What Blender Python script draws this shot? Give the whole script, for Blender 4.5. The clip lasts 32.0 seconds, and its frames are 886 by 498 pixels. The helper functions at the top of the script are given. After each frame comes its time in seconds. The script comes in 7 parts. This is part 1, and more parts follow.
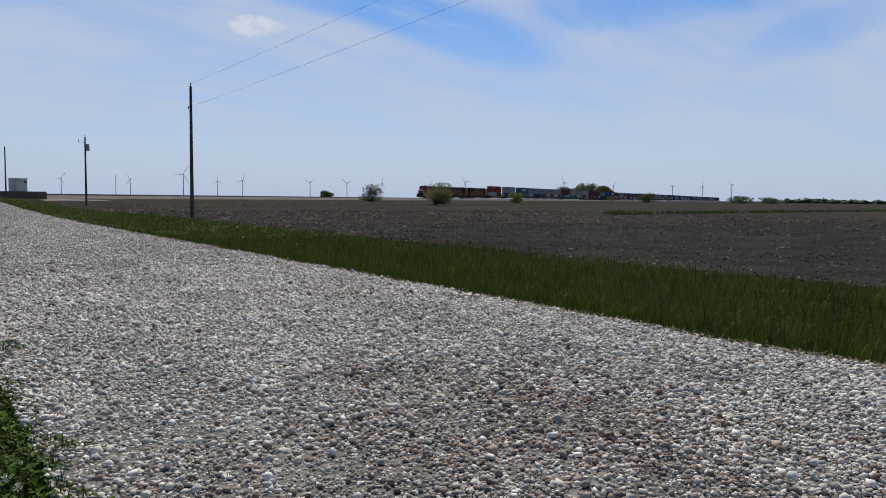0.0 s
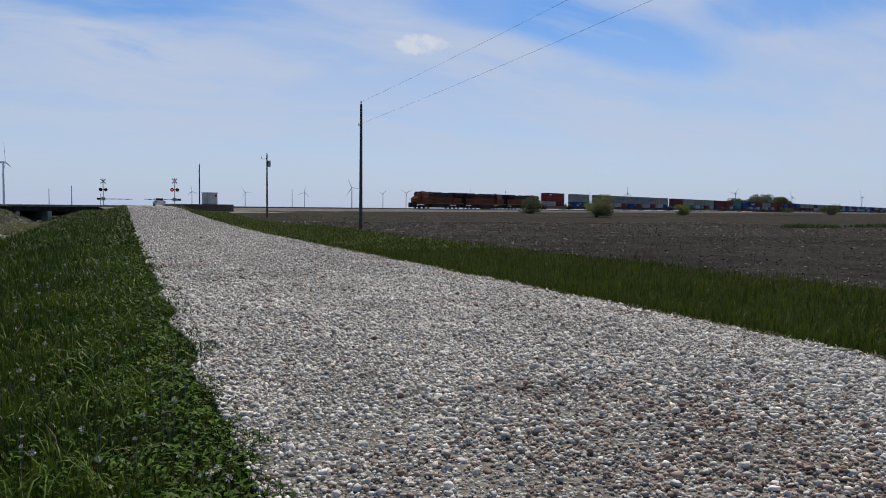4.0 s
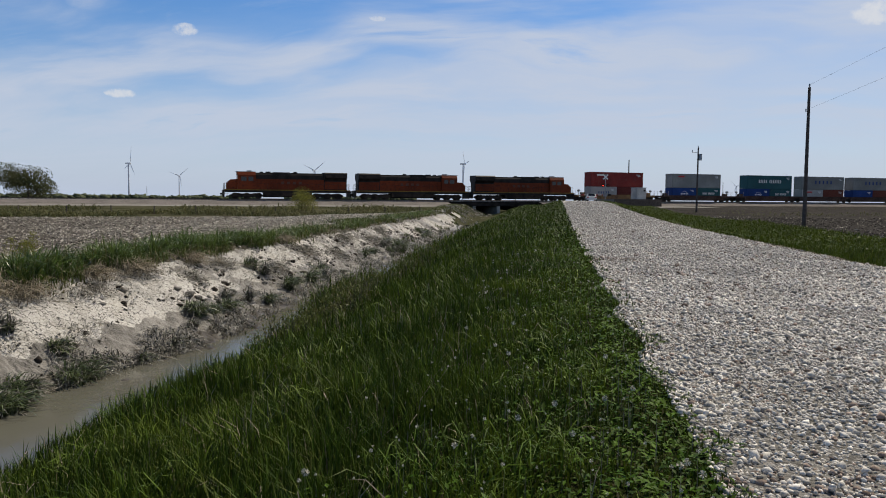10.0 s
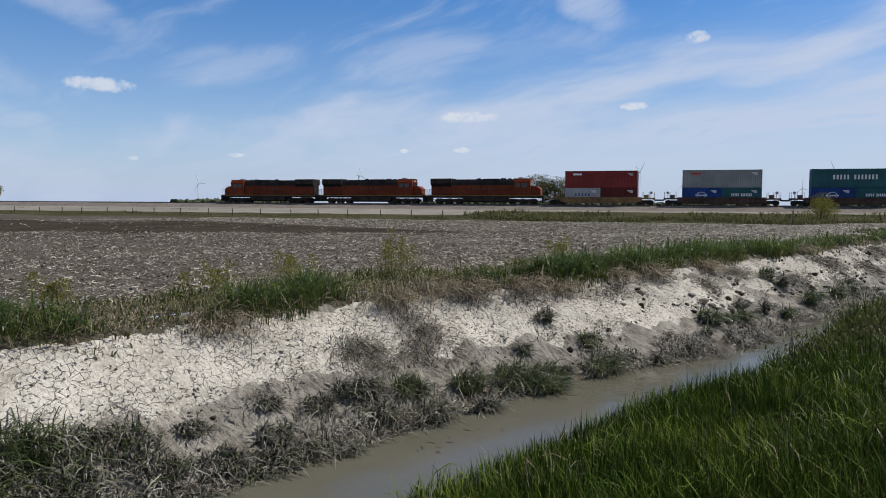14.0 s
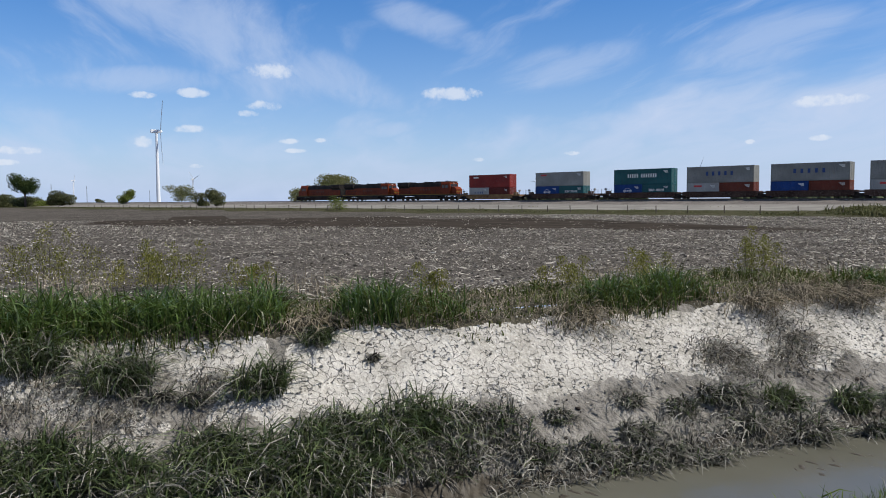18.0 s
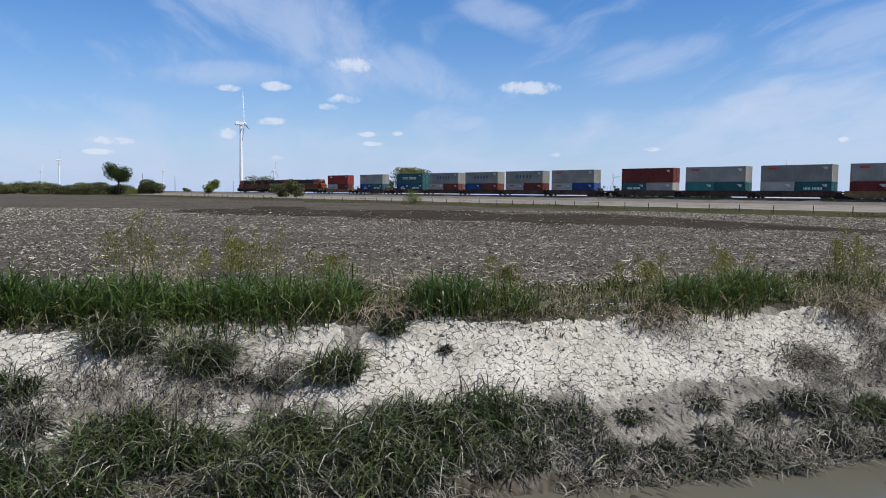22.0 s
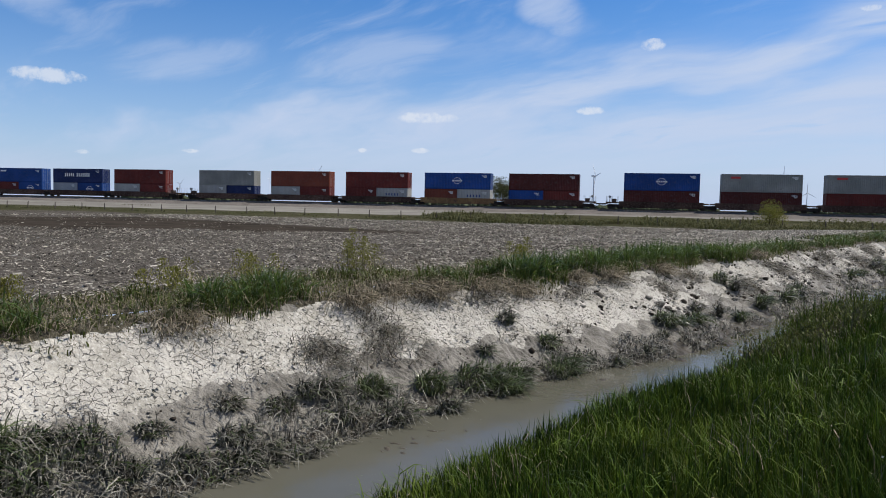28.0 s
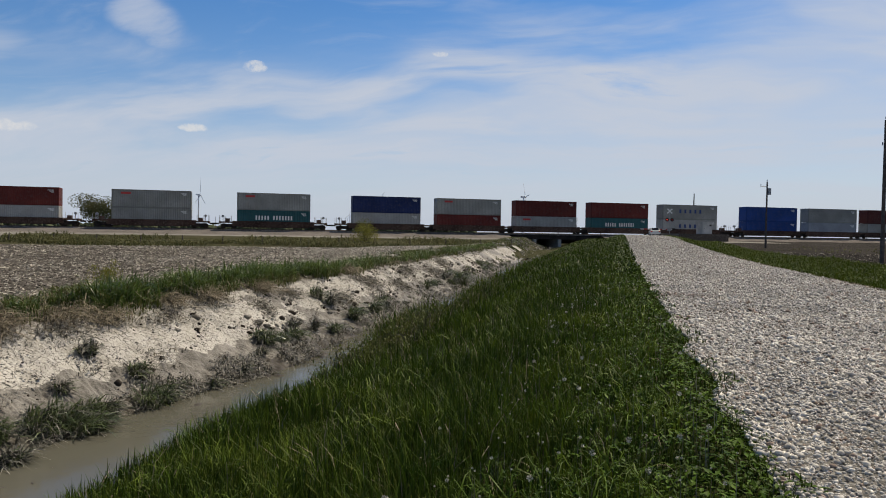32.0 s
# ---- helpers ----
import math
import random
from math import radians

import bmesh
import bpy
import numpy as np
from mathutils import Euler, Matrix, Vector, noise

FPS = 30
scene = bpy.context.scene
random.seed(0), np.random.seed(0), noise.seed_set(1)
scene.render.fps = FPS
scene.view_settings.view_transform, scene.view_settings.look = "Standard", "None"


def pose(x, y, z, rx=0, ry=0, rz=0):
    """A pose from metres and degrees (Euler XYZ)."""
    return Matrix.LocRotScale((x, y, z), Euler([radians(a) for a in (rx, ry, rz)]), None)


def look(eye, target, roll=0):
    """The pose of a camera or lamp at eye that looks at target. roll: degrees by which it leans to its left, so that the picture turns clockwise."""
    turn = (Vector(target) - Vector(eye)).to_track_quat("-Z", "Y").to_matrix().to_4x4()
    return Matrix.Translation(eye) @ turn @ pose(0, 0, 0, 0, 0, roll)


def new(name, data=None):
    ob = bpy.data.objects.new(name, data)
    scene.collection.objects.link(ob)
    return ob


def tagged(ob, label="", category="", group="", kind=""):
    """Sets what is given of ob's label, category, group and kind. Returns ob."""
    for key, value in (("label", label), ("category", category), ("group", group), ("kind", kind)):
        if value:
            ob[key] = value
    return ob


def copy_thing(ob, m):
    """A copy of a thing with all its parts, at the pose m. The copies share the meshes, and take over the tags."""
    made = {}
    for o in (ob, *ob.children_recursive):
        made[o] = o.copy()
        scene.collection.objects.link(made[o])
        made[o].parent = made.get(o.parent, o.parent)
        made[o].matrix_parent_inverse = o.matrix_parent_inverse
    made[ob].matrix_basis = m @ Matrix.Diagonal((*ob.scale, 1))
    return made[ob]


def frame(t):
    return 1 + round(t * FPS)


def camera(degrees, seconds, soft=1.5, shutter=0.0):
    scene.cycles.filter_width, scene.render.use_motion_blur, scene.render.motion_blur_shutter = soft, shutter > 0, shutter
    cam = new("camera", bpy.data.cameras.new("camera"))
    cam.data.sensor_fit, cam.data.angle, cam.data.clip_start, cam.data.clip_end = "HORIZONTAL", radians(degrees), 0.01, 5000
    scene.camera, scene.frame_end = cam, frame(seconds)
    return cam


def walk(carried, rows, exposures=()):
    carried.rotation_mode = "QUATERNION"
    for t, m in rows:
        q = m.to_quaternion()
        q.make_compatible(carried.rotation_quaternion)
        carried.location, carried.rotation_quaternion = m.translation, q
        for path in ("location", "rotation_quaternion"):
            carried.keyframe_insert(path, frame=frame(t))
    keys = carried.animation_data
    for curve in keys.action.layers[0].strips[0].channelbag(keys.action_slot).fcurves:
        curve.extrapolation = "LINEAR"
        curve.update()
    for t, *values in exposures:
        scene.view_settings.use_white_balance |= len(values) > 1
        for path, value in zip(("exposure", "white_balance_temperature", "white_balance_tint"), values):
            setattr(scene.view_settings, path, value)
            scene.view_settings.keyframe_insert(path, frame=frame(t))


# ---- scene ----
cam = camera(62.34, 32.0, soft=1.0)
ROWS = [
    (0.0, -0.097, -0.004, 1.598, -4.00, -0.65, -36.95),
    (0.5, -0.112, -0.005, 1.596, -4.20, -0.80, -35.75),
    (1.0, -0.128, 0.002, 1.598, -3.92, -1.39, -34.59),
    (1.5, -0.137, 0.007, 1.602, -3.74, -0.98, -32.94),
    (2.0, -0.147, 0.011, 1.603, -3.75, -0.77, -31.87),
    (2.5, -0.161, 0.019, 1.603, -3.79, -0.89, -30.67),
    (4.5, -0.213, 0.095, 1.603, -3.20, -0.29, -22.32),
    (5.0, -0.222, 0.096, 1.599, -3.37, -0.02, -20.22),
    (5.5, -0.238, 0.093, 1.600, -3.20, -0.19, -18.30),
    (6.0, -0.259, 0.087, 1.600, -3.36, -0.44, -16.52),
    (6.5, -0.284, 0.079, 1.598, -4.17, -0.25, -14.11),
    (7.0, -0.328, 0.069, 1.593, -3.95, -0.23, -11.30),
    (7.5, -0.379, 0.064, 1.592, -3.40, -0.33, -7.55),
    (8.0, -0.371, 0.068, 1.591, -3.66, -0.17, -4.29),
    (8.5, -0.408, 0.080, 1.590, -3.82, -0.50, -1.35),
    (9.0, -0.430, 0.096, 1.602, -3.82, -0.40, 2.14),
    (9.5, -0.434, 0.101, 1.599, -4.22, 0.07, 5.28),
    (10.0, -0.465, 0.074, 1.605, -3.88, -0.40, 7.85),
    (10.5, -0.503, 0.069, 1.595, -4.21, -0.62, 14.18),
    (11.0, -0.539, 0.044, 1.594, -4.67, -0.91, 19.17),
    (11.5, -0.566, 0.035, 1.594, -4.81, -0.33, 24.19),
    (12.0, -0.608, 0.032, 1.600, -3.97, -0.22, 28.78),
    (12.5, -0.623, 0.027, 1.606, -4.43, -0.21, 33.67),
    (13.0, -0.640, 0.006, 1.604, -3.99, 0.08, 38.14),
    (13.5, -0.675, -0.017, 1.603, -3.51, -0.14, 42.40),
    (14.0, -0.706, -0.041, 1.605, -3.59, -0.33, 45.86),
    (14.5, -0.716, -0.057, 1.599, -3.63, -0.13, 49.38),
    (16.5, -0.892, -0.322, 1.596, -4.03, 0.68, 61.93),
    (17.0, -0.888, -0.337, 1.601, -4.11, 0.14, 67.55),
    (17.5, -0.874, -0.344, 1.599, -4.18, 0.47, 70.23),
    (18.0, -0.879, -0.358, 1.603, -3.84, 0.37, 71.50),
    (18.5, -0.834, -0.358, 1.604, -3.51, 0.60, 72.49),
    (19.0, -0.831, -0.362, 1.602, -3.40, 0.25, 73.37),
    (19.5, -0.842, -0.369, 1.603, -3.63, 0.07, 73.84),
    (20.0, -0.845, -0.370, 1.602, -3.76, 0.19, 74.39),
    (20.5, -0.850, -0.375, 1.596, -3.92, -0.29, 74.32),
    (21.0, -0.866, -0.374, 1.596, -4.10, -0.40, 75.72),
    (21.5, -0.871, -0.369, 1.592, -4.60, -0.32, 77.43),
    (22.0, -0.866, -0.376, 1.590, -4.30, -0.64, 77.33),
    (22.5, -0.866, -0.374, 1.594, -3.91, -0.52, 77.60),
    (23.0, -0.865, -0.374, 1.597, -3.89, -0.43, 76.98),
    (23.5, -0.840, -0.358, 1.601, -3.44, 0.10, 74.67),
    (24.0, -0.867, -0.342, 1.601, -3.34, -0.89, 71.96),
    (24.5, -0.866, -0.329, 1.604, -3.11, -1.12, 68.94),
    (25.0, -0.866, -0.311, 1.608, -2.62, -1.20, 65.88),
    (25.5, -0.841, -0.285, 1.600, -1.91, -1.28, 61.34),
    (27.5, -0.839, -0.129, 1.598, -2.60, -1.25, 46.68),
    (28.0, -0.791, -0.116, 1.604, -3.50, -1.30, 42.55),
    (28.5, -0.766, -0.101, 1.602, -3.96, -1.35, 39.20),
    (29.0, -0.746, -0.098, 1.600, -3.96, -1.57, 34.50),
    (29.5, -0.724, -0.099, 1.601, -4.08, -2.14, 29.94),
    (30.0, -0.673, -0.089, 1.602, -3.22, -1.26, 27.73),
    (30.5, -0.644, -0.081, 1.603, -2.52, -0.40, 25.61),
    (31.0, -0.622, -0.072, 1.608, -0.86, -0.71, 21.20),
    (31.5, -0.599, -0.063, 1.607, -1.17, -0.80, 16.92),
    (32.0, -0.556, -0.033, 1.610, -1.39, -0.93, 12.53),
]

walk(cam, [(t, pose(x, y, z, 90 + pitch, roll, yaw)) for t, x, y, z, pitch, roll, yaw in ROWS],
     exposures=[(0.0, -0.16, 6480, 10), (3.0, -0.15, 6540, 10), (6.0, -0.14, 6620, 10), (9.0, -0.11, 6880, 10), (12.5, -0.03, 6980, 10), (14.2, -0.03, 6520, 10), (16.5, 0.02, 6320, 10), (19.0, 0.06, 6270, 10), (23.0, 0.05, 6270, 10), (25.5, 0.03, 6300, 10), (28.0, 0.02, 6380, 10), (30.0, 0.0, 6920, 10), (32.0, -0.08, 7350, 10)])

# ---------------------------------------------------------------- sky and sun
SUN_AZ, SUN_EL = radians(32.0), radians(53.0)      # azimuth to the right of the road
SUN_WAY = Vector((math.sin(SUN_AZ) * math.cos(SUN_EL), math.cos(SUN_AZ) * math.cos(SUN_EL), math.sin(SUN_EL)))


class Nodes:
    """A small helper to write node trees."""

    def __init__(self, tree):
        self.tree = tree
        tree.nodes.clear()

    def add(self, kind, values=()):
        n = self.tree.nodes.new(kind)
        for k, v in dict(values).items():
            self.put(n, k, v)
        return n

    def put(self, n, k, v):
        if isinstance(v, bpy.types.NodeSocket):
            self.tree.links.new(v, n.inputs[k])
        else:
            n.inputs[k].default_value = v

    def math(self, op, a, b=0.0, c=0.0, clamp=False):
        n = self.add("ShaderNodeMath")
        n.operation, n.use_clamp = op, clamp
        for i, v in enumerate((a, b, c)):
            self.put(n, i, v)
        return n.outputs[0]

    def vmath(self, op, a, b=(0, 0, 0)):
        n = self.add("ShaderNodeVectorMath")
        n.operation = op
        self.put(n, 0, a)
        self.put(n, 1, b)
        return n.outputs["Value"] if op in ("DOT_PRODUCT", "LENGTH") else n.outputs["Vector"]

    def mix(self, fac, a, b, kind="MIX"):
        n = self.add("ShaderNodeMix")
        n.data_type, n.blend_type = "RGBA", kind
        self.put(n, 0, fac)
        self.put(n, 6, a)
        self.put(n, 7, b)
        return n.outputs[2]

    def ramp(self, fac, lo, hi):
        n = self.add("ShaderNodeMapRange", {"Value": fac, "From Min": lo, "From Max": hi})
        n.interpolation_type = "SMOOTHSTEP"
        return n.outputs[0]

    def noise(self, vec, scale, detail=4.0, rough=0.55, lac=2.0):
        n = self.add("ShaderNodeTexNoise", {"Vector": vec, "Scale": scale, "Detail": detail, "Roughness": rough, "Lacunarity": lac})
        return n.outputs["Fac"]


# small fair-weather clouds: bearing to the left of the road, elevation, half width, half height (degrees)
PUFFS = [
    (84.3, 9.6, 2.0, 0.62), (70.8, 8.1, 2.2, 0.53), (90.1, 7.9, 1.1, 0.35), (93.4, 7.6, 1.1, 0.27), (85.1, 7.1, 1.24, 0.44), (86.1, 6.5, 0.97, 0.27), (90.5, 5.3, 1.33, 0.31),
    (101.4, 3.5, 1.6, 0.31), (83.3, 4.5, 0.8, 0.22), (43.9, 6.6, 2.3, 0.46), (82.9, 3.8, 0.9, 0.18), (80.9, 4.6, 0.53, 0.18), (90.0, 2.6, 0.66, 0.18), (68.7, 3.1, 0.53, 0.18),
    (61.6, 3.5, 0.65, 0.18), (44.4, 4.1, 0.75, 0.22), (102.4, 2.7, 1.0, 0.22), (93.7, 4.3, 0.8, 0.4), (27.0, 12.0, 0.9, 0.42), (31.4, 7.3, 1.0, 0.31),
    (48.9, 4.0, 0.35, 0.18), (13.0, 13.5, 0.6, 0.22), (-22.8, 12.4, 2.1, 0.75),
]

# cirrus: bearing to the left, elevation, half length, half width, tilt, strength
CIRRUS = [(92.0, 13.2, 8.5, 2.6, -24, 0.60), (86.5, 11.5, 8.0, 4.5, -28, 0.62), (80.0, 9.5, 7.0, 2.2, -22, 0.5), (72.0, 13.0, 7.0, 1.8, -20, 0.55), (93.0, 8.7, 8.0, 1.3, 3, 0.5), (76.0, 5.4, 3.0, 0.8, 7, 0.45), (62.0, 10.0, 7.0, 2.0, 10, 0.45), (34.6, 14.5, 3.6, 2.2, -25, 0.7), (48.0, 11.0, 8.0, 2.6, 12, 0.5)]

# torn places in the high cloud, in the same terms
HOLES = [(-38.0, 12.8, 11.0, 3.0, -14, 0.8), (-28.0, 15.5, 11.0, 3.0, -10, 0.75), (-54.0, 15.2, 14.0, 3.4, 6, 0.75), (22.0, 13.6, 9.0, 3.0, 6, 0.7), (-63.0, 11.5, 7.0, 2.0, 18, 0.4), (-18.0, 9.0, 9.0, 1.6, 4, 0.25)]


def ellipse(g, way, az, el, w, h, tilt):
    """1 in the middle of a tilted patch of sky, falling to 0 at its rim."""
    a, e, k = radians(az), radians(el), radians(tilt)
    mid = Vector((-math.sin(a) * math.cos(e), math.cos(a) * math.cos(e), math.sin(e)))
    right = Vector((math.cos(a), math.sin(a), 0))
    upv = right.cross(mid)
    along, over = right * math.cos(k) + upv * math.sin(k), upv * math.cos(k) - right * math.sin(k)
    dx = g.math("MULTIPLY", g.vmath("DOT_PRODUCT", way, tuple(along)), 1 / math.tan(radians(w)))
    dy = g.math("MULTIPLY", g.vmath("DOT_PRODUCT", way, tuple(over)), 1 / math.tan(radians(h)))
    near = g.math("SUBTRACT", 1.0, g.math("ADD", g.math("MULTIPLY", dx, dx), g.math("MULTIPLY", dy, dy)), clamp=True)
    return g.math("MULTIPLY", near, g.math("GREATER_THAN", g.vmath("DOT_PRODUCT", way, tuple(mid)), 0.3))


def make_world():
    world = bpy.data.worlds.new("sky")
    scene.world = world
    world.use_nodes = True
    g = Nodes(world.node_tree)
    way = g.add("ShaderNodeTexCoord").outputs["Generated"]
    air = g.add("ShaderNodeTexSky")
    air.sky_type, air.sun_disc, air.sun_elevation, air.sun_rotation = "NISHITA", False, SUN_EL, SUN_AZ
    air.altitude, air.air_density, air.dust_density, air.ozone_density = 200.0, 1.0, 0.35, 2.2
    sky = g.add("ShaderNodeHueSaturation", {"Color": air.outputs[0], "Saturation": 1.45, "Value": 1.0}).outputs[0]
    sky = g.mix(1.0, sky, (0.93, 0.99, 1.17, 1), "MULTIPLY")
    sep = g.add("ShaderNodeSeparateXYZ", {0: way})
    up = g.math("MAXIMUM", sep.outputs[2], 0.0)
    sky = g.mix(g.ramp(up, 0.30, 0.75), sky, g.mix(1.0, air.outputs[0], (0.58, 0.565, 0.56, 1), "MULTIPLY"))
    # the sheet of high cloud: it reaches up to a slanting edge, lower to the left of the road, and is torn open in places
    inv = g.math("DIVIDE", 1.0, g.math("ADD", up, 0.22))
    plane = g.vmath("MULTIPLY", way, g.add("ShaderNodeCombineXYZ", {0: inv, 1: inv, 2: 0.0}).outputs[0])
    soft = g.add("ShaderNodeTexNoise", {"Vector": plane, "Scale": 1.3, "Detail": 3.0})
    bent = g.vmath("ADD", plane, g.vmath("MULTIPLY", soft.outputs["Color"], (0.5, 0.5, 0.0)))
    veil = g.noise(g.add("ShaderNodeMapping", {"Vector": bent, "Rotation": (0, 0, radians(25)), "Scale": (0.7, 1.6, 1.0)}).outputs[0], 1.5, 7.0, 0.52)
    wisps = g.noise(g.add("ShaderNodeMapping", {"Vector": bent, "Rotation": (0, 0, radians(-35)), "Scale": (0.6, 1.9, 1.0)}).outputs[0], 2.4, 8.0, 0.6)
    bear = g.math("MULTIPLY", g.math("ARCTAN2", g.math("MULTIPLY", sep.outputs[0], -1.0), sep.outputs[1]), 180 / math.pi)
    rise = g.math("MULTIPLY", g.math("ARCSINE", up), 180 / math.pi)
    rim = g.math("SUBTRACT", 14.5, g.math("MULTIPLY", g.ramp(bear, 0.0, 38.0), 3.5))
    rim = g.math("SUBTRACT", rim, g.math("MULTIPLY", g.ramp(bear, 36.0, 66.0), 8.5))
    rim = g.math("ADD", rim, g.math("MULTIPLY", g.ramp(g.math("MULTIPLY", bear, -1.0), 2.0, 22.0), 9.0))
    inside = g.math("ADD", g.math("SUBTRACT", rim, rise), g.math("MULTIPLY", g.math("SUBTRACT", veil, 0.5), 26.0))
    thick = g.math("MULTIPLY", g.ramp(inside, -4.5, 5.0), g.math("ADD", 0.50, g.math("ADD", g.math("MULTIPLY", g.ramp(veil, 0.32, 0.62), 0.34), g.math("MULTIPLY", g.ramp(wisps, 0.36, 0.66), 0.24))), clamp=True)
    for az, el, w, h, tilt, much in HOLES:
        near = ellipse(g, way, az, el, w, h, tilt)
        gone = g.ramp(g.math("ADD", g.math("MULTIPLY", near, 0.8), g.math("MULTIPLY", g.math("SUBTRACT", wisps, 0.5), 1.4)), 0.12, 0.75)
        thick = g.math("MULTIPLY", thick, g.math("SUBTRACT", 1.0, g.math("MULTIPLY", gone, much)))
    thick = g.math("MAXIMUM", thick, g.math("MULTIPLY", g.ramp(wisps, 0.50, 0.80), 0.5))
    thick = g.math("MULTIPLY", thick, g.math("ADD", 0.55, g.math("MULTIPLY", g.ramp(rise, 0.0, 7.0), 0.45)))
    # streaks of cirrus, combed out by the wind
    comb = g.noise(g.add("ShaderNodeMapping", {"Vector": bent, "Rotation": (0, 0, radians(62)), "Scale": (0.8, 2.6, 1.0)}).outputs[0], 2.6, 8.0, 0.62)
    for az, el, w, h, tilt, much in CIRRUS:
        near = ellipse(g, way, az, el, w, h, tilt)
        streak = g.math("MULTIPLY", g.ramp(g.math("ADD", g.math("MULTIPLY", near, 0.55), g.math("MULTIPLY", g.math("SUBTRACT", comb, 0.5), 1.3)), 0.02, 0.70), much)
        thick = g.math("MAXIMUM", thick, g.math("MULTIPLY", streak, g.ramp(near, 0.0, 0.75)))
    haze = g.math("POWER", g.math("SUBTRACT", 1.0, g.math("MINIMUM", up, 1.0)), 7.0)
    col = g.mix(g.math("MULTIPLY", haze, 0.9, clamp=True), sky, (4.3, 5.45, 7.8, 1))
    col = g.mix(g.math("MULTIPLY", thick, 0.9, clamp=True), col, (5.45, 6.3, 8.0, 1))
    # cumulus
    wob = g.noise(way, 60.0, 5.0, 0.65)
    wob2 = g.noise(way, 22.0, 3.0, 0.6)
    total = None
    for az, el, w, h in PUFFS:
        a, e = radians(az), radians(el)
        mid = Vector((-math.sin(a) * math.cos(e), math.cos(a) * math.cos(e), math.sin(e)))
        right = Vector((math.cos(a), math.sin(a), 0))
        upv = right.cross(mid)
        dx = g.math("MULTIPLY", g.vmath("DOT_PRODUCT", way, tuple(right)), 1 / math.tan(radians(w)))
        dy0 = g.math("SUBTRACT", g.vmath("DOT_PRODUCT", way, tuple(upv)), 0.0)
        dy = g.math("MULTIPLY", dy0, 1 / math.tan(radians(h)))
        dist = g.math("ADD", g.math("MULTIPLY", dx, dx), g.math("MULTIPLY", dy, dy))
        front = g.math("GREATER_THAN", g.vmath("DOT_PRODUCT", way, tuple(mid)), 0.5)
        m = g.math("MULTIPLY", g.math("SUBTRACT", 1.35, dist, clamp=True), front)
        total = m if total is None else g.math("MAXIMUM", total, m)
    shape = g.math("ADD", g.math("MULTIPLY", total, 0.62), g.math("ADD", g.math("MULTIPLY", g.math("SUBTRACT", wob, 0.5), 2.0), g.math("MULTIPLY", g.math("SUBTRACT", wob2, 0.5), 1.2)))
    puff = g.math("MULTIPLY", g.ramp(shape, 0.10, 0.85), g.ramp(total, 0.0, 0.25))
    col = g.mix(g.math("MULTIPLY", puff, 0.72), col, (7.4, 7.8, 8.5, 1))
    bg = g.add("ShaderNodeBackground", {"Color": col, "Strength": 0.1})
    out = g.add("ShaderNodeOutputWorld")
    g.put(out, "Surface", bg.outputs[0])


make_world()
sun = new("sun", bpy.data.lights.new("sun", "SUN"))
sun.data.energy, sun.data.angle, sun.data.color = 5.0, radians(0.6), (1.0, 0.93, 0.82)
sun.matrix_world = look(SUN_WAY * 300, (0, 0, 0))

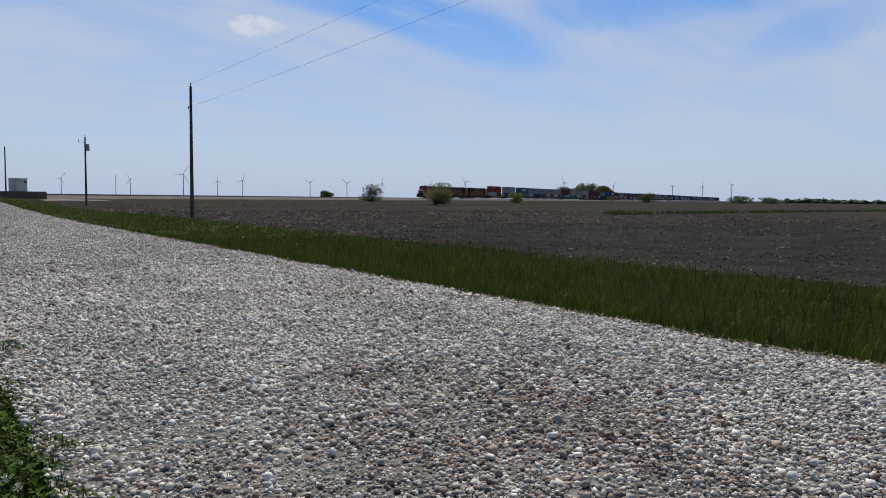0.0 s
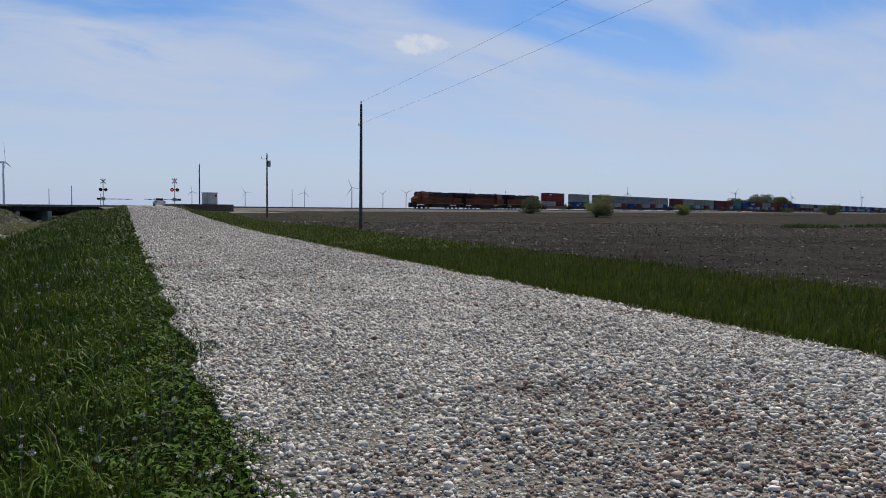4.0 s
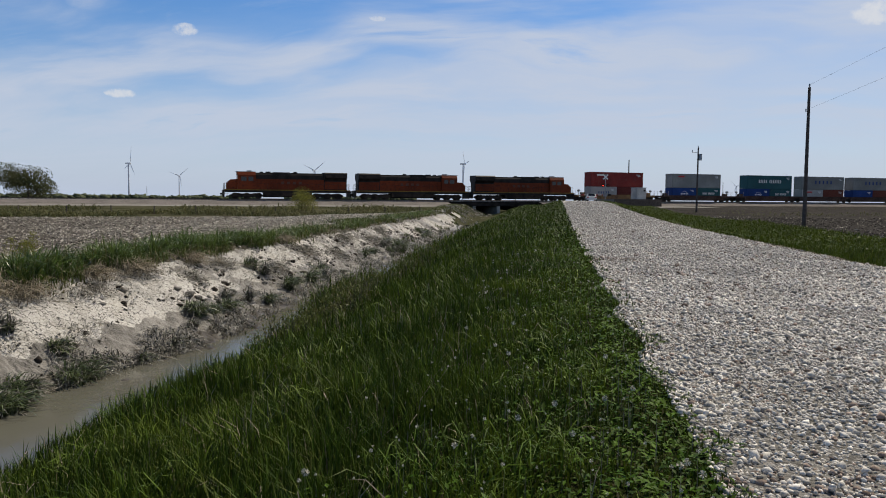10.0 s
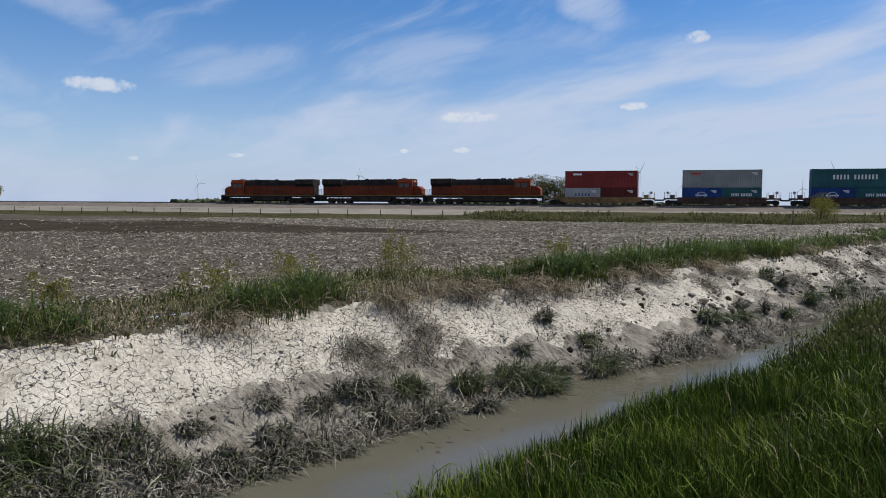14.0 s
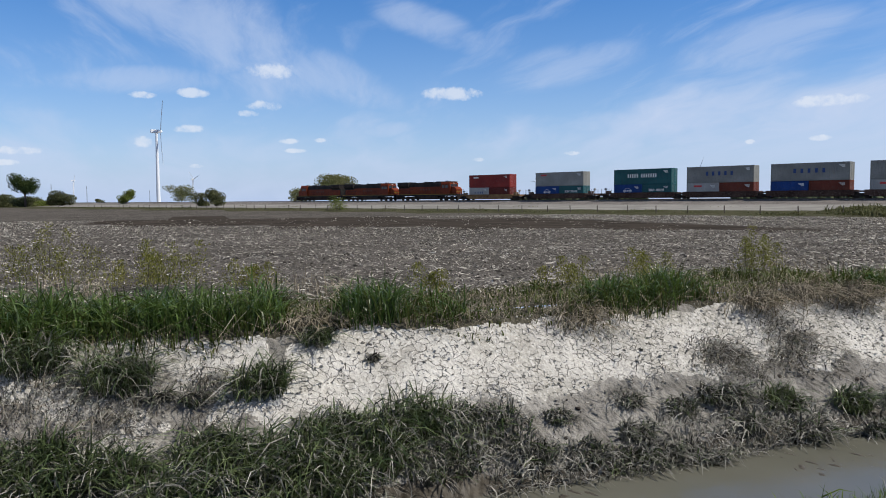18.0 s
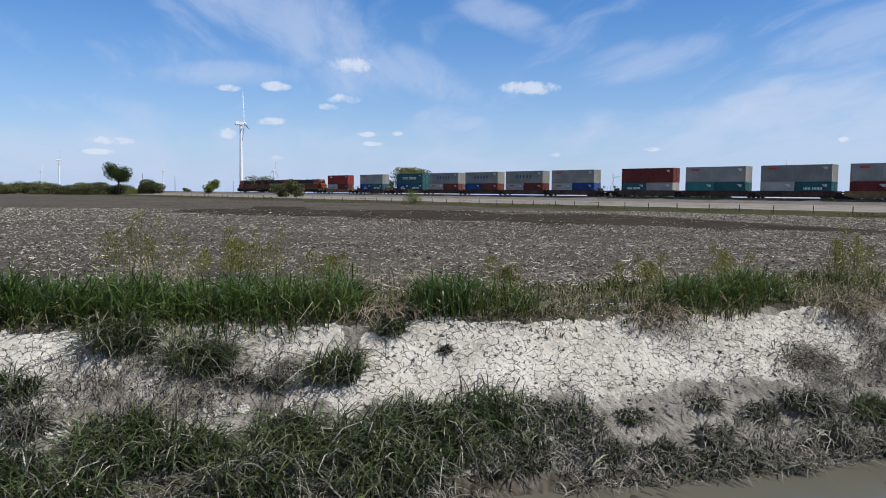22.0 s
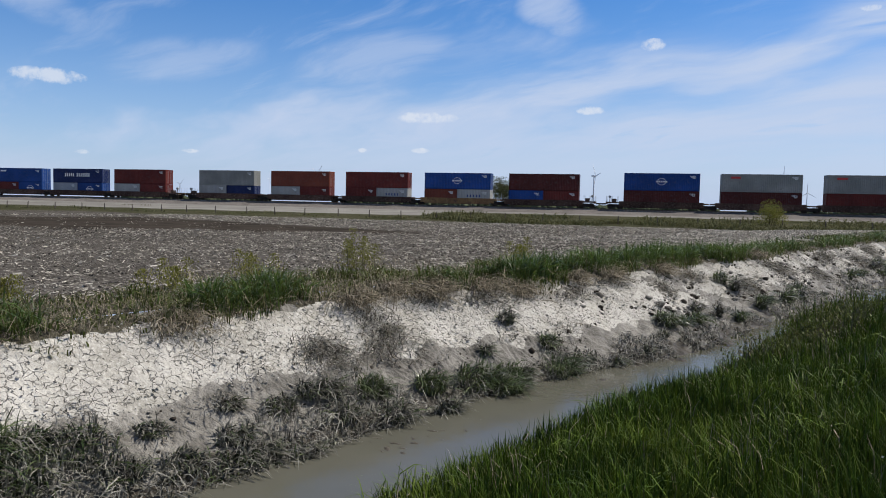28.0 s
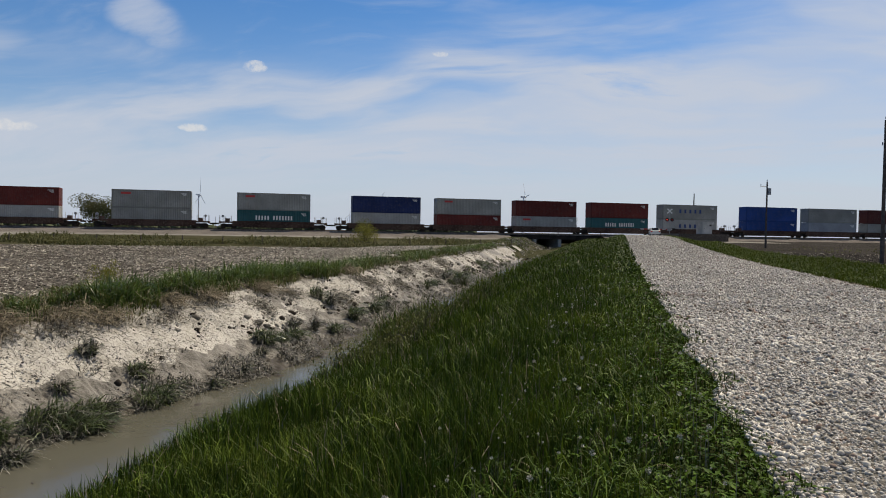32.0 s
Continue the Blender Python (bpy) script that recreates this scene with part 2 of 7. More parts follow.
# ---------------------------------------------------------------- materials
def material(name, colours, scale=4.0, rough=0.8, metal=0.0, bump=0.3, fine=40.0, coarse=0.0, depth=0.01, space="Object", island=0.0, spread=0.0, spec=0.12, through_light=0.0, cells=0.0, cracks=0.0):
    """colours: two or three base colours, mixed by noise at two scales. spread: how far Object Info's Random varies the value; island: the same per loose piece."""
    mat = bpy.data.materials.new(name)
    mat.use_nodes = True
    g = Nodes(mat.node_tree)
    vec = g.add("ShaderNodeTexCoord").outputs[space]
    big = g.noise(vec, scale, 5.0, 0.6)
    small = g.noise(vec, fine, 3.0, 0.6)
    col = g.mix(g.ramp(big, 0.36, 0.64), (*colours[0], 1), (*colours[1], 1))
    if len(colours) > 2:
        col = g.mix(g.ramp(small, 0.48, 0.72), col, (*colours[2], 1))
    grey = g.add("ShaderNodeHueSaturation", {"Color": col})
    value = g.math("ADD", 0.86, g.math("MULTIPLY", small, 0.28))
    if island:
        value = g.math("ADD", value, g.math("MULTIPLY", g.math("SUBTRACT", g.add("ShaderNodeNewGeometry").outputs["Random Per Island"], 0.5), island))
    if spread:
        value = g.math("ADD", value, g.math("MULTIPLY", g.math("SUBTRACT", g.add("ShaderNodeObjectInfo").outputs["Random"], 0.5), spread))
    if coarse:
        value = g.math("ADD", value, g.math("MULTIPLY", g.math("SUBTRACT", g.noise(vec, coarse, 3.0), 0.5), 0.7))
    if cells:
        cell = g.add("ShaderNodeTexVoronoi", {"Vector": vec, "Scale": cells})
        value = g.math("MULTIPLY", value, g.math("ADD", 0.62, g.math("MULTIPLY", g.add("ShaderNodeSeparateColor", {0: cell.outputs["Color"]}).outputs[0], 0.8)))
    g.put(grey, "Value", value)
    b = g.add("ShaderNodeBsdfPrincipled", {"Base Color": grey.outputs[0], "Metallic": metal, "Specular IOR Level": spec})
    g.put(b, "Roughness", g.math("ADD", rough - 0.08, g.math("MULTIPLY", big, 0.16), clamp=True))
    height = g.math("ADD", small, g.math("MULTIPLY", big, 0.6))
    if cracks:          # shrinkage cracks: thin broken lines between curled plates
        shift = g.add("ShaderNodeTexNoise", {"Vector": vec, "Scale": 7.0, "Detail": 3.0})
        warp = g.vmath("ADD", vec, g.vmath("MULTIPLY", shift.outputs["Color"], (0.13, 0.13, 0.13)))
        edge = g.add("ShaderNodeTexVoronoi", {"Vector": warp, "Scale": cracks})
        edge.feature = "DISTANCE_TO_EDGE"
        near = g.math("SUBTRACT", 1.0, g.ramp(edge.outputs["Distance"], 0.008, 0.045))
        line = g.math("MULTIPLY", near, g.ramp(g.noise(vec, 7.0, 2.0), 0.40, 0.52))
        value = g.math("MULTIPLY", value, g.math("SUBTRACT", 1.0, g.math("MULTIPLY", line, 0.48)))
        g.put(grey, "Value", value)
        height = g.math("SUBTRACT", height, g.math("MULTIPLY", line, 1.6))
    if bump:
        hb = g.add("ShaderNodeBump", {"Strength": bump, "Distance": depth, "Height": height})
        g.put(b, "Normal", hb.outputs[0])
    out = g.add("ShaderNodeOutputMaterial")
    surface = b.outputs[0]
    if through_light:
        t = g.add("ShaderNodeBsdfTranslucent", {"Color": g.mix(0.4, grey.outputs[0], tuple(1.7 * v for v in colours[1]) + (1,))})
        m = g.add("ShaderNodeMixShader", {0: through_light, 1: surface, 2: t.outputs[0]})
        surface = m.outputs[0]
    g.put(out, "Surface", surface)
    return mat


def plain(name, colour, rough=0.5, metal=0.0, emit=0.0):
    mat = bpy.data.materials.new(name)
    mat.use_nodes = True
    b = mat.node_tree.nodes["Principled BSDF"]
    b.inputs["Base Color"].default_value = (*colour, 1)
    b.inputs["Roughness"].default_value = rough
    b.inputs["Metallic"].default_value = metal
    if emit:
        b.inputs["Emission Color"].default_value = (*colour, 1)
        b.inputs["Emission Strength"].default_value = emit
    return mat


M = {
    "soil": material("field_soil", [(0.064, 0.058, 0.052), (0.090, 0.082, 0.074), (0.140, 0.129, 0.117)], 0.35, 0.95, bump=0.9, fine=13.0, coarse=0.06, depth=0.08, cells=9.0, spec=0.0),
    "tilled": material("fresh_tilled_soil", [(0.027, 0.026, 0.025), (0.042, 0.040, 0.038), (0.062, 0.059, 0.056)], 0.35, 0.95, bump=0.9, fine=13.0, coarse=0.06, depth=0.08, cells=9.0, spec=0.0),
    "fallow": material("fallow_soil", [(0.034, 0.032, 0.030), (0.050, 0.047, 0.044), (0.074, 0.069, 0.064)], 0.35, 0.95, bump=0.9, fine=13.0, coarse=0.06, depth=0.08, cells=9.0, spec=0.0),
    "shed": material("weathered_shed", [(0.40, 0.40, 0.39), (0.50, 0.49, 0.475)], 1.5, 0.55, 0.1, bump=0.1, fine=12.0, coarse=0.6),
    "shore": material("wet_silt", [(0.045, 0.039, 0.031), (0.085, 0.075, 0.06)], 2.6, 0.38, bump=0.6, fine=24.0, depth=0.02),
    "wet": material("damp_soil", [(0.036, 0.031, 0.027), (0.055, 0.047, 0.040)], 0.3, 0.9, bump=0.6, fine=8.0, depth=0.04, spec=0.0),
    # soil kept near black: shade between the grass blades is put into its colour
    "turf": material("shaded_turf_soil", [(0.012, 0.016, 0.006), (0.022, 0.028, 0.010), (0.045, 0.040, 0.024)], 0.8, 0.95, bump=0.8, fine=18.0, depth=0.03, spec=0.0),
    "thatch": material("dead_thatch", [(0.050, 0.047, 0.034), (0.085, 0.078, 0.060), (0.115, 0.104, 0.083)], 1.4, 0.95, bump=0.9, fine=22.0, depth=0.04, spec=0.0),
    "verge": material("far_grass", [(0.038, 0.042, 0.021), (0.066, 0.064, 0.040), (0.085, 0.078, 0.055)], 0.12, 0.95, bump=0.8, fine=3.0, depth=0.08, spec=0.0),
    # bed much darker than its stones: the shade of the gaps is painted in
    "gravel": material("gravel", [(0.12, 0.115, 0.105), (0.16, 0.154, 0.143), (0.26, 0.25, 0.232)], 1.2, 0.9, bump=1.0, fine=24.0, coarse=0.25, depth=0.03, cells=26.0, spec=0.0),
    "stone": material("gravel_stone", [(0.44, 0.423, 0.39), (0.61, 0.587, 0.547), (0.52, 0.482, 0.43)], 9.0, 0.85, bump=0.4, fine=60.0, island=0.85, depth=0.003, coarse=0.45, spec=0.0),
    "ballast": material("ballast", [(0.12, 0.11, 0.105), (0.165, 0.15, 0.143), (0.21, 0.195, 0.185)], 0.5, 0.95, bump=1.0, fine=6.0, depth=0.06, spec=0.0),
    "lime": material("limestone_track", [(0.18, 0.173, 0.160), (0.24, 0.23, 0.212)], 0.2, 0.95, bump=0.6, fine=5.0, coarse=0.03, depth=0.03, spec=0.0),
    "mud": material("dried_mud", [(0.345, 0.33, 0.295), (0.46, 0.443, 0.41), (0.50, 0.482, 0.45)], 1.6, 0.95, bump=0.9, fine=19.0, coarse=0.5, depth=0.025, cracks=9.5, spec=0.0),
    "silt": material("grey_silt", [(0.115, 0.107, 0.095), (0.25, 0.237, 0.215), (0.18, 0.168, 0.148)], 2.3, 0.5, bump=1.0, fine=20.0, coarse=0.4, depth=0.035),
    "crack": material("damp_crack", [(0.05, 0.044, 0.037), (0.075, 0.066, 0.056)], 2.0, 0.95, bump=0.3, fine=30.0, spec=0.0),
    "steel": material("rail_steel", [(0.10, 0.085, 0.075), (0.14, 0.12, 0.11)], 1.0, 0.5, 0.8, bump=0.1),
    "wood": material("pole_wood", [(0.075, 0.062, 0.055), (0.12, 0.10, 0.09)], 3.0, 0.9, bump=0.5, fine=30.0),
    "pale_wood": material("post_wood", [(0.16, 0.135, 0.11), (0.24, 0.21, 0.18)], 3.0, 0.9, bump=0.5, fine=30.0),
    "concrete": material("concrete", [(0.36, 0.35, 0.33), (0.46, 0.45, 0.42)], 1.0, 0.9, bump=0.3, fine=14.0, coarse=0.3),
    "bridge": material("bridge_steel", [(0.02, 0.018, 0.017), (0.04, 0.033, 0.03)], 1.0, 0.7, 0.3, bump=0.2),
    "tower": material("turbine_white", [(0.76, 0.79, 0.83), (0.82, 0.84, 0.87)], 0.1, 0.45, bump=0.0),
    "orange": material("loco_orange", [(0.150, 0.028, 0.009), (0.205, 0.039, 0.012), (0.070, 0.019, 0.010)], 0.5, 0.45, bump=0.05, fine=3.0, coarse=0.4),
    "black": material("loco_black", [(0.012, 0.011, 0.011), (0.03, 0.026, 0.024)], 0.8, 0.55, bump=0.05, fine=5.0),
    "grime": material("running_gear", [(0.022, 0.018, 0.016), (0.055, 0.042, 0.034)], 1.0, 0.8, bump=0.3, fine=7.0),
    "yellow": material("stripe_yellow", [(0.20, 0.11, 0.02), (0.28, 0.16, 0.03)], 1.0, 0.5, bump=0.0),
    "window": plain("cab_glass", (0.01, 0.012, 0.015), 0.08),
    "lamp": plain("headlight_glass", (0.9, 0.88, 0.8), 0.1),
    "well": material("well_car_paint", [(0.055, 0.03, 0.022), (0.10, 0.06, 0.045), (0.14, 0.10, 0.08)], 0.5, 0.8, bump=0.1, fine=4.0, coarse=0.3, spread=0.5),
    "well_tan": material("well_car_tan", [(0.30, 0.19, 0.08), (0.22, 0.12, 0.06), (0.10, 0.06, 0.045)], 0.4, 0.8, bump=0.1, fine=3.0, coarse=0.3),
    "white": material("white_paint", [(0.66, 0.66, 0.65), (0.74, 0.74, 0.73)], 1.0, 0.5, bump=0.05),
    "red_lamp": plain("signal_red", (1.0, 0.03, 0.02), 0.3, emit=2.0),
    "dark_lamp": plain("signal_lens", (0.35, 0.02, 0.018), 0.2),
    "sign_white": plain("sign_white", (0.75, 0.75, 0.73), 0.5),
    "sign_red": plain("sign_red", (0.5, 0.03, 0.03), 0.5),
    "alu": material("galvanised", [(0.28, 0.285, 0.29), (0.36, 0.365, 0.37)], 2.0, 0.55, 0.4, bump=0.05),
    "rubber": plain("tyre_rubber", (0.015, 0.015, 0.016), 0.8),
    "grass": material("grass_blade", [(0.023, 0.047, 0.006), (0.050, 0.084, 0.010), (0.094, 0.106, 0.027)], 0.5, 0.5, bump=0.0, fine=6.0, island=1.0, through_light=0.10, spec=0.06),
    "lush": material("lush_blade", [(0.032, 0.058, 0.008), (0.072, 0.100, 0.016), (0.10, 0.105, 0.03)], 0.6, 0.45, bump=0.0, fine=6.0, island=0.9, through_light=0.2, spec=0.03),
    "tuft": material("tuft_blade", [(0.040, 0.062, 0.022), (0.115, 0.145, 0.062)], 0.8, 0.30, bump=0.0, fine=6.0, island=1.0, through_light=0.25, spec=0.4),
    "clump": material("clump_blade", [(0.034, 0.066, 0.013), (0.080, 0.125, 0.030)], 0.9, 0.38, bump=0.0, fine=5.0, island=0.9, through_light=0.33, spec=0.3),
    "edge": material("edge_blade", [(0.036, 0.056, 0.011), (0.080, 0.095, 0.026), (0.14, 0.125, 0.06)], 0.8, 0.5, bump=0.0, fine=3.0, island=0.9, through_light=0.3),
    "straw": material("dry_stalk", [(0.215, 0.185, 0.135), (0.29, 0.255, 0.195), (0.16, 0.13, 0.09)], 1.0, 0.9, bump=0.0, fine=8.0, island=0.7),
    "weed": material("broad_leaf", [(0.028, 0.066, 0.006), (0.066, 0.118, 0.012)], 1.0, 0.5, bump=0.0, fine=8.0, island=1.0, through_light=0.15, spec=0.05),
    "muddy": material("muddy_blade", [(0.098, 0.094, 0.078), (0.25, 0.24, 0.215), (0.062, 0.070, 0.042)], 1.6, 0.5, bump=0.0, fine=6.0, island=1.2, spec=0.3),
    "leaf": material("tree_leaf", [(0.030, 0.050, 0.016), (0.055, 0.078, 0.024)], 0.3, 0.7, bump=0.0, fine=2.0, island=0.6, spread=0.3, through_light=0.3),
    "spring": material("spring_leaf", [(0.13, 0.135, 0.028), (0.19, 0.185, 0.042)], 0.4, 0.7, bump=0.0, fine=2.0, island=0.6, through_light=0.35),
    "bark": material("bark", [(0.06, 0.048, 0.04), (0.10, 0.082, 0.07)], 3.0, 0.95, bump=0.6, fine=20.0),
    "fluff": plain("seed_head", (0.52, 0.50, 0.44), 0.9),
    "far_wood": material("far_wood", [(0.05, 0.065, 0.035), (0.08, 0.09, 0.05)], 0.02, 0.95, bump=0.0, fine=0.3),
}


def make_water():
    mat = bpy.data.materials.new("muddy_water")
    mat.use_nodes = True
    g = Nodes(mat.node_tree)
    vec = g.add("ShaderNodeTexCoord").outputs["Object"]
    col = g.mix(g.noise(vec, 0.8, 4.0), (0.094, 0.093, 0.074, 1), (0.128, 0.124, 0.100, 1))
    b = g.add("ShaderNodeBsdfPrincipled", {"Base Color": col, "Roughness": 0.1, "IOR": 1.33, "Specular IOR Level": 0.5})
    hb = g.add("ShaderNodeBump", {"Strength": 0.12, "Distance": 0.02, "Height": g.noise(vec, 6.0, 4.0)})
    g.put(b, "Normal", hb.outputs[0])
    out = g.add("ShaderNodeOutputMaterial")
    g.put(out, "Surface", b.outputs[0])
    return mat


M["water"] = make_water()


# ---------------------------------------------------------------- mesh helpers
def mesh_object(name, verts, faces, mats, parent=None, smooth=False, index=None):
    me = bpy.data.meshes.new(name)
    me.from_pydata([tuple(v) for v in verts] if not isinstance(verts, np.ndarray) else verts.tolist(), [], faces if not isinstance(faces, np.ndarray) else faces.tolist())
    for m in (mats if isinstance(mats, (list, tuple)) else [mats]):
        me.materials.append(m)
    if index is not None:
        me.polygons.foreach_set("material_index", np.asarray(index, dtype=np.int32))
    if smooth:
        me.polygons.foreach_set("use_smooth", np.ones(len(me.polygons), dtype=bool))
    me.update()
    ob = new(name, me)
    if parent is not None:
        ob.parent = parent
    return ob


def part(name, bm, mat, parent, label="", smooth=False):
    me = bpy.data.meshes.new(name)
    bm.to_mesh(me)
    bm.free()
    me.materials.append(mat)
    if smooth:
        me.polygons.foreach_set("use_smooth", np.ones(len(me.polygons), dtype=bool))
    ob = new(name, me)
    ob.parent = parent
    return tagged(ob, label)


def thing(name, label, category, m=None, group="", kind=""):
    ob = new(name)
    ob.empty_display_size = 0.3
    if m is not None:
        ob.matrix_basis = m
    return tagged(ob, label, category, group, kind)


def box(bm, x0, x1, y0, y1, z0, z1, bevel=0.0):
    made = bmesh.ops.create_cube(bm, size=1.0, matrix=Matrix.LocRotScale(((x0 + x1) / 2, (y0 + y1) / 2, (z0 + z1) / 2), None, (x1 - x0, y1 - y0, z1 - z0)))
    if bevel:
        edges = list({e for v in made["verts"] for e in v.link_edges})
        bmesh.ops.bevel(bm, geom=edges, offset=bevel, segments=2, affect="EDGES")
    return bm


def boxes(*rows):
    bm = bmesh.new()
    for r in rows:
        box(bm, *r)
    return bm


def tube(bm, a, b, r0, r1=None, n=8):
    a, b = Vector(a), Vector(b)
    m = Matrix.Translation((a + b) / 2) @ (b - a).to_track_quat("Z", "Y").to_matrix().to_4x4()
    bmesh.ops.create_cone(bm, cap_ends=True, segments=n, radius1=r0, radius2=r0 if r1 is None else r1, depth=(b - a).length, matrix=m)
    return bm


def prism(bm, outline, y0, y1):
    """A closed outline in x, z, pulled along y."""
    a = [bm.verts.new((x, y0, z)) for x, z in outline]
    b = [bm.verts.new((x, y1, z)) for x, z in outline]
    bm.faces.new(a)
    bm.faces.new(b[::-1])
    for i in range(len(a)):
        j = (i + 1) % len(a)
        bm.faces.new((a[j], a[i], b[i], b[j]))
    bmesh.ops.recalc_face_normals(bm, faces=bm.faces)
    return bm


# ---------------------------------------------------------------- the lie of the land
RNG = np.random.default_rng(7)
TRACK_Y, SLOPE = 146.0, 0.516
ALONG = np.array([-1.0, -SLOPE]) / math.hypot(1, SLOPE)      # the way the train goes
NEAR = np.array([-ALONG[1], ALONG[0]])                         # from the track towards the road's near end
RAIL_Z = 1.45
TRACK_TURN = math.degrees(math.atan2(ALONG[1], ALONG[0]))
SCALE = 0.977


def on_track(s, n=0.0):
    p = np.array([0.0, TRACK_Y]) + ALONG * s + NEAR * n
    return float(p[0]), float(p[1])


def step(x, a, b):
    t = np.clip((np.asarray(x, dtype=float) - a) / (b - a), 0, 1)
    return t * t * (3 - 2 * t)


def waves(x, y, size, seed=0.0):
    """Cheap smooth unevenness between about -1 and 1."""
    x, y = np.asarray(x) / size + seed, np.asarray(y) / size - seed * 1.7
    return (np.sin(x * 1.7 + 1.3 * np.sin(y * 0.9 + seed)) + np.sin(y * 2.1 + 1.1 * np.sin(x * 1.3 + 2 * seed)) + 0.6 * np.sin(2.9 * x + 3.7 * y)) / 2.6


def drift(y):
    return 0.016 * np.clip(y, -60, 260)


def ditch_drift(y):
    return -4.3 * np.clip((np.asarray(y, dtype=float) - 25) / 115, 0, 1.3) + 0.16 * np.sin(np.asarray(y) * 0.55) * step(y, -40, 2)


def road_z(y):
    return 1.38 * step(y, 40, 140) * (1 - step(y, 155, 240)) + 0.0 * np.asarray(y)


def land_z(x, y):
    """Height of the ground."""
    x, y = np.asarray(x, dtype=float), np.asarray(y, dtype=float)
    xr = x - drift(y)
    rz = road_z(y)
    left = np.where(xr < -25, -0.35, -0.35 + 0.42 * step(xr, -38, -10.5))
    right = -0.40 + 0.03 * waves(x, y, 30)
    field = np.where(xr < 4, left + 0.03 * waves(x, y, 17), right)
    fill_l = rz - 0.03 - 0.05 * np.clip(0.8 - xr, 0, 9)
    fill_r = rz - 0.03 - 0.17 * np.clip(xr - 7.5, 0, 3.2) + 0.03 * np.clip(xr - 10.7, 0, 6)
    fill = np.where(xr < 4, np.where(rz > 0.25, rz - 0.03 - 0.28 * np.clip(0.0 - xr, 0, 40), fill_l), np.where(xr < 17.5, np.where(rz > 0.25, rz - 0.03 - 0.28 * np.clip(xr - 8.5, 0, 40), fill_r), -9))
    fill = np.where(xr < -9, -9, fill)
    base = np.maximum(field, fill)
    base = np.where((xr > 7.5) & (xr < 17.5) & (rz < 0.25), fill_r, base)
    base = np.where((xr > -8) & (xr < 7.5), np.where(rz < 0.25, fill_l, fill), base)
    base = base - 0.10 * ((xr > 0.9) & (xr < 7.4))
    return np.minimum(base, ditch_z(x, y))


def bay(y):
    """How far the water reaches into the far bank in its wide stretch."""
    return 0.42 * step(y, -1.0, 3.0) * (1 - step(y, 10.5, 14.0))


def ditch_z(x, y):
    """The ditch, carved into all else."""
    x, y = np.asarray(x, dtype=float), np.asarray(y, dtype=float)
    xd = x - ditch_drift(y)
    lip = (0.13 * waves(y, x * 0.3, 1.9, 3.0) + 0.10 * waves(y, x, 0.7, 5.0)) * (1 - 0.85 * step(y, 11, 20))
    shore = 7.05 + bay(y)
    far = -1.30 + np.clip(-shore - xd + 0.3 * lip, 0, 8.15 - shore) * 0.36 * 1.1 / (8.15 - shore) + np.clip(-8.15 - xd + lip, 0, 9) * 0.58
    near = -1.30 + np.clip(xd + 5.85, 0, 40) * 0.285
    bed = -1.30 - 0.25 * step(xd, -shore, 0.25 - shore) * (1 - step(xd, -6.1, -5.85))
    ditch = np.where(xd < -6.45, np.maximum(bed, far), np.maximum(bed, near))
    return np.where(y > 175, 9, ditch)


# ---------------------------------------------------------------- ground, road, railway bed
def graded(lo, hi, near_lo, near_hi, fine, grow=1.22):
    mid = list(np.arange(near_lo, near_hi + fine / 2, fine))
    s, up = fine, [mid[-1]]
    while up[-1] < hi:
        s *= grow
        up.append(up[-1] + s)
    s, down = fine, [mid[0]]
    while down[-1] > lo:
        s *= grow
        down.append(down[-1] - s)
    return np.array(down[:0:-1] + mid + up[1:])


BANK = (-10.6, -6.6, -12.0, 46.0)          # stretch of the far ditch bank that is built finely: xd from, to; y from, to


def grid_faces(nx, ny, keep=None):
    i, j = np.meshgrid(np.arange(nx - 1), np.arange(ny - 1), indexing="ij")
    a = (i * ny + j).ravel()
    f = np.stack([a, a + ny, a + ny + 1, a + 1], 1)
    return f if keep is None else f[keep.ravel()]


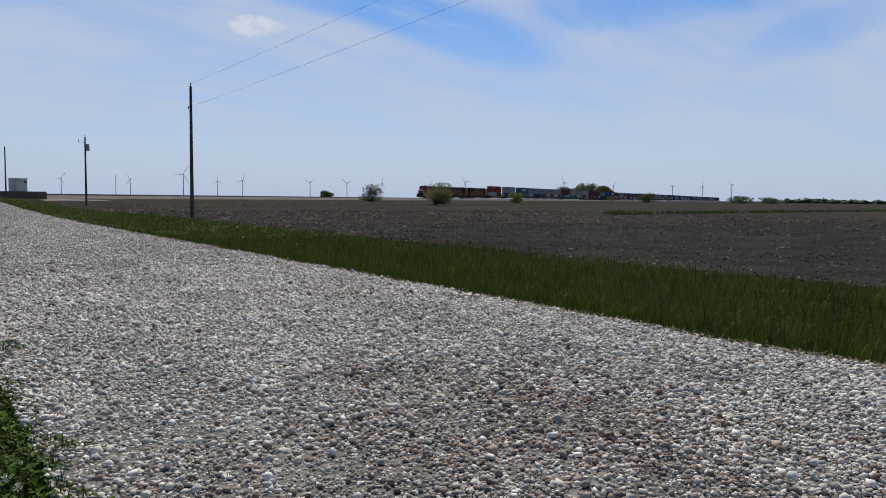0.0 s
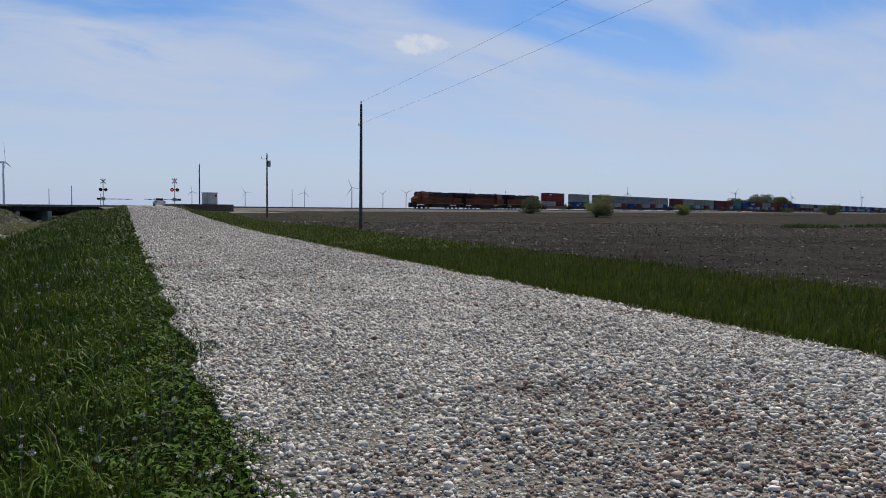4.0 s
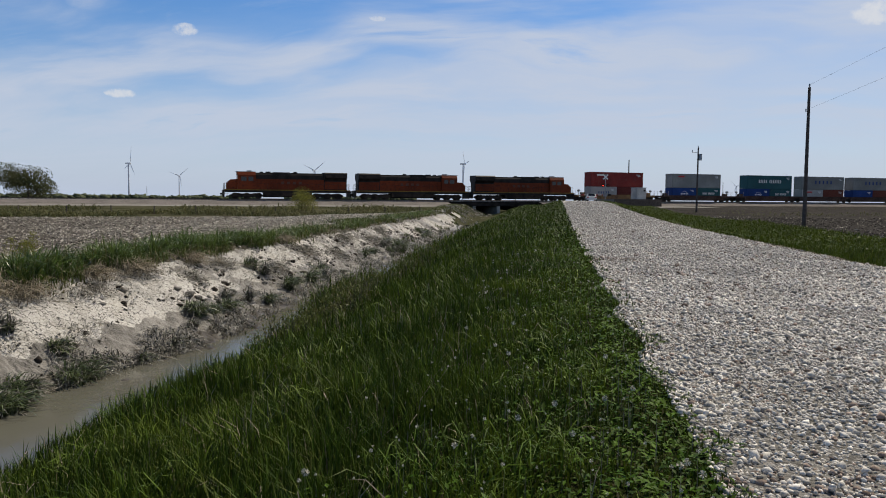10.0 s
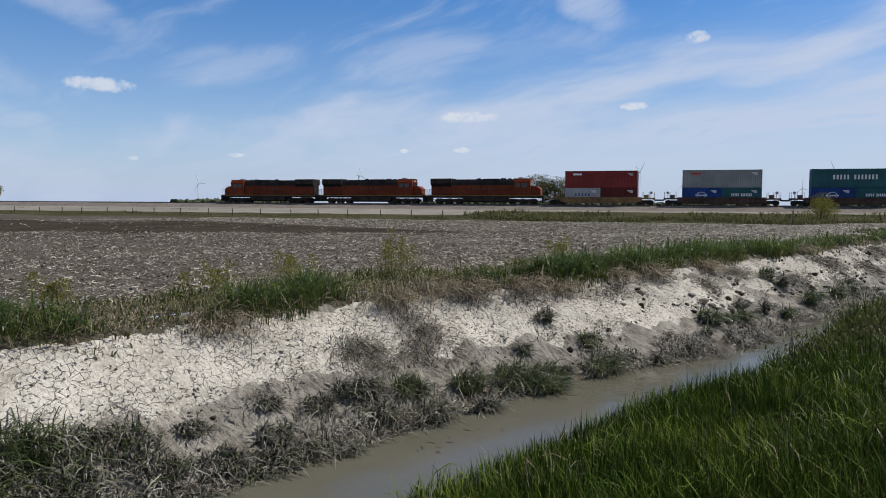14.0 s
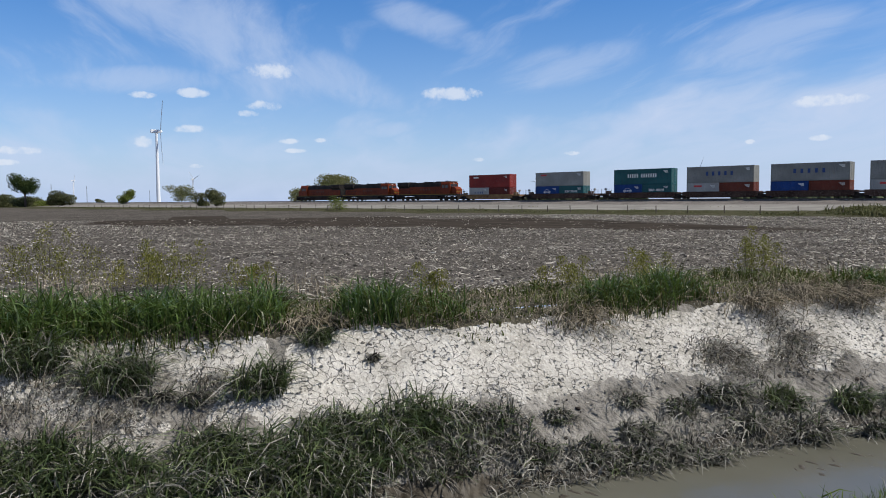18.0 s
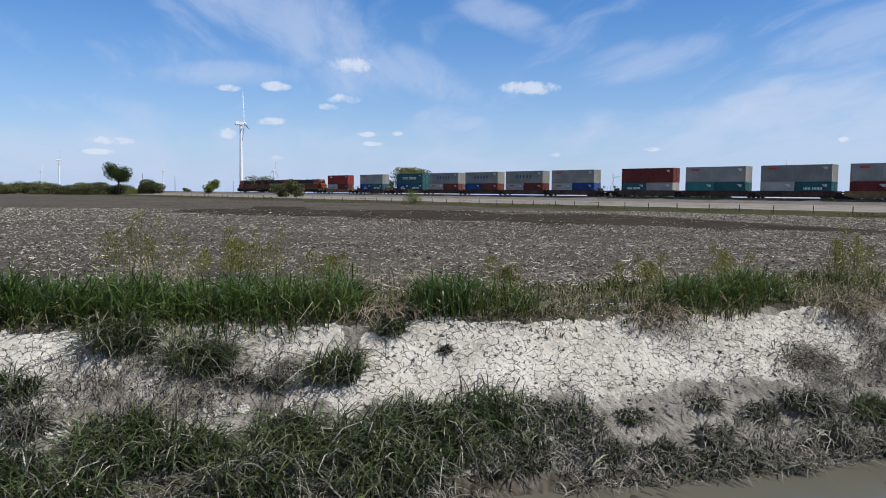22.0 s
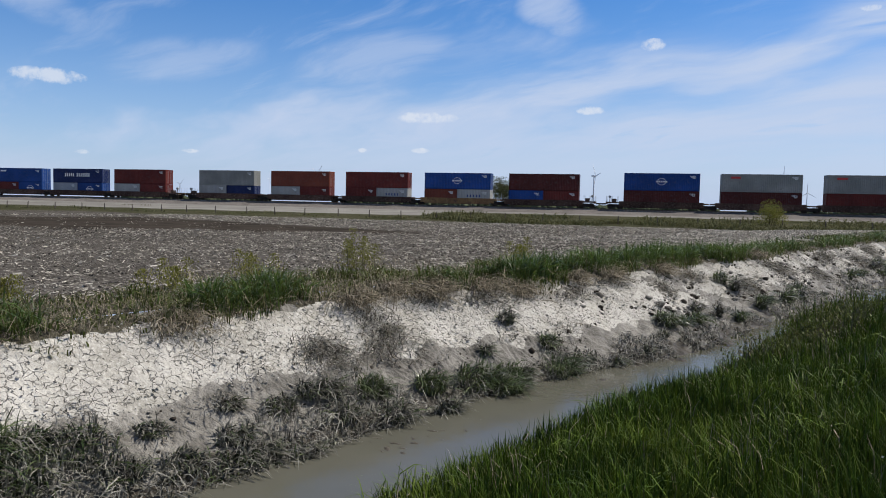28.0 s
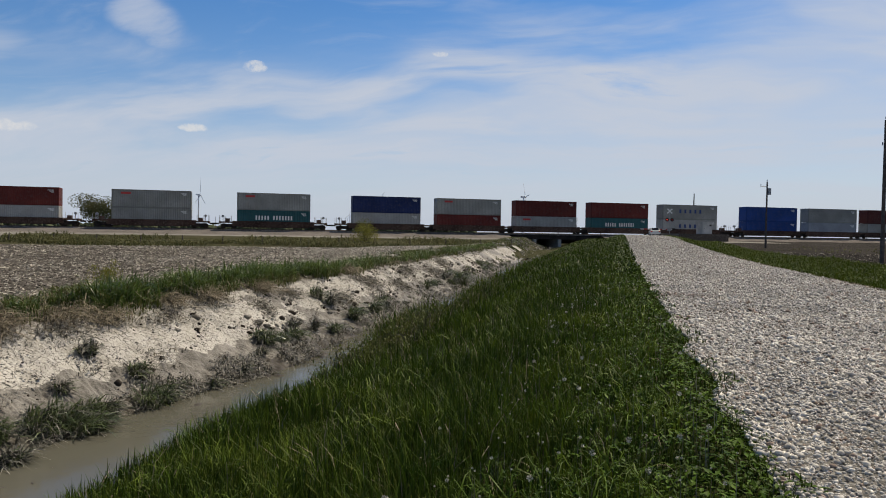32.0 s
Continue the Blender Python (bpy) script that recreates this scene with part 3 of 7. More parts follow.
def build_ground():
    xs = np.unique(np.concatenate([graded(-4200, 4200, -13.0, 19.0, 0.25), [BANK[0], BANK[1]]]))
    ys = np.unique(np.concatenate([graded(-1500, 4300, -14.0, 60.0, 0.5, 1.1), [BANK[2], BANK[3]]]))
    X, Y = np.meshgrid(xs, ys, indexing="ij")
    X = X + np.where(np.abs(X) < 60, ditch_drift(Y) * (1 - step(X, -5.5, -1.0)) * step(X, -60, -14), 0)
    Z = land_z(X, Y)
    cx, cy = (X[:-1, :-1] + X[1:, 1:]) / 2, (Y[:-1, :-1] + Y[1:, 1:]) / 2
    mx, my = (xs[:-1] + xs[1:]) / 2, (ys[:-1] + ys[1:]) / 2
    hole = ((mx > BANK[0]) & (mx < BANK[1]))[:, None] & ((my > BANK[2]) & (my < BANK[3]))[None, :]
    xr, xd = cx - drift(cy), cx - ditch_drift(cy)
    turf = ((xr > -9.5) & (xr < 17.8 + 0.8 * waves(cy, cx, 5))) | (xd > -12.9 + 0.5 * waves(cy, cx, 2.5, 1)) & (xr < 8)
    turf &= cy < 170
    silt = (xd < -5.8) & (xd > -9.8) & (cy < 92 + 9 * waves(cx, cy, 3.0, 4))
    dried = silt & (xd < -7.5) & (xd > -9.5) & (waves(cy * 0.6 + cx * 0.8, cx * 0.6 - cy * 0.8, 3.3, 5) + 0.7 * waves(cy, cx, 1.3, 2) > -0.3)
    n = (cx - 0) * NEAR[0] + (cy - TRACK_Y) * NEAR[1]
    strip = (n > -60) & (n < 51.0 + 2.5 * waves(cx, cy, 9, 2)) & (~turf)
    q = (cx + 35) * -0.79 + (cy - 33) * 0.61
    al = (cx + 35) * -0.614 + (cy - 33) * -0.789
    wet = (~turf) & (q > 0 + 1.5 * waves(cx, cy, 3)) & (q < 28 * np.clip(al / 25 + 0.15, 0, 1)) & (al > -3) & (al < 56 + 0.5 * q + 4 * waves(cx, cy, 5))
    tilled = (cx > 12) & (cy < 48 - (cx - 28) * 0.235 + 1.5 * waves(cx, cy, 12))
    strip &= cx < 8
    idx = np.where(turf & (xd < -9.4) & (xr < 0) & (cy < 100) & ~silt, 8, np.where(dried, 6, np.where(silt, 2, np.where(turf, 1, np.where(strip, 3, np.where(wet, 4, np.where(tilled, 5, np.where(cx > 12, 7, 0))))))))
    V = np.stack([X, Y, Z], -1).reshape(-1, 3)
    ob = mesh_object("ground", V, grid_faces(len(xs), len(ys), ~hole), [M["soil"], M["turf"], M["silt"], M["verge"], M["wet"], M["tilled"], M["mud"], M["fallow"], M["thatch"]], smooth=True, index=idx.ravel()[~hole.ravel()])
    tagged(ob, "flat brown tilled farmland with grassy verges and a ditch", "ground", kind="structure")


def build_bank():
    """The far side of the ditch: dried, cracked, pale mud over grey silt."""
    xs, ys = np.arange(BANK[0], BANK[1] + 0.001, 0.021), np.concatenate([np.arange(BANK[2], -3, 0.06), np.arange(-3, 11, 0.020), np.arange(11, 18, 0.04), np.arange(18, 30, 0.07), np.arange(30, BANK[3] + 0.05, 0.11)])
    D, Y = np.meshgrid(xs, ys, indexing="ij")
    X = D + ditch_drift(Y)
    Z = land_z(X, Y)
    V = np.stack([X, Y, Z], -1).reshape(-1, 3)
    crack = np.empty(len(V))
    lump = np.empty(len(V))
    lump2 = np.empty(len(V))
    broad = np.empty(len(V))
    for i, (x, y, z) in enumerate(V):
        p = Vector((x * 8.5 + 0.4 * math.sin(y * 7.1 + x * 3), y * 7.5 + 0.4 * math.sin(x * 8.3 + y * 2), z * 3.0))
        d = noise.voronoi(p)[0]
        crack[i] = d[1] - d[0]
        broad[i] = noise.fractal(Vector((x * 0.8, y * 0.45, 6.0)), 0.9, 2.1, 3)
        lump2[i] = noise.noise(Vector((x * 6.0, y * 6.0, 9.0)))
        lump[i] = noise.fractal(Vector((x * 1.5, y * 1.5, 3.0)), 0.9, 2.1, 4)
    top = land_z(X, Y).ravel()
    low = np.interp(V[:, 1], [-6, 0.4, 2.2, 4.5, 6.5, 12, 14, 20, 46], [-0.88, -0.86, -0.69, -0.64, -0.66, -0.80, -0.80, -0.72, -0.62]) + 0.13 * lump + 0.08 * broad
    patch = step(broad + 0.6 * lump + 0.25 * lump2 + 0.10 * step(V[:, 1], 14, 20), 0.34, 0.46) * step(V[:, 1], 13.0, 18.0)          # damp patches left in the pale crust
    patch = np.maximum(patch, step(0.8 * broad + 0.7 * lump, 0.02, 0.22) * (1 - step(V[:, 1] - 0.6 * lump, 0.2, 1.2)))
    pale = step(top, low - 0.04, low + 0.04) * (1 - step(top + 0.1 * lump, -0.06, 0.06)) * (1 - patch)
    split = (1 - step(crack, 0.03, 0.10)) * step(lump2, -0.25, 0.05)
    curl = step(crack, 0.06, 0.12) * (1 - step(crack, 0.14, 0.34))
    V[:, 2] += pale * (-0.006 * split + 0.011 * curl) + 0.016 * lump2 * step(V[:, 1], -4, 0) + (0.03 + 0.07 * step(V[:, 1], 10, 16)) * lump + (1 - pale) * 0.02 * np.sin(V[:, 0] * 23 + 5 * np.sin(V[:, 1] * 9)) * np.sin(V[:, 1] * 19)
    f = grid_faces(len(xs), len(ys))
    m = pale[f].mean(1)
    z = top[f].mean(1)
    lm = lump[f].mean(1)
    idx = np.where(m > 0.5, 0, np.where(z > -0.06 + 0.1 * lm, 2, np.where(z < -1.13 + 0.08 * lm, 4, 1)))
    ob = mesh_object("ditch_bank", V, f, [M["mud"], M["silt"], M["thatch"], M["crack"], M["shore"]], smooth=True, index=idx)
    tagged(ob, "pale dried cracked mud bank above grey silt", "bank", kind="structure")


def build_water():
    ys = np.concatenate([np.arange(-70, 60, 1.0), np.arange(60, 176, 3.0)])
    V, F = [], []
    for y in ys:
        d = float(ditch_drift(y))
        V += [(-8.1 + d, y, -1.27), (-5.2 + d, y, -1.27)]
    for i in range(len(ys) - 1):
        F.append((2 * i, 2 * i + 1, 2 * i + 3, 2 * i + 2))
    tagged(mesh_object("water", V, F, M["water"], smooth=True), "still muddy brown water in a narrow drainage ditch", "water", kind="structure")


def build_road():
    xs = np.concatenate([[-0.02], np.linspace(0.0, 1.0, 27), [1.02]])
    ys = np.concatenate([np.arange(-14, 30, 0.5), np.arange(30, 260, 2.5)])
    U, Y = np.meshgrid(xs, ys, indexing="ij")
    wob_l = 0.10 * waves(Y, 0 * Y, 0.8, 1) + 0.08 * waves(Y, 0 * Y, 2.3, 4)
    wob_r = 0.10 * waves(Y, 0 * Y, 1.1, 6) + 0.10 * waves(Y, 0 * Y, 3.1, 9)
    wide = 1.6 * step(Y, 95, 138) * (1 - step(Y, 150, 175))
    x0, x1 = 0.56 + wob_l, 7.5 + wob_r + 2.4 * wide * 0.6
    X = drift(Y) + x0 + (x1 - x0) * np.clip(U, 0, 1) + (U < 0) * -0.05 + (U > 1) * 0.05
    crown = 0.05 * (1 - (2 * np.clip(U, 0, 1) - 1) ** 2) - 0.018 * np.exp(-((U - 0.30) / 0.07) ** 2) - 0.018 * np.exp(-((U - 0.62) / 0.07) ** 2)
    Z = road_z(Y) + crown - 0.02 + 0.006 * waves(X, Y, 0.5)
    Z = np.where((U < 0) | (U > 1), Z - 0.16, Z)
    V = np.stack([X, Y, Z], -1).reshape(-1, 3)
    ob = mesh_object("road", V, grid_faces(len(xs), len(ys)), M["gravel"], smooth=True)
    tagged(ob, "straight pale crushed limestone gravel country road", "road", kind="structure")
    return V, U, Y


def build_bed():
    """Railway embankment on both sides of the bridge; limestone track in front of it."""
    prof = [(-30, -0.9), (-16, 0.2), (-7, 0.55), (-3.6, 1.12), (-1.2, 1.22), (0.0, 1.24), (1.2, 1.22), (3.2, 1.12), (6.2, 0.62), (8.0, 0.52), (15.0, 0.50), (21.0, 0.42), (26.0, 0.26), (35.0, 0.02), (44.0, -0.22), (51.0, -0.43), (55, -0.9)]
    kind_of = [3, 3, 0, 0, 0, 0, 0, 0, 0, 1, 1, 2, 2, 2, 2, 2]
    for side, (s0, s1) in enumerate(((-2600.0, 3.2), (21.8, 2600.0))):
        if side == 0:
            ss = np.concatenate([-np.geomspace(3000, 40, 60), np.arange(-38, s1, 1.5), [s1]])
        else:
            ss = np.concatenate([[s0], np.arange(s0 + 1, 300, 2.0), np.geomspace(302, 3000, 50)])
        V, n = [], len(prof)
        for s in ss:
            for k, (o, z) in enumerate(prof):
                wob = 0.0 if abs(o) < 4 else 0.5 * float(waves(s, o, 7.0, k))
                px, py = on_track(s, o + wob)
                dz = 0.0 if abs(o) < 4 else 0.05 * float(waves(s, o, 3.0, k + 3))
                rd = px - float(drift(py))
                if 0.2 < rd < 8.8 and o > 2:          # the road climbs over the bed here
                    z2 = min(z, float(road_z(py)) - 0.12)
                else:
                    z2 = z
                V.append((px, py, z2 + dz if abs(o) < 3.4 else min(z2 + dz, float(ditch_z(px, py)) + 0.04)))
        F, I = [], []
        for i in range(len(ss) - 1):
            for k in range(n - 1):
                a = i * n + k
                F.append((a, a + 1, a + n + 1, a + n))
                I.append(1 if 10 <= k <= 12 and ss[i] > 95 else 4 if side == 0 and (11 <= k or 8 <= k and ss[i] < -25) else kind_of[k])
        ob = mesh_object("railway_bed", V, F, [M["ballast"], M["lime"], M["verge"], M["verge"], M["fallow"]], smooth=True, index=I)
        tagged(ob, "grey ballast embankment with a pale limestone service track and rough grass", "embankment", kind="structure")


def build_rails():
    for o in (-0.76, 0.76):
        bm = bmesh.new()
        web = [(-0.07, 0), (0.07, 0), (0.07, 0.02), (0.015, 0.04), (0.015, 0.13), (0.037, 0.14), (0.037, 0.175), (-0.037, 0.175), (-0.037, 0.14), (-0.015, 0.13), (-0.015, 0.04), (-0.07, 0.02)]
        prism(bm, web, -2600, 2600)
        ob = part("rail", bm, M["steel"], None, "rusty steel rail with a worn bright top")
        x, y = on_track(0, o)
        ob.matrix_basis = pose(x, y, RAIL_Z - 0.175, 0, 0, TRACK_TURN - 90)
        tagged(ob, category="rail", group="rails", kind="structure")
    # sleepers: past counting, one mesh
    V, F = [], []
    for k, s in enumerate(np.arange(-420, 420, 0.6)):
        for a, b in ((-0.12, -1.3), (0.12, -1.3), (0.12, 1.3), (-0.12, 1.3)):
            x, y = on_track(s + a, b)
            V += [(x, y, 1.16), (x, y, 1.275)]
        c = k * 8
        F += [(c + 1, c + 3, c + 5, c + 7), (c, c + 2, c + 3, c + 1), (c + 2, c + 4, c + 5, c + 3), (c + 4, c + 6, c + 7, c + 5), (c + 6, c, c + 1, c + 7)]
    tagged(mesh_object("sleepers", V, F, M["concrete"]), "grey concrete sleepers under the rails", "sleepers", kind="stuff")


def build_bridge():
    x, y = on_track(12.5)
    t = thing("railway_bridge", "low dark steel girder railway bridge over the ditch", "bridge", pose(x, y, 0, 0, 0, TRACK_TURN))
    for yy in (-2.3, 2.3):
        part("girder", boxes((-9.8, 9.8, yy - 0.12, yy + 0.12, 0.45, 1.22), (-9.8, 9.8, yy - 0.22, yy + 0.22, 1.16, 1.22), (-9.8, 9.8, yy - 0.22, yy + 0.22, 0.42, 0.48)), M["bridge"], t)
    part("deck", boxes((-9.8, 9.8, -7.5, 2.5, 1.1, 1.2)), M["bridge"], t)
    # added dark panel closes the bright gap and stands in for shade below the deck
    part("back_girder", boxes((-9.8, 9.8, -7.5, -7.2, -0.5, 1.2)), M["bridge"], t)
    for xx in (-8.9, -4.6, 0.0, 4.6, 8.9):
        part("stiffener", boxes((xx - 0.06, xx + 0.06, 2.3, 2.5, 0.48, 1.16)), M["bridge"], t)
    for xx in (-1.2, 3.8):
        part("pier", boxes((xx - 0.3, xx + 0.3, -7.0, 2.4, -1.8, 0.42)), M["concrete"], t, "pale concrete bridge pier")
    for xx in (-9.5, 9.5):
        part("abutment", boxes((xx - 0.5, xx + 0.5, -3.2, 3.2, -1.8, 1.1)), M["bridge"], t)


build_ground()
build_bank()
build_water()
ROAD_V, ROAD_U, ROAD_Y = build_road()
build_bed()
build_rails()
build_bridge()

# ---------------------------------------------------------------- the train
TRAIN = []          # (thing, metres behind the first nose)


def placed(t, back):
    TRAIN.append((t, back))
    return t


def wheelset(bm, x, r=0.46):
    for y in (-0.76, 0.76):
        tube(bm, (x, y - 0.07, r), (x, y + 0.07, r), r, n=20)
    tube(bm, (x, -0.76, r), (x, 0.76, r), 0.09)


def truck(parent, x, wheels, r, length):
    """A bogie: side frames with the wheelsets as its own parts."""
    bm = bmesh.new()
    for y in (-1.02, 1.02):
        prism(bm, [(x - length / 2, r - 0.12), (x - length / 2, r + 0.2), (x - length * 0.28, r + 0.48), (x - length * 0.18, r + 0.38), (x + length * 0.18, r + 0.38), (x + length * 0.28, r + 0.48), (x + length / 2, r + 0.2), (x + length / 2, r - 0.12), (x + length * 0.2, r - 0.2), (x - length * 0.2, r - 0.2)], y - 0.09, y + 0.09)
        for w in wheels:
            box(bm, w - 0.16, w + 0.16, y - 0.14, y + 0.14, r - 0.16, r + 0.16)
            tube(bm, (w + 0.35, y, r + 0.0), (w + 0.35, y, r + 0.32), 0.08, n=6)
    box(bm, x - 0.35, x + 0.35, -1.1, 1.1, r, r + 0.4)
    f = part("truck", bm, M["grime"], parent)
    for w in wheels:
        bm = bmesh.new()
        wheelset(bm, w, r)
        part("wheelset", bm, M["grime"], f)
    return f


M["letter"] = plain("worn_lettering", (0.09, 0.028, 0.014), 0.6)


def locomotive():
    t = thing("locomotive", "orange and black diesel freight locomotive with cab and long hood", "locomotive", group="locomotives at the head of the train")
    part("underframe", boxes((-10.7, 10.7, -1.5, 1.5, 1.12, 1.62), (-10.9, -10.6, -1.4, 1.4, 0.35, 1.5), (10.6, 10.9, -1.4, 1.4, 0.30, 1.5)), M["black"], t)
    part("walkway_stripe", boxes((-10.6, 10.6, 1.5, 1.515, 1.46, 1.60), (-10.6, 10.6, -1.515, -1.5, 1.46, 1.60)), M["yellow"], t, "dirty yellow stripe along the walkway")
    hood = bmesh.new()
    prism(hood, [(-0.95, 1.62), (0.95, 1.62), (0.95, 3.40), (-0.95, 3.40)], -5.5, 9.2)
    bmesh.ops.rotate(hood, verts=hood.verts, matrix=Matrix.Rotation(math.pi / 2, 3, "Z"))
    h = part("long_hood", hood, M["orange"], t)
    for x in np.arange(-4.6, 5.0, 0.92):
        for y in (-0.965, 0.95):
            part("hood_door", boxes((x, x + 0.84, y, y + 0.015, 1.72, 3.25)), M["orange"], h)
    upper = bmesh.new()
    prism(upper, [(-0.96, 3.40), (0.96, 3.40), (0.96, 4.10), (0.80, 4.36), (-0.80, 4.36), (-0.96, 4.10)], -5.5, 9.2)
    bmesh.ops.rotate(upper, verts=upper.verts, matrix=Matrix.Rotation(math.pi / 2, 3, "Z"))
    part("upper_hood", upper, M["black"], t)
    roof = boxes((-6.2, 5.4, -0.72, 0.72, 4.32, 4.50, 0.06), (-0.4, 2.6, -0.98, 0.98, 3.95, 4.60, 0.08), (2.9, 3.7, -0.35, 0.35, 4.36, 4.70), (4.2, 4.7, -0.3, 0.3, 4.4, 4.66))
    part("hood_roof", roof, M["black"], t)
    part("exhaust_stack", tube(boxes((-1.7, -0.9, -0.45, 0.45, 4.34, 4.58)), (-1.3, 0, 4.4), (-1.3, 0, 4.72), 0.3, n=12), M["black"], t)
    rad = bmesh.new()
    prism(rad, [(-0.97, 1.62), (0.97, 1.62), (0.97, 3.3), (1.5, 3.75), (1.5, 4.46), (1.3, 4.66), (-1.3, 4.66), (-1.5, 4.46), (-1.5, 3.75), (-0.97, 3.3)], 6.2, 10.2)
    bmesh.ops.rotate(rad, verts=rad.verts, matrix=Matrix.Rotation(math.pi / 2, 3, "Z"))
    r = part("radiator", rad, M["black"], t)
    part("radiator_grille", boxes((-10.0, -6.4, 1.5, 1.53, 3.8, 4.25), (-10.0, -6.4, -1.53, -1.5, 3.8, 4.25)), M["grime"], r)
    part("radiator_panel", boxes((-10.0, -6.3, 0.97, 0.99, 1.75, 3.1), (-10.0, -6.3, -0.99, -0.97, 1.75, 3.1)), M["orange"], r)
    cab = bmesh.new()
    prism(cab, [(-1.48, 1.62), (1.48, 1.62), (1.48, 4.05), (1.15, 4.56), (-1.15, 4.56), (-1.48, 4.05)], -8.5, -5.5)
    bmesh.ops.rotate(cab, verts=cab.verts, matrix=Matrix.Rotation(math.pi / 2, 3, "Z"))
    c = part("cab", cab, M["orange"], t)
    for y in (1.48, -1.495):
        part("side_window", boxes((5.9, 6.7, y, y + 0.015, 3.05, 3.75), (7.0, 7.9, y, y + 0.015, 3.05, 3.75)), M["window"], c)
    part("windscreen", boxes((8.5, 8.515, 0.1, 1.2, 3.35, 4.0), (8.5, 8.515, -1.2, -0.1, 3.35, 4.0)), M["window"], c)
    part("cab_roof", boxes((5.4, 8.7, -1.12, 1.12, 4.56, 4.64, 0.03), (6.1, 6.9, -0.5, 0.5, 4.64, 4.84, 0.05)), M["alu"], c, "pale worn metal cab roof")
    nose = bmesh.new()
    prism(nose, [(8.5, 1.62), (10.25, 1.62), (10.25, 2.7), (9.6, 3.25), (8.5, 3.35)], -1.05, 1.05)
    part("short_hood", nose, M["orange"], t)
    part("nose_stripe", boxes((10.25, 10.262, -1.0, 1.0, 2.0, 2.3)), M["yellow"], t)
    part("headlight", tube(tube(bmesh.new(), (8.5, -0.14, 4.2), (8.56, -0.14, 4.2), 0.1), (8.5, 0.14, 4.2), (8.56, 0.14, 4.2), 0.1), M["lamp"], t, "small round headlights")
    tank = bmesh.new()
    prism(tank, [(-1.35, 0.52), (-0.9, 0.30), (0.9, 0.30), (1.35, 0.52), (1.42, 1.12), (-1.42, 1.12)], -4.1, 4.0)
    bmesh.ops.rotate(tank, verts=tank.verts, matrix=Matrix.Rotation(math.pi / 2, 3, "Z"))
    part("fuel_tank", tank, M["grime"], t)
    for x in (-6.9, 6.9):
        truck(t, x, (x - 1.95, x, x + 1.95), 0.53, 5.2)
    rail = bmesh.new()
    for y in (-1.44, 1.44):
        for x in np.arange(-10.4, 5.2, 1.75):
            tube(rail, (x, y, 1.6), (x, y, 2.6), 0.022, n=5)
        tube(rail, (-10.4, y, 2.6), (5.2, y, 2.6), 0.022, n=5)
    for x in (-10.6, 10.6):
        for y in (-1.2, -0.5, 0.5, 1.2):
            tube(rail, (x, y, 1.5), (x, y, 2.65), 0.025, n=5)
        tube(rail, (x, -1.2, 2.65), (x, 1.2, 2.65), 0.025, n=5)
    part("handrail", rail, M["grime"], t)
    for x in (-10.3, 10.3):
        for y in (-1.4, 1.4):
            for z in (0.45, 0.8, 1.15):
                part("step", boxes((x - 0.35, x + 0.35, y - 0.12, y + 0.12, z, z + 0.05)), M["grime"], t)
    for x in (10.8, -11.25):
        part("coupler", boxes((x, x + 0.45, -0.16, 0.16, 0.70, 1.0)), M["grime"], t)
    for x in (-2.3, -1.3, -0.3, 0.7):
        for y in (0.966, -0.978):
            part("lettering_block", boxes((x, x + 0.5, y, y + 0.012, 2.55, 3.0)), M["letter"], t, "worn dark lettering block")
    return t


COLOURS = {
    "red": ((0.21, 0.032, 0.028), (0.26, 0.040, 0.033)), "brown": ((0.125, 0.026, 0.022), (0.16, 0.034, 0.027)), "rust": ((0.16, 0.044, 0.028), (0.195, 0.053, 0.033)),
    "grey": ((0.25, 0.253, 0.236), (0.30, 0.303, 0.283)), "pale": ((0.36, 0.36, 0.345), (0.42, 0.42, 0.405)), "blue": ((0.018, 0.060, 0.22), (0.022, 0.072, 0.27)),
    "navy": ((0.017, 0.030, 0.10), (0.024, 0.039, 0.125)), "green": ((0.028, 0.105, 0.115), (0.034, 0.125, 0.135)), "teal": ((0.045, 0.21, 0.20), (0.052, 0.25, 0.235)),
    "dark": ((0.075, 0.020, 0.018), (0.095, 0.026, 0.023)), "steel": ((0.28, 0.305, 0.34), (0.34, 0.365, 0.40)),
}
SAY = {"red": "bright red", "brown": "brown-red", "rust": "rust-orange", "grey": "light grey", "pale": "pale white-grey", "blue": "strong blue", "navy": "dark navy blue", "green": "dark green", "teal": "turquoise green", "dark": "very dark brown", "steel": "blue-grey"}
BOXES = {}


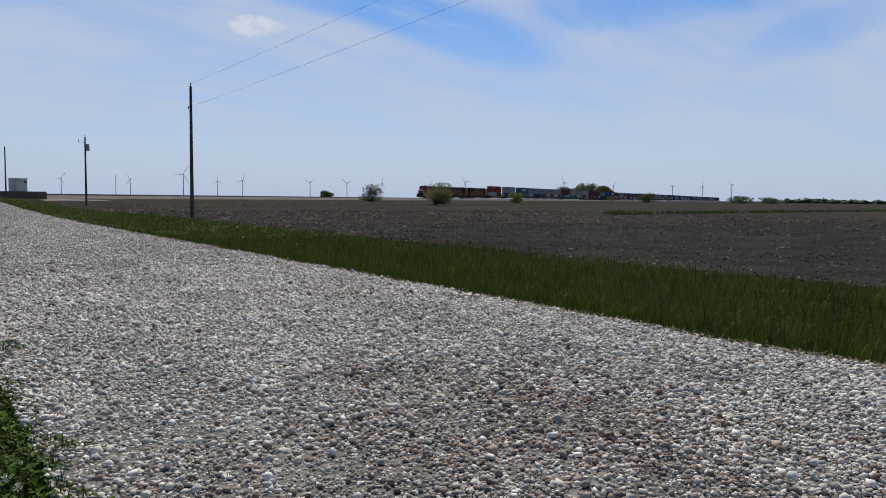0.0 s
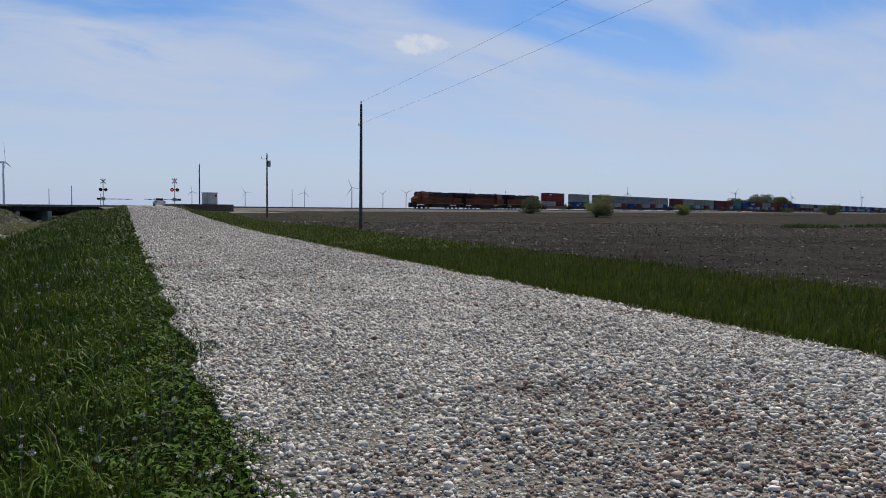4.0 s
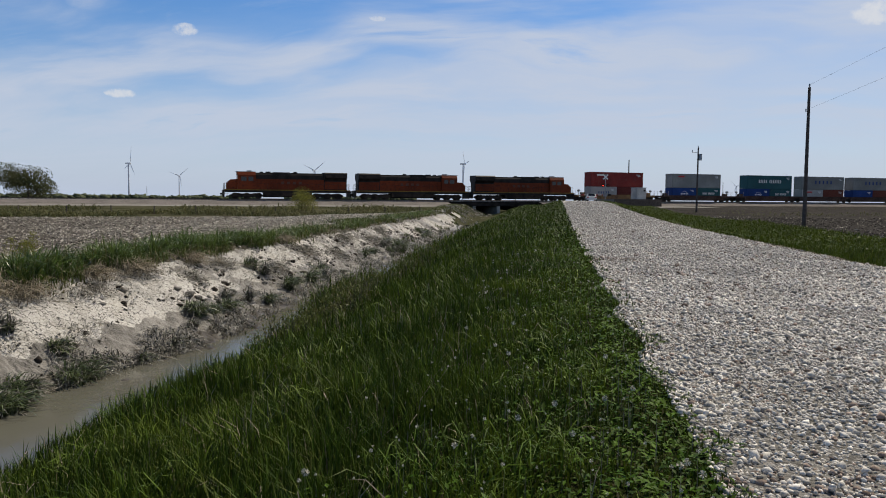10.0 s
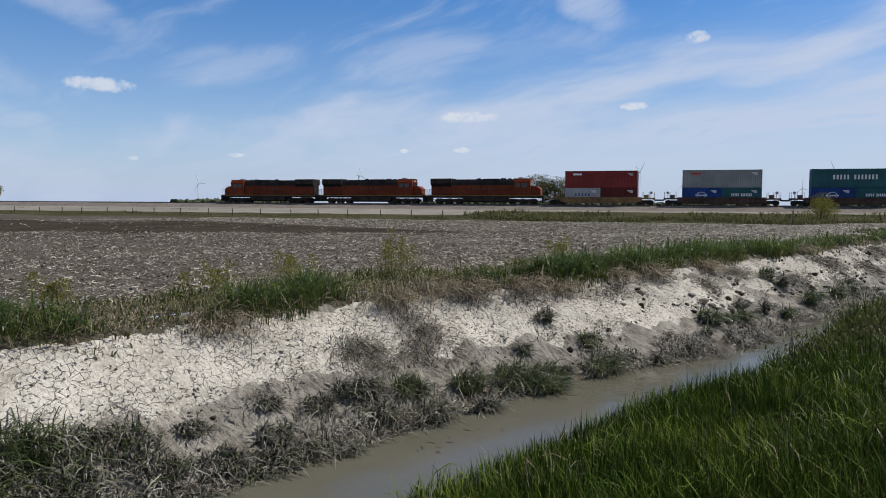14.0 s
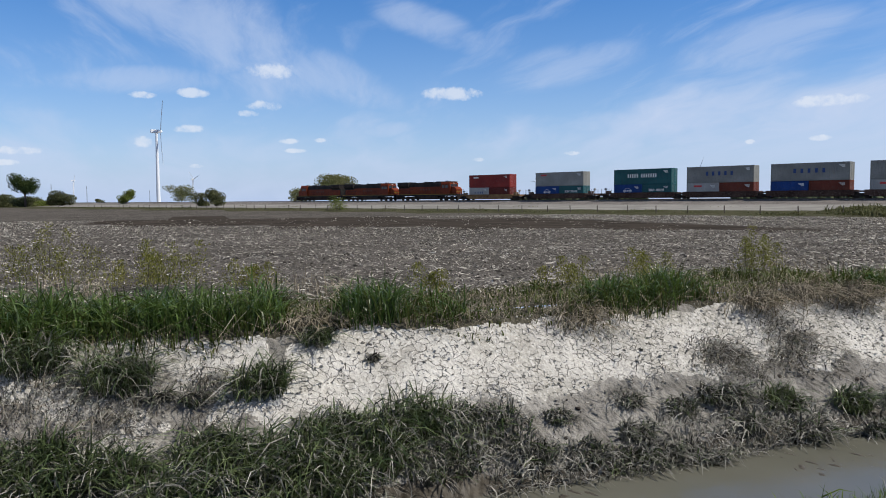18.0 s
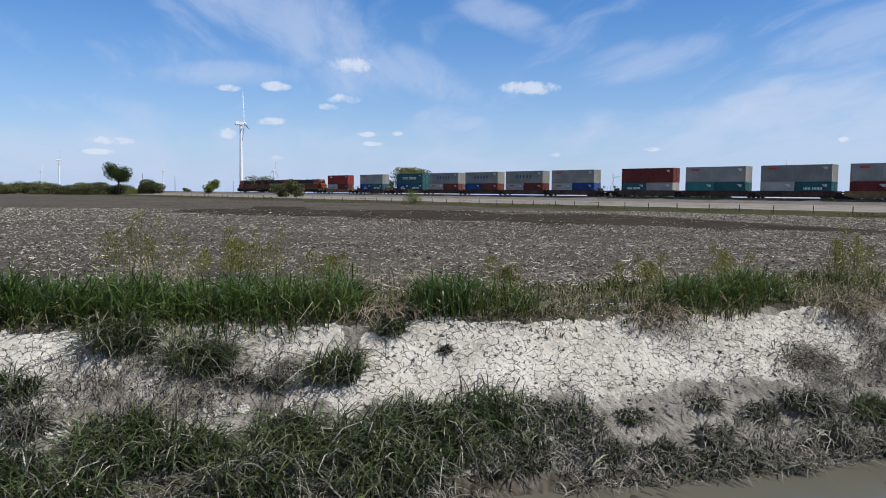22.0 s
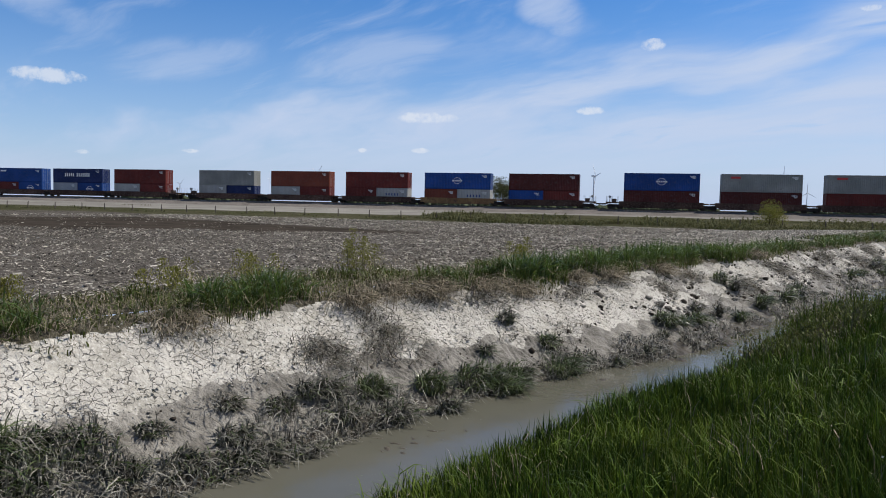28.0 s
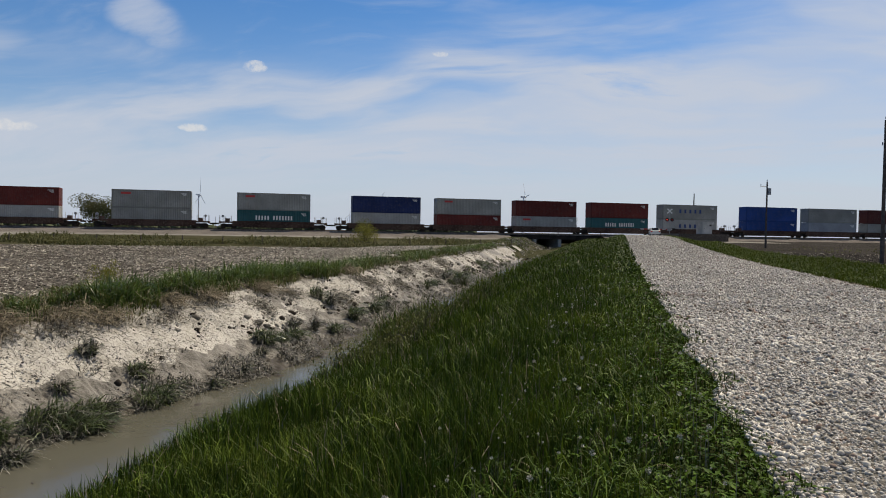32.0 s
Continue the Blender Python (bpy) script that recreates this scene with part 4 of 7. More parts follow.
def container(colour, length, mark=""):
    """Corrugated steel box with frame, doors at the rear end and lettering bars."""
    key = (colour, length, mark)
    if key in BOXES:
        return BOXES[key]
    if "box_" + colour not in M:
        c = COLOURS[colour]
        M["box_" + colour] = material("container_" + colour, [c[0], c[1], tuple(0.7 * v + 0.03 for v in c[0])], 0.25, 0.6, bump=0.05, fine=2.5, coarse=0.15, spread=0.25)
        M["frame_" + colour] = material("container_frame_" + colour, [tuple(0.8 * v for v in c[0]), c[0]], 0.5, 0.65, bump=0.05, fine=4.0, spread=0.25)
    L, H, W = (12.19 if length == 40 else 6.06), (2.90 if length == 40 else 2.59), 1.22
    size = "forty-foot" if length == 40 else "twenty-foot"
    t = thing("shipping_container", f"{SAY[colour]} corrugated {size} steel shipping container", "container", group="containers on the train")
    bm = bmesh.new()
    ridges = int(L / 0.28)
    for y, out in ((W - 0.03, 1), (-W + 0.03, -1)):
        lo, hi = [], []
        for k in range(ridges * 4 + 1):
            x = -L / 2 + 0.06 + (L - 0.12) * k / (ridges * 4)
            d = (0.0, 0.0, -0.036, -0.036)[k % 4] * out
            lo.append(bm.verts.new((x, y + d, 0.16)))
            hi.append(bm.verts.new((x, y + d, H - 0.10)))
        for k in range(ridges * 4):
            q = (lo[k], lo[k + 1], hi[k + 1], hi[k])
            bm.faces.new(q if out > 0 else q[::-1])
    box(bm, -L / 2 + 0.05, L / 2 - 0.05, -W + 0.08, W - 0.08, 0.12, H - 0.04)
    body = part("body", bm, M["box_" + colour], t)
    fr = bmesh.new()
    for x in (-L / 2, L / 2 - 0.16):
        for y in (-W, W - 0.16):
            box(fr, x, x + 0.16, y, y + 0.16, 0, H)
    for y in (-W, W - 0.08):
        box(fr, -L / 2 + 0.16, L / 2 - 0.16, y, y + 0.08, 0.02, 0.16)
        box(fr, -L / 2 + 0.16, L / 2 - 0.16, y, y + 0.08, H - 0.10, H)
    for x in (-L / 2, L / 2 - 0.1):
        box(fr, x, x + 0.1, -W + 0.16, W - 0.16, 0.0, 0.14)
        box(fr, x, x + 0.1, -W + 0.16, W - 0.16, H - 0.12, H)
    part("frame", fr, M["frame_" + colour], t)
    for y in (-W + 0.18, 0.02):
        d = part("door", boxes((-L / 2 + 0.005, -L / 2 + 0.05, y, y + W - 0.2, 0.15, H - 0.13)), M["box_" + colour], t)
        for q in (0.3, 0.72):
            part("lock_rod", tube(bmesh.new(), (-L / 2 - 0.02, y + q, 0.16), (-L / 2 - 0.02, y + q, H - 0.14), 0.018, n=6), M["alu"], d)
    tone = M["sign_white"] if colour not in ("grey", "pale", "steel") else (M["box_blue_mark"] if mark == "wide" else M["sign_red"])
    if mark == "wide":          # five spaced blocks along the middle
        n = 5 if colour in ("grey", "pale", "steel") else 13
        span = L * (0.46 if n == 5 else 0.52)
        rows = []
        for k in range(n):
            if n == 13 and k == 5:
                continue
            x = span / 2 - span * (k + 0.5) / n
            w = (0.42 if n == 5 else 0.26) * (1 if L > 8 else 0.55)
            hh = 0.36 if L > 8 else 0.22
            rows += [(x - w / 2, x + w / 2, W + 0.002, W + 0.012, H * 0.56 - hh, H * 0.56 + hh)]
        for r in rows:
            part("lettering_bar", boxes(r), tone, t)
    elif mark == "round":
        bm = bmesh.new()
        m = Matrix.Translation((0, W + 0.006, H * 0.52)) @ Matrix.Rotation(math.pi / 2, 4, "X")
        for k in range(24):
            a0, a1 = 2 * math.pi * k / 24, 2 * math.pi * (k + 0.82) / 24
            p = [Vector((r * math.cos(a) * 1.25, r * math.sin(a), 0)) for r, a in ((0.5, a0), (0.58, a0), (0.58, a1), (0.5, a1))]
            bm.faces.new([bm.verts.new(m @ q) for q in p])
        for k in range(5):
            box(bm, -0.9 + 0.38 * k, -0.62 + 0.38 * k, W + 0.001, W + 0.012, H * 0.52 - 0.12, H * 0.52 + 0.12)
        part("emblem", bm, M["sign_white"], t, "pale round emblem")
    elif mark == "small":
        part("lettering_bar", boxes((L / 2 - 2.9, L / 2 - 1.4, W + 0.002, W + 0.012, H - 0.75, H - 0.42)), tone, t, "small bar of lettering")
    for k in range(3):
        part("marking_bar", boxes((-L / 2 + 0.7, -L / 2 + 1.6 - 0.2 * k, W + 0.002, W + 0.012, H - 0.5 - 0.16 * k, H - 0.42 - 0.16 * k)), M["sign_white"], t)
    t.matrix_basis = Matrix.Translation((0, 0, 0))
    BOXES[key] = t
    return t


M["box_blue_mark"] = plain("mark_blue", (0.02, 0.05, 0.18), 0.6)
WELLS = {}


def well_car(paint, front, rear, pitch):
    """One well of an articulated container car; front or rear: it is the outer end of its set."""
    t = thing("well_car", "low rust-brown container well car with side sills and end platforms", "rail car", group="well cars of the train")
    half = 6.45
    bm = bmesh.new()
    for y in (-1.38, 1.38):
        prism(bm, [(-half, 0.55), (-half + 0.7, 0.34), (half - 0.7, 0.34), (half, 0.55), (half, 1.28), (-half, 1.28)], y - 0.05, y + 0.05)
        box(bm, -half, half, y - 0.1, y + 0.1, 1.22, 1.34)
        box(bm, -half + 0.6, half - 0.6, y - 0.1, y + 0.1, 0.30, 0.40)
        for x in np.arange(-5.4, 5.5, 1.8):
            box(bm, x - 0.05, x + 0.05, y + (0.05 if y > 0 else -0.10), y + (0.10 if y > 0 else -0.05), 0.4, 1.22)
    part("side_sill", bm, paint, t)
    part("well_floor", boxes((-half, half, -1.3, 1.3, 0.26, 0.30)), M["grime"], t)
    for sgn, outer in ((1, front), (-1, rear)):
        end = 2.55 if outer else (pitch / 2 - half)
        bm = boxes(*[tuple(sorted((sgn * half, sgn * (half + end)))) + (-1.25, 1.25, 0.98, 1.22), tuple(sorted((sgn * (half - 0.1), sgn * (half + 0.35)))) + (-1.4, 1.4, 0.5, 1.34)])
        if outer:
            box(bm, *sorted((sgn * (half + end - 0.25), sgn * (half + end))), -1.35, 1.35, 0.85, 1.25)
            box(bm, *sorted((sgn * (half + 0.8), sgn * (half + 1.5))), 0.3, 1.2, 1.2, 1.75)
        part("end_platform", bm, paint, t)
        if outer:
            for x in (half + 0.6, half + 1.6, half + end - 0.1):
                for y in (-1.2, 1.2):
                    part("rail_post", tube(bmesh.new(), (sgn * x, y, 1.2), (sgn * x, y, 2.2), 0.03, n=5), M["alu"], t)
            bm = bmesh.new()
            tube(bm, (sgn * (half + 1.9), 0.5, 1.2), (sgn * (half + 1.9), 0.5, 2.3), 0.05, n=6)
            tube(bm, (sgn * (half + 1.95), 0.3, 2.1), (sgn * (half + 1.95), 0.7, 2.1), 0.22, n=10)
            part("brake_stand", bm, M["alu"], t)
            truck(t, sgn * (half + 1.0), (sgn * (half + 1.0) - 0.89, sgn * (half + 1.0) + 0.89), 0.44, 2.6)
            part("coupler", boxes(tuple(sorted((sgn * (half + end), sgn * (half + end + 0.85)))) + (-0.15, 0.15, 0.72, 0.98)), M["grime"], t)
    if not rear:
        truck(t, -pitch / 2, (-pitch / 2 - 0.89, -pitch / 2 + 0.89), 0.44, 2.6)
    return t


# each load: place behind the nose, upper box, lower boxes, whether a set of wells begins or ends here
LOADS = [
    (78.5, ("red", "small"), (("pale", "wide"), ("brown", ""))), (98.4, ("grey", "small"), (("blue", "round"), ("green", "wide"))),
    (118.2, ("green", "wide"), (("blue", "round"), ("green", "wide"))), (133.8, ("grey", "wide"), (("pale", "small"), ("rust", ""))),
    (149.2, ("grey", "wide"), (("blue", ""), ("rust", ""))), (164.6, ("grey", "wide"), (("pale", "small"), ("brown", ""))),
    (180.0, ("grey", "small"), (("pale", "small"), ("blue", ""))), (200.0, ("brown", ""), (("green", "wide"), ("pale", ""))),
    (215.4, ("grey", "small"), (("teal", ""), ("green", ""))), (230.8, ("grey", "small"), (("pale", ""), ("green", "wide"))),
    (246.2, ("grey", "small"), (("brown", ""), ("pale", ""))), (261.5, ("brown", ""), (("navy", ""), ("brown", ""))),
    (281.1, ("brown", ""), (("brown", ""), ("pale", ""))), (296.6, ("teal", ""), (("green", ""), ("teal", ""))),
    (312.1, ("blue", "small"), (("brown", ""), ("blue", "round"))), (327.6, ("navy", "wide"), (("steel", ""), ("blue", "round"))),
    (343.2, ("brown", ""), (("pale", ""), ("brown", ""))), (363.6, ("grey", ""), (("pale", ""), ("navy", ""))),
    (379.8, ("rust", ""), (("pale", ""), ("brown", ""))), (395.7, ("brown", ""), (("brown", ""), ("pale", "wide"))),
    (411.5, ("blue", "round"), (("rust", ""), ("pale", "wide"))), (427.4, ("dark", ""), (("blue", ""), ("brown", ""))),
    (447.6, ("blue", "round"), ("dark", "")), (463.5, ("grey", "small"), ("dark", "")), (479.6, ("grey", "small"), ("brown", "")),
    (495.6, ("grey", "small"), ("brown", "")), (511.4, ("brown", ""), ("pale", "small")), (531.8, ("grey", "small"), ("grey", "")),
    (551.8, ("grey", "small"), ("green", "wide")), (571.8, ("navy", ""), ("pale", "")), (587.4, ("grey", "small"), ("brown", "")),
    (602.9, ("brown", ""), ("pale", "small")), (618.5, ("brown", ""), ("green", "wide")), (634.3, ("grey", "wide"), ("pale", "wide")),
    (653.8, ("blue", ""), ("blue", "")), (669.2, ("grey", ""), ("steel", "")), (684.6, ("dark", ""), ("grey", "")), (700.0, ("blue", ""), ("brown", "")), (715.4, ("grey", ""), ("pale", "")),
]
_k = 735.0
for _i in range(30):
    LOADS.append((_k, (random.choice(("grey", "brown", "blue", "navy", "grey", "red", "green")), ""), (random.choice(("grey", "brown", "blue", "pale")), "")))
    _k += 20.0 if _i % 5 == 4 else 15.5


def build_train():
    first = locomotive()
    placed(first, 11.2)
    for k in (1, 2):
        placed(copy_thing(first, Matrix.Identity(4)), 11.2 + 22.35 * k + 0.1)
        TRAIN[-1] = (TRAIN[-1][0], TRAIN[-1][1], True)
    wells, made = {}, set()
    gaps = [LOADS[i + 1][0] - LOADS[i][0] for i in range(len(LOADS) - 1)] + [20.0]
    for i, (back, upper, lower) in enumerate(LOADS):
        front, rear = i == 0 or gaps[i - 1] > 18, gaps[i] > 18
        paint = "well_tan" if i in (0, 10, 20) else "well"
        key = (paint, front, rear)
        if key not in wells:
            wells[key] = well_car(M[paint], front, rear, 15.2)
            w = wells[key]
        else:
            w = copy_thing(wells[key], Matrix.Identity(4))
        b = back * SCALE
        placed(w, b)
        loads = [(upper, 40, 0.0, 0.34 + (2.59 if isinstance(lower[0], tuple) else 2.90))]
        if isinstance(lower[0], tuple):
            loads += [(lower[0], 20, 3.07, 0.32), (lower[1], 20, -3.07, 0.32)]
        else:
            loads += [(lower, 40, 0.0, 0.32)]
        for (colour, mark), size, off, z in loads:
            key = (colour, size, mark)
            c = container(colour, size, mark)
            if key in made:
                c = copy_thing(c, Matrix.Identity(4))
            made.add(key)
            TRAIN.append((c, b - off, False, z))


build_train()

# metres that the first nose has passed the middle of the plan, by time
NOSE = [(0.0, -185.4), (2.5, -123.2), (4.5, -73.9), (6.0, -37.2), (9.0, 37.8), (11.0, 88.1), (13.0, 138.2), (16.5, 223.2), (19.0, 285.9),
        (21.5, 347.7), (23.0, 385.1), (25.0, 435.0), (28.0, 514.0), (30.0, 565.8), (31.0, 591.4), (32.0, 616.8)]
ROTORS = []


def motions():
    for row in TRAIN:
        t, back = row[0], row[1]
        turned = len(row) > 2 and row[2]
        z = row[3] if len(row) > 3 else 0.0
        rows = []
        for when, s in NOSE:
            x, y = on_track(s * SCALE - back)
            rows.append((when, pose(x, y, RAIL_Z + z, 0, 0, TRACK_TURN + (180 if turned else 0))))
        walk(t, rows)
    for rotor, base, rate, phase in ROTORS:
        rows = []
        for k in range(0, 65):
            when = k * 0.5
            rows.append((when, base @ Matrix.Rotation(radians(phase + rate * when), 4, "X")))
        walk(rotor, rows)


# ---------------------------------------------------------------- scattered stuff: fast mesh making
def soup(name, verts, tris, mats, label, category, smooth=False, index=None, parent=None, kind="stuff"):
    """One mesh from arrays of vertices (n, 3) and triangles (m, 3)."""
    me = bpy.data.meshes.new(name)
    v, f = np.ascontiguousarray(verts, dtype=np.float32), np.ascontiguousarray(tris, dtype=np.int32)
    me.vertices.add(len(v))
    me.vertices.foreach_set("co", v.ravel())
    me.loops.add(f.size)
    me.loops.foreach_set("vertex_index", f.ravel())
    me.polygons.add(len(f))
    me.polygons.foreach_set("loop_start", np.arange(0, f.size, 3, dtype=np.int32))
    for m in (mats if isinstance(mats, (list, tuple)) else [mats]):
        me.materials.append(m)
    if index is not None:
        me.polygons.foreach_set("material_index", np.asarray(index, dtype=np.int32))
    if smooth:
        me.polygons.foreach_set("use_smooth", np.ones(len(f), dtype=bool))
    me.update(calc_edges=True)
    me.validate()
    ob = new(name, me)
    if parent is not None:
        ob.parent = parent
    return tagged(ob, label, category, kind=kind)


def blades(p, height, width, lean=0.35, rng=RNG, droop=0.0, flow=None):
    """Bent grass blades: five vertices and three triangles each. p (n, 3); height and width (n,). flow: a bearing that they lean to."""
    n = len(p)
    a = rng.uniform(0, 2 * math.pi, n) if flow is None else flow + rng.normal(0, 0.8, n)
    w = np.stack([-np.sin(a), np.cos(a), np.zeros(n)], 1) * (width / 2)[:, None]
    out = np.stack([np.cos(a), np.sin(a), np.zeros(n)], 1)
    bend = np.abs(rng.normal(lean, lean * 0.6, n))
    up = np.array([0, 0, 1.0])
    mid = p + up * (height * 0.55)[:, None] + out * (height * bend * 0.32)[:, None]
    tip = p + up * (height * np.clip(1.0 - 0.35 * bend - droop * rng.uniform(0.3, 1.0, n), 0.08, 1))[:, None] + out * (height * bend * (1 + droop))[:, None]
    v = np.stack([p - w, p + w, mid - w * 0.8, mid + w * 0.8, tip], 1).reshape(-1, 3)
    b = (np.arange(n) * 5)[:, None]
    t = np.stack([b + [0, 1, 3], b + [0, 3, 2], b + [2, 3, 4]], 1).reshape(-1, 3)
    return v, t


def arching(p, height, width, reach=0.8, rng=RNG, flow=None, spread=0.9):
    """Long blades that arch over and hang: seven vertices and five triangles each."""
    n = len(p)
    a = rng.uniform(0, 2 * math.pi, n) if flow is None else flow + rng.normal(0, spread, n)
    out = np.stack([np.cos(a), np.sin(a), np.zeros(n)], 1)
    side = np.stack([-np.sin(a), np.cos(a), rng.normal(0, 0.35, n)], 1) * (width / 2)[:, None]
    r = np.abs(rng.normal(reach, reach * 0.35, n))
    vs = []
    for s, w in ((0.0, 0.7), (0.4, 1.0), (0.75, 0.7)):
        c = p + out * (height * r * s ** 1.8)[:, None] + np.array([0, 0, 1.0]) * (height * (1.25 * s - (0.35 + 0.55 * r) * s * s))[:, None]
        vs += [c - side * w, c + side * w]
    s = 1.0
    vs.append(p + out * (height * r)[:, None] + np.array([0, 0, 1.0]) * (height * np.maximum(1.25 - (0.35 + 0.62 * r), -0.15))[:, None])
    v = np.stack(vs, 1).reshape(-1, 3)
    b = (np.arange(n) * 7)[:, None]
    t = np.stack([b + [0, 1, 3], b + [0, 3, 2], b + [2, 3, 5], b + [2, 5, 4], b + [4, 5, 6]], 1).reshape(-1, 3)
    return v, t


ICO_V, ICO_F = None, None
OCT_V = np.array([(1, 0, 0), (-1, 0, 0), (0, 1, 0), (0, -1, 0), (0, 0, 1), (0, 0, -1)], dtype=float)
OCT_F = np.array([(0, 2, 4), (2, 1, 4), (1, 3, 4), (3, 0, 4), (2, 0, 5), (1, 2, 5), (3, 1, 5), (0, 3, 5)])


def ico():
    global ICO_V, ICO_F
    if ICO_V is None:
        bm = bmesh.new()
        bmesh.ops.create_icosphere(bm, subdivisions=1, radius=1.0)
        ICO_V = np.array([v.co[:] for v in bm.verts])
        ICO_F = np.array([[v.index for v in f.verts] for f in bm.faces])
        bm.free()
    return ICO_V, ICO_F


def pebbles(p, size, flat=0.62, rough=0.16, rng=RNG, cheap=False):
    v0, f0 = (OCT_V, OCT_F) if cheap else ico()
    n, k = len(p), len(v0)
    jit = 1 + rng.normal(0, rough, (n, k, 1))
    s = np.stack([np.ones(n), rng.uniform(0.6, 1.0, n), rng.uniform(flat * 0.7, flat * 1.2, n)], 1)
    v = v0[None] * jit * s[:, None, :]
    tilt = rng.normal(0, 0.3, n)
    c, sn = np.cos(tilt)[:, None], np.sin(tilt)[:, None]
    v = np.stack([v[..., 0] * c + v[..., 2] * sn, v[..., 1], -v[..., 0] * sn + v[..., 2] * c], -1)
    a = rng.uniform(0, 2 * math.pi, n)
    c, sn = np.cos(a)[:, None], np.sin(a)[:, None]
    v = np.stack([v[..., 0] * c - v[..., 1] * sn, v[..., 0] * sn + v[..., 1] * c, v[..., 2]], -1)
    v = v * size[:, None, None] + p[:, None, :]
    t = (f0[None] + (np.arange(n) * k)[:, None, None]).reshape(-1, 3)
    return v.reshape(-1, 3), t


def joined(chunks):
    vs, ts, o = [], [], 0
    for v, t in chunks:
        vs.append(v)
        ts.append(t + o)
        o += len(v)
    return np.concatenate(vs), np.concatenate(ts)


def ground_points(n, x0, x1, y0, y1, reach, rng=RNG, floor=0.0):
    """Points over a stretch, denser towards the road's near end."""
    x, y = rng.uniform(x0, x1, n * 4), rng.uniform(y0, y1, n * 4)
    d = np.hypot(x + 0.5, y)
    keep = rng.uniform(0, 1, n * 4) < np.maximum(1 / (1 + (d / reach) ** 2), floor)
    x, y = x[keep][:n], y[keep][:n]
    return x, y, np.hypot(x + 0.5, y)


def patchy(x, y, size, seed):
    return 0.5 + 0.5 * waves(x, y, size, seed)


def scatter_gravel():
    # broken stones in two loose layers, coarser with distance until they run together
    chunks, brown = [], []
    bands = ((-7.0, 1.6, 26000, 1), (1.6, 6.0, 46000, 0), (6.0, 16.0, 84000, 1), (16.0, 45.0, 52000, 1), (45.0, 150.0, 30000, 1))
    for y0, y1, n, cheap in bands:
        table = np.linspace(y0, y1, 400)
        share = np.cumsum(1 / (1 + 0.05 * table) ** 2)
        y = np.interp(RNG.uniform(0, 1, n), share / share[-1], table)
        xr = RNG.uniform(0.35, 8.0, n)
        x = xr + drift(y)
        wide = 1.6 * step(y, 95, 138) * (1 - step(y, 150, 175)) * 1.44
        keep = (xr > 0.46 + 0.12 * waves(y, 0 * y, 0.8, 1)) & (xr < 7.55 + wide + 0.14 * waves(y, 0 * y, 1.1, 6)) & ((x < 0.6 + 2.4 * y) | (y < 2.6))
        x, y = x[keep], y[keep]
        d = np.hypot(x + 0.5, y)
        u = (x - drift(y) - 0.74) / 6.76
        z = road_z(y) + 0.05 * (1 - (2 * np.clip(u, 0, 1) - 1) ** 2) - 0.018 * np.exp(-((u - 0.30) / 0.07) ** 2) - 0.018 * np.exp(-((u - 0.62) / 0.07) ** 2) - 0.02
        fines = patchy(x, y, 0.5, 3)
        size = np.clip(RNG.lognormal(math.log(0.0108), 0.40, len(x)), 0.006, 0.030) * (1 + 0.048 * np.minimum(d, 14) + 0.022 * np.maximum(d - 14, 0)) * (0.84 + 0.3 * fines)
        top = RNG.uniform(0, 1, len(x)) ** 1.5
        p = np.stack([x, y, z + size * (0.1 + 0.75 * top)], 1)
        v, t = pebbles(p, size * (1.12 if cheap else 1.0), 0.70, 0.26 if cheap else 0.24, cheap=cheap)
        chunks.append((v, t))
        odds = 0.07 + 0.55 * np.exp(-((x - 3.6) / 1.3) ** 2 - ((y - 3.6) / 1.6) ** 2) + 0.2 * step(patchy(x, y, 1.9, 8), 0.72, 0.85)
        brown.append(np.repeat(RNG.uniform(0, 1, len(x)) < odds, len(t) // len(x)))
    v, t = joined(chunks)
    soup("gravel_stones", v, t, [M["stone"], M["brown_stone"]], "loose broken pale grey limestone gravel with some brown stones", "gravel", index=np.concatenate(brown))


M["brown_stone"] = material("brown_stone", [(0.22, 0.17, 0.14), (0.34, 0.275, 0.235), (0.29, 0.235, 0.2)], 9.0, 0.85, bump=0.4, fine=60.0, island=0.9, depth=0.003, spec=0.0)


def surface_z(x, y):
    """The ground with the railway bed on it."""
    n = x * NEAR[0] + (y - TRACK_Y) * NEAR[1]
    bed = np.interp(n, [8, 21, 26, 35, 44, 51, 55], [0.52, 0.42, 0.26, 0.02, -0.22, -0.43, -0.9])
    rd = x - drift(y)
    return np.where((rd > 0.2) & (rd < 8.8), land_z(x, y), np.maximum(land_z(x, y), np.minimum(bed, ditch_z(x, y) + 0.04)))


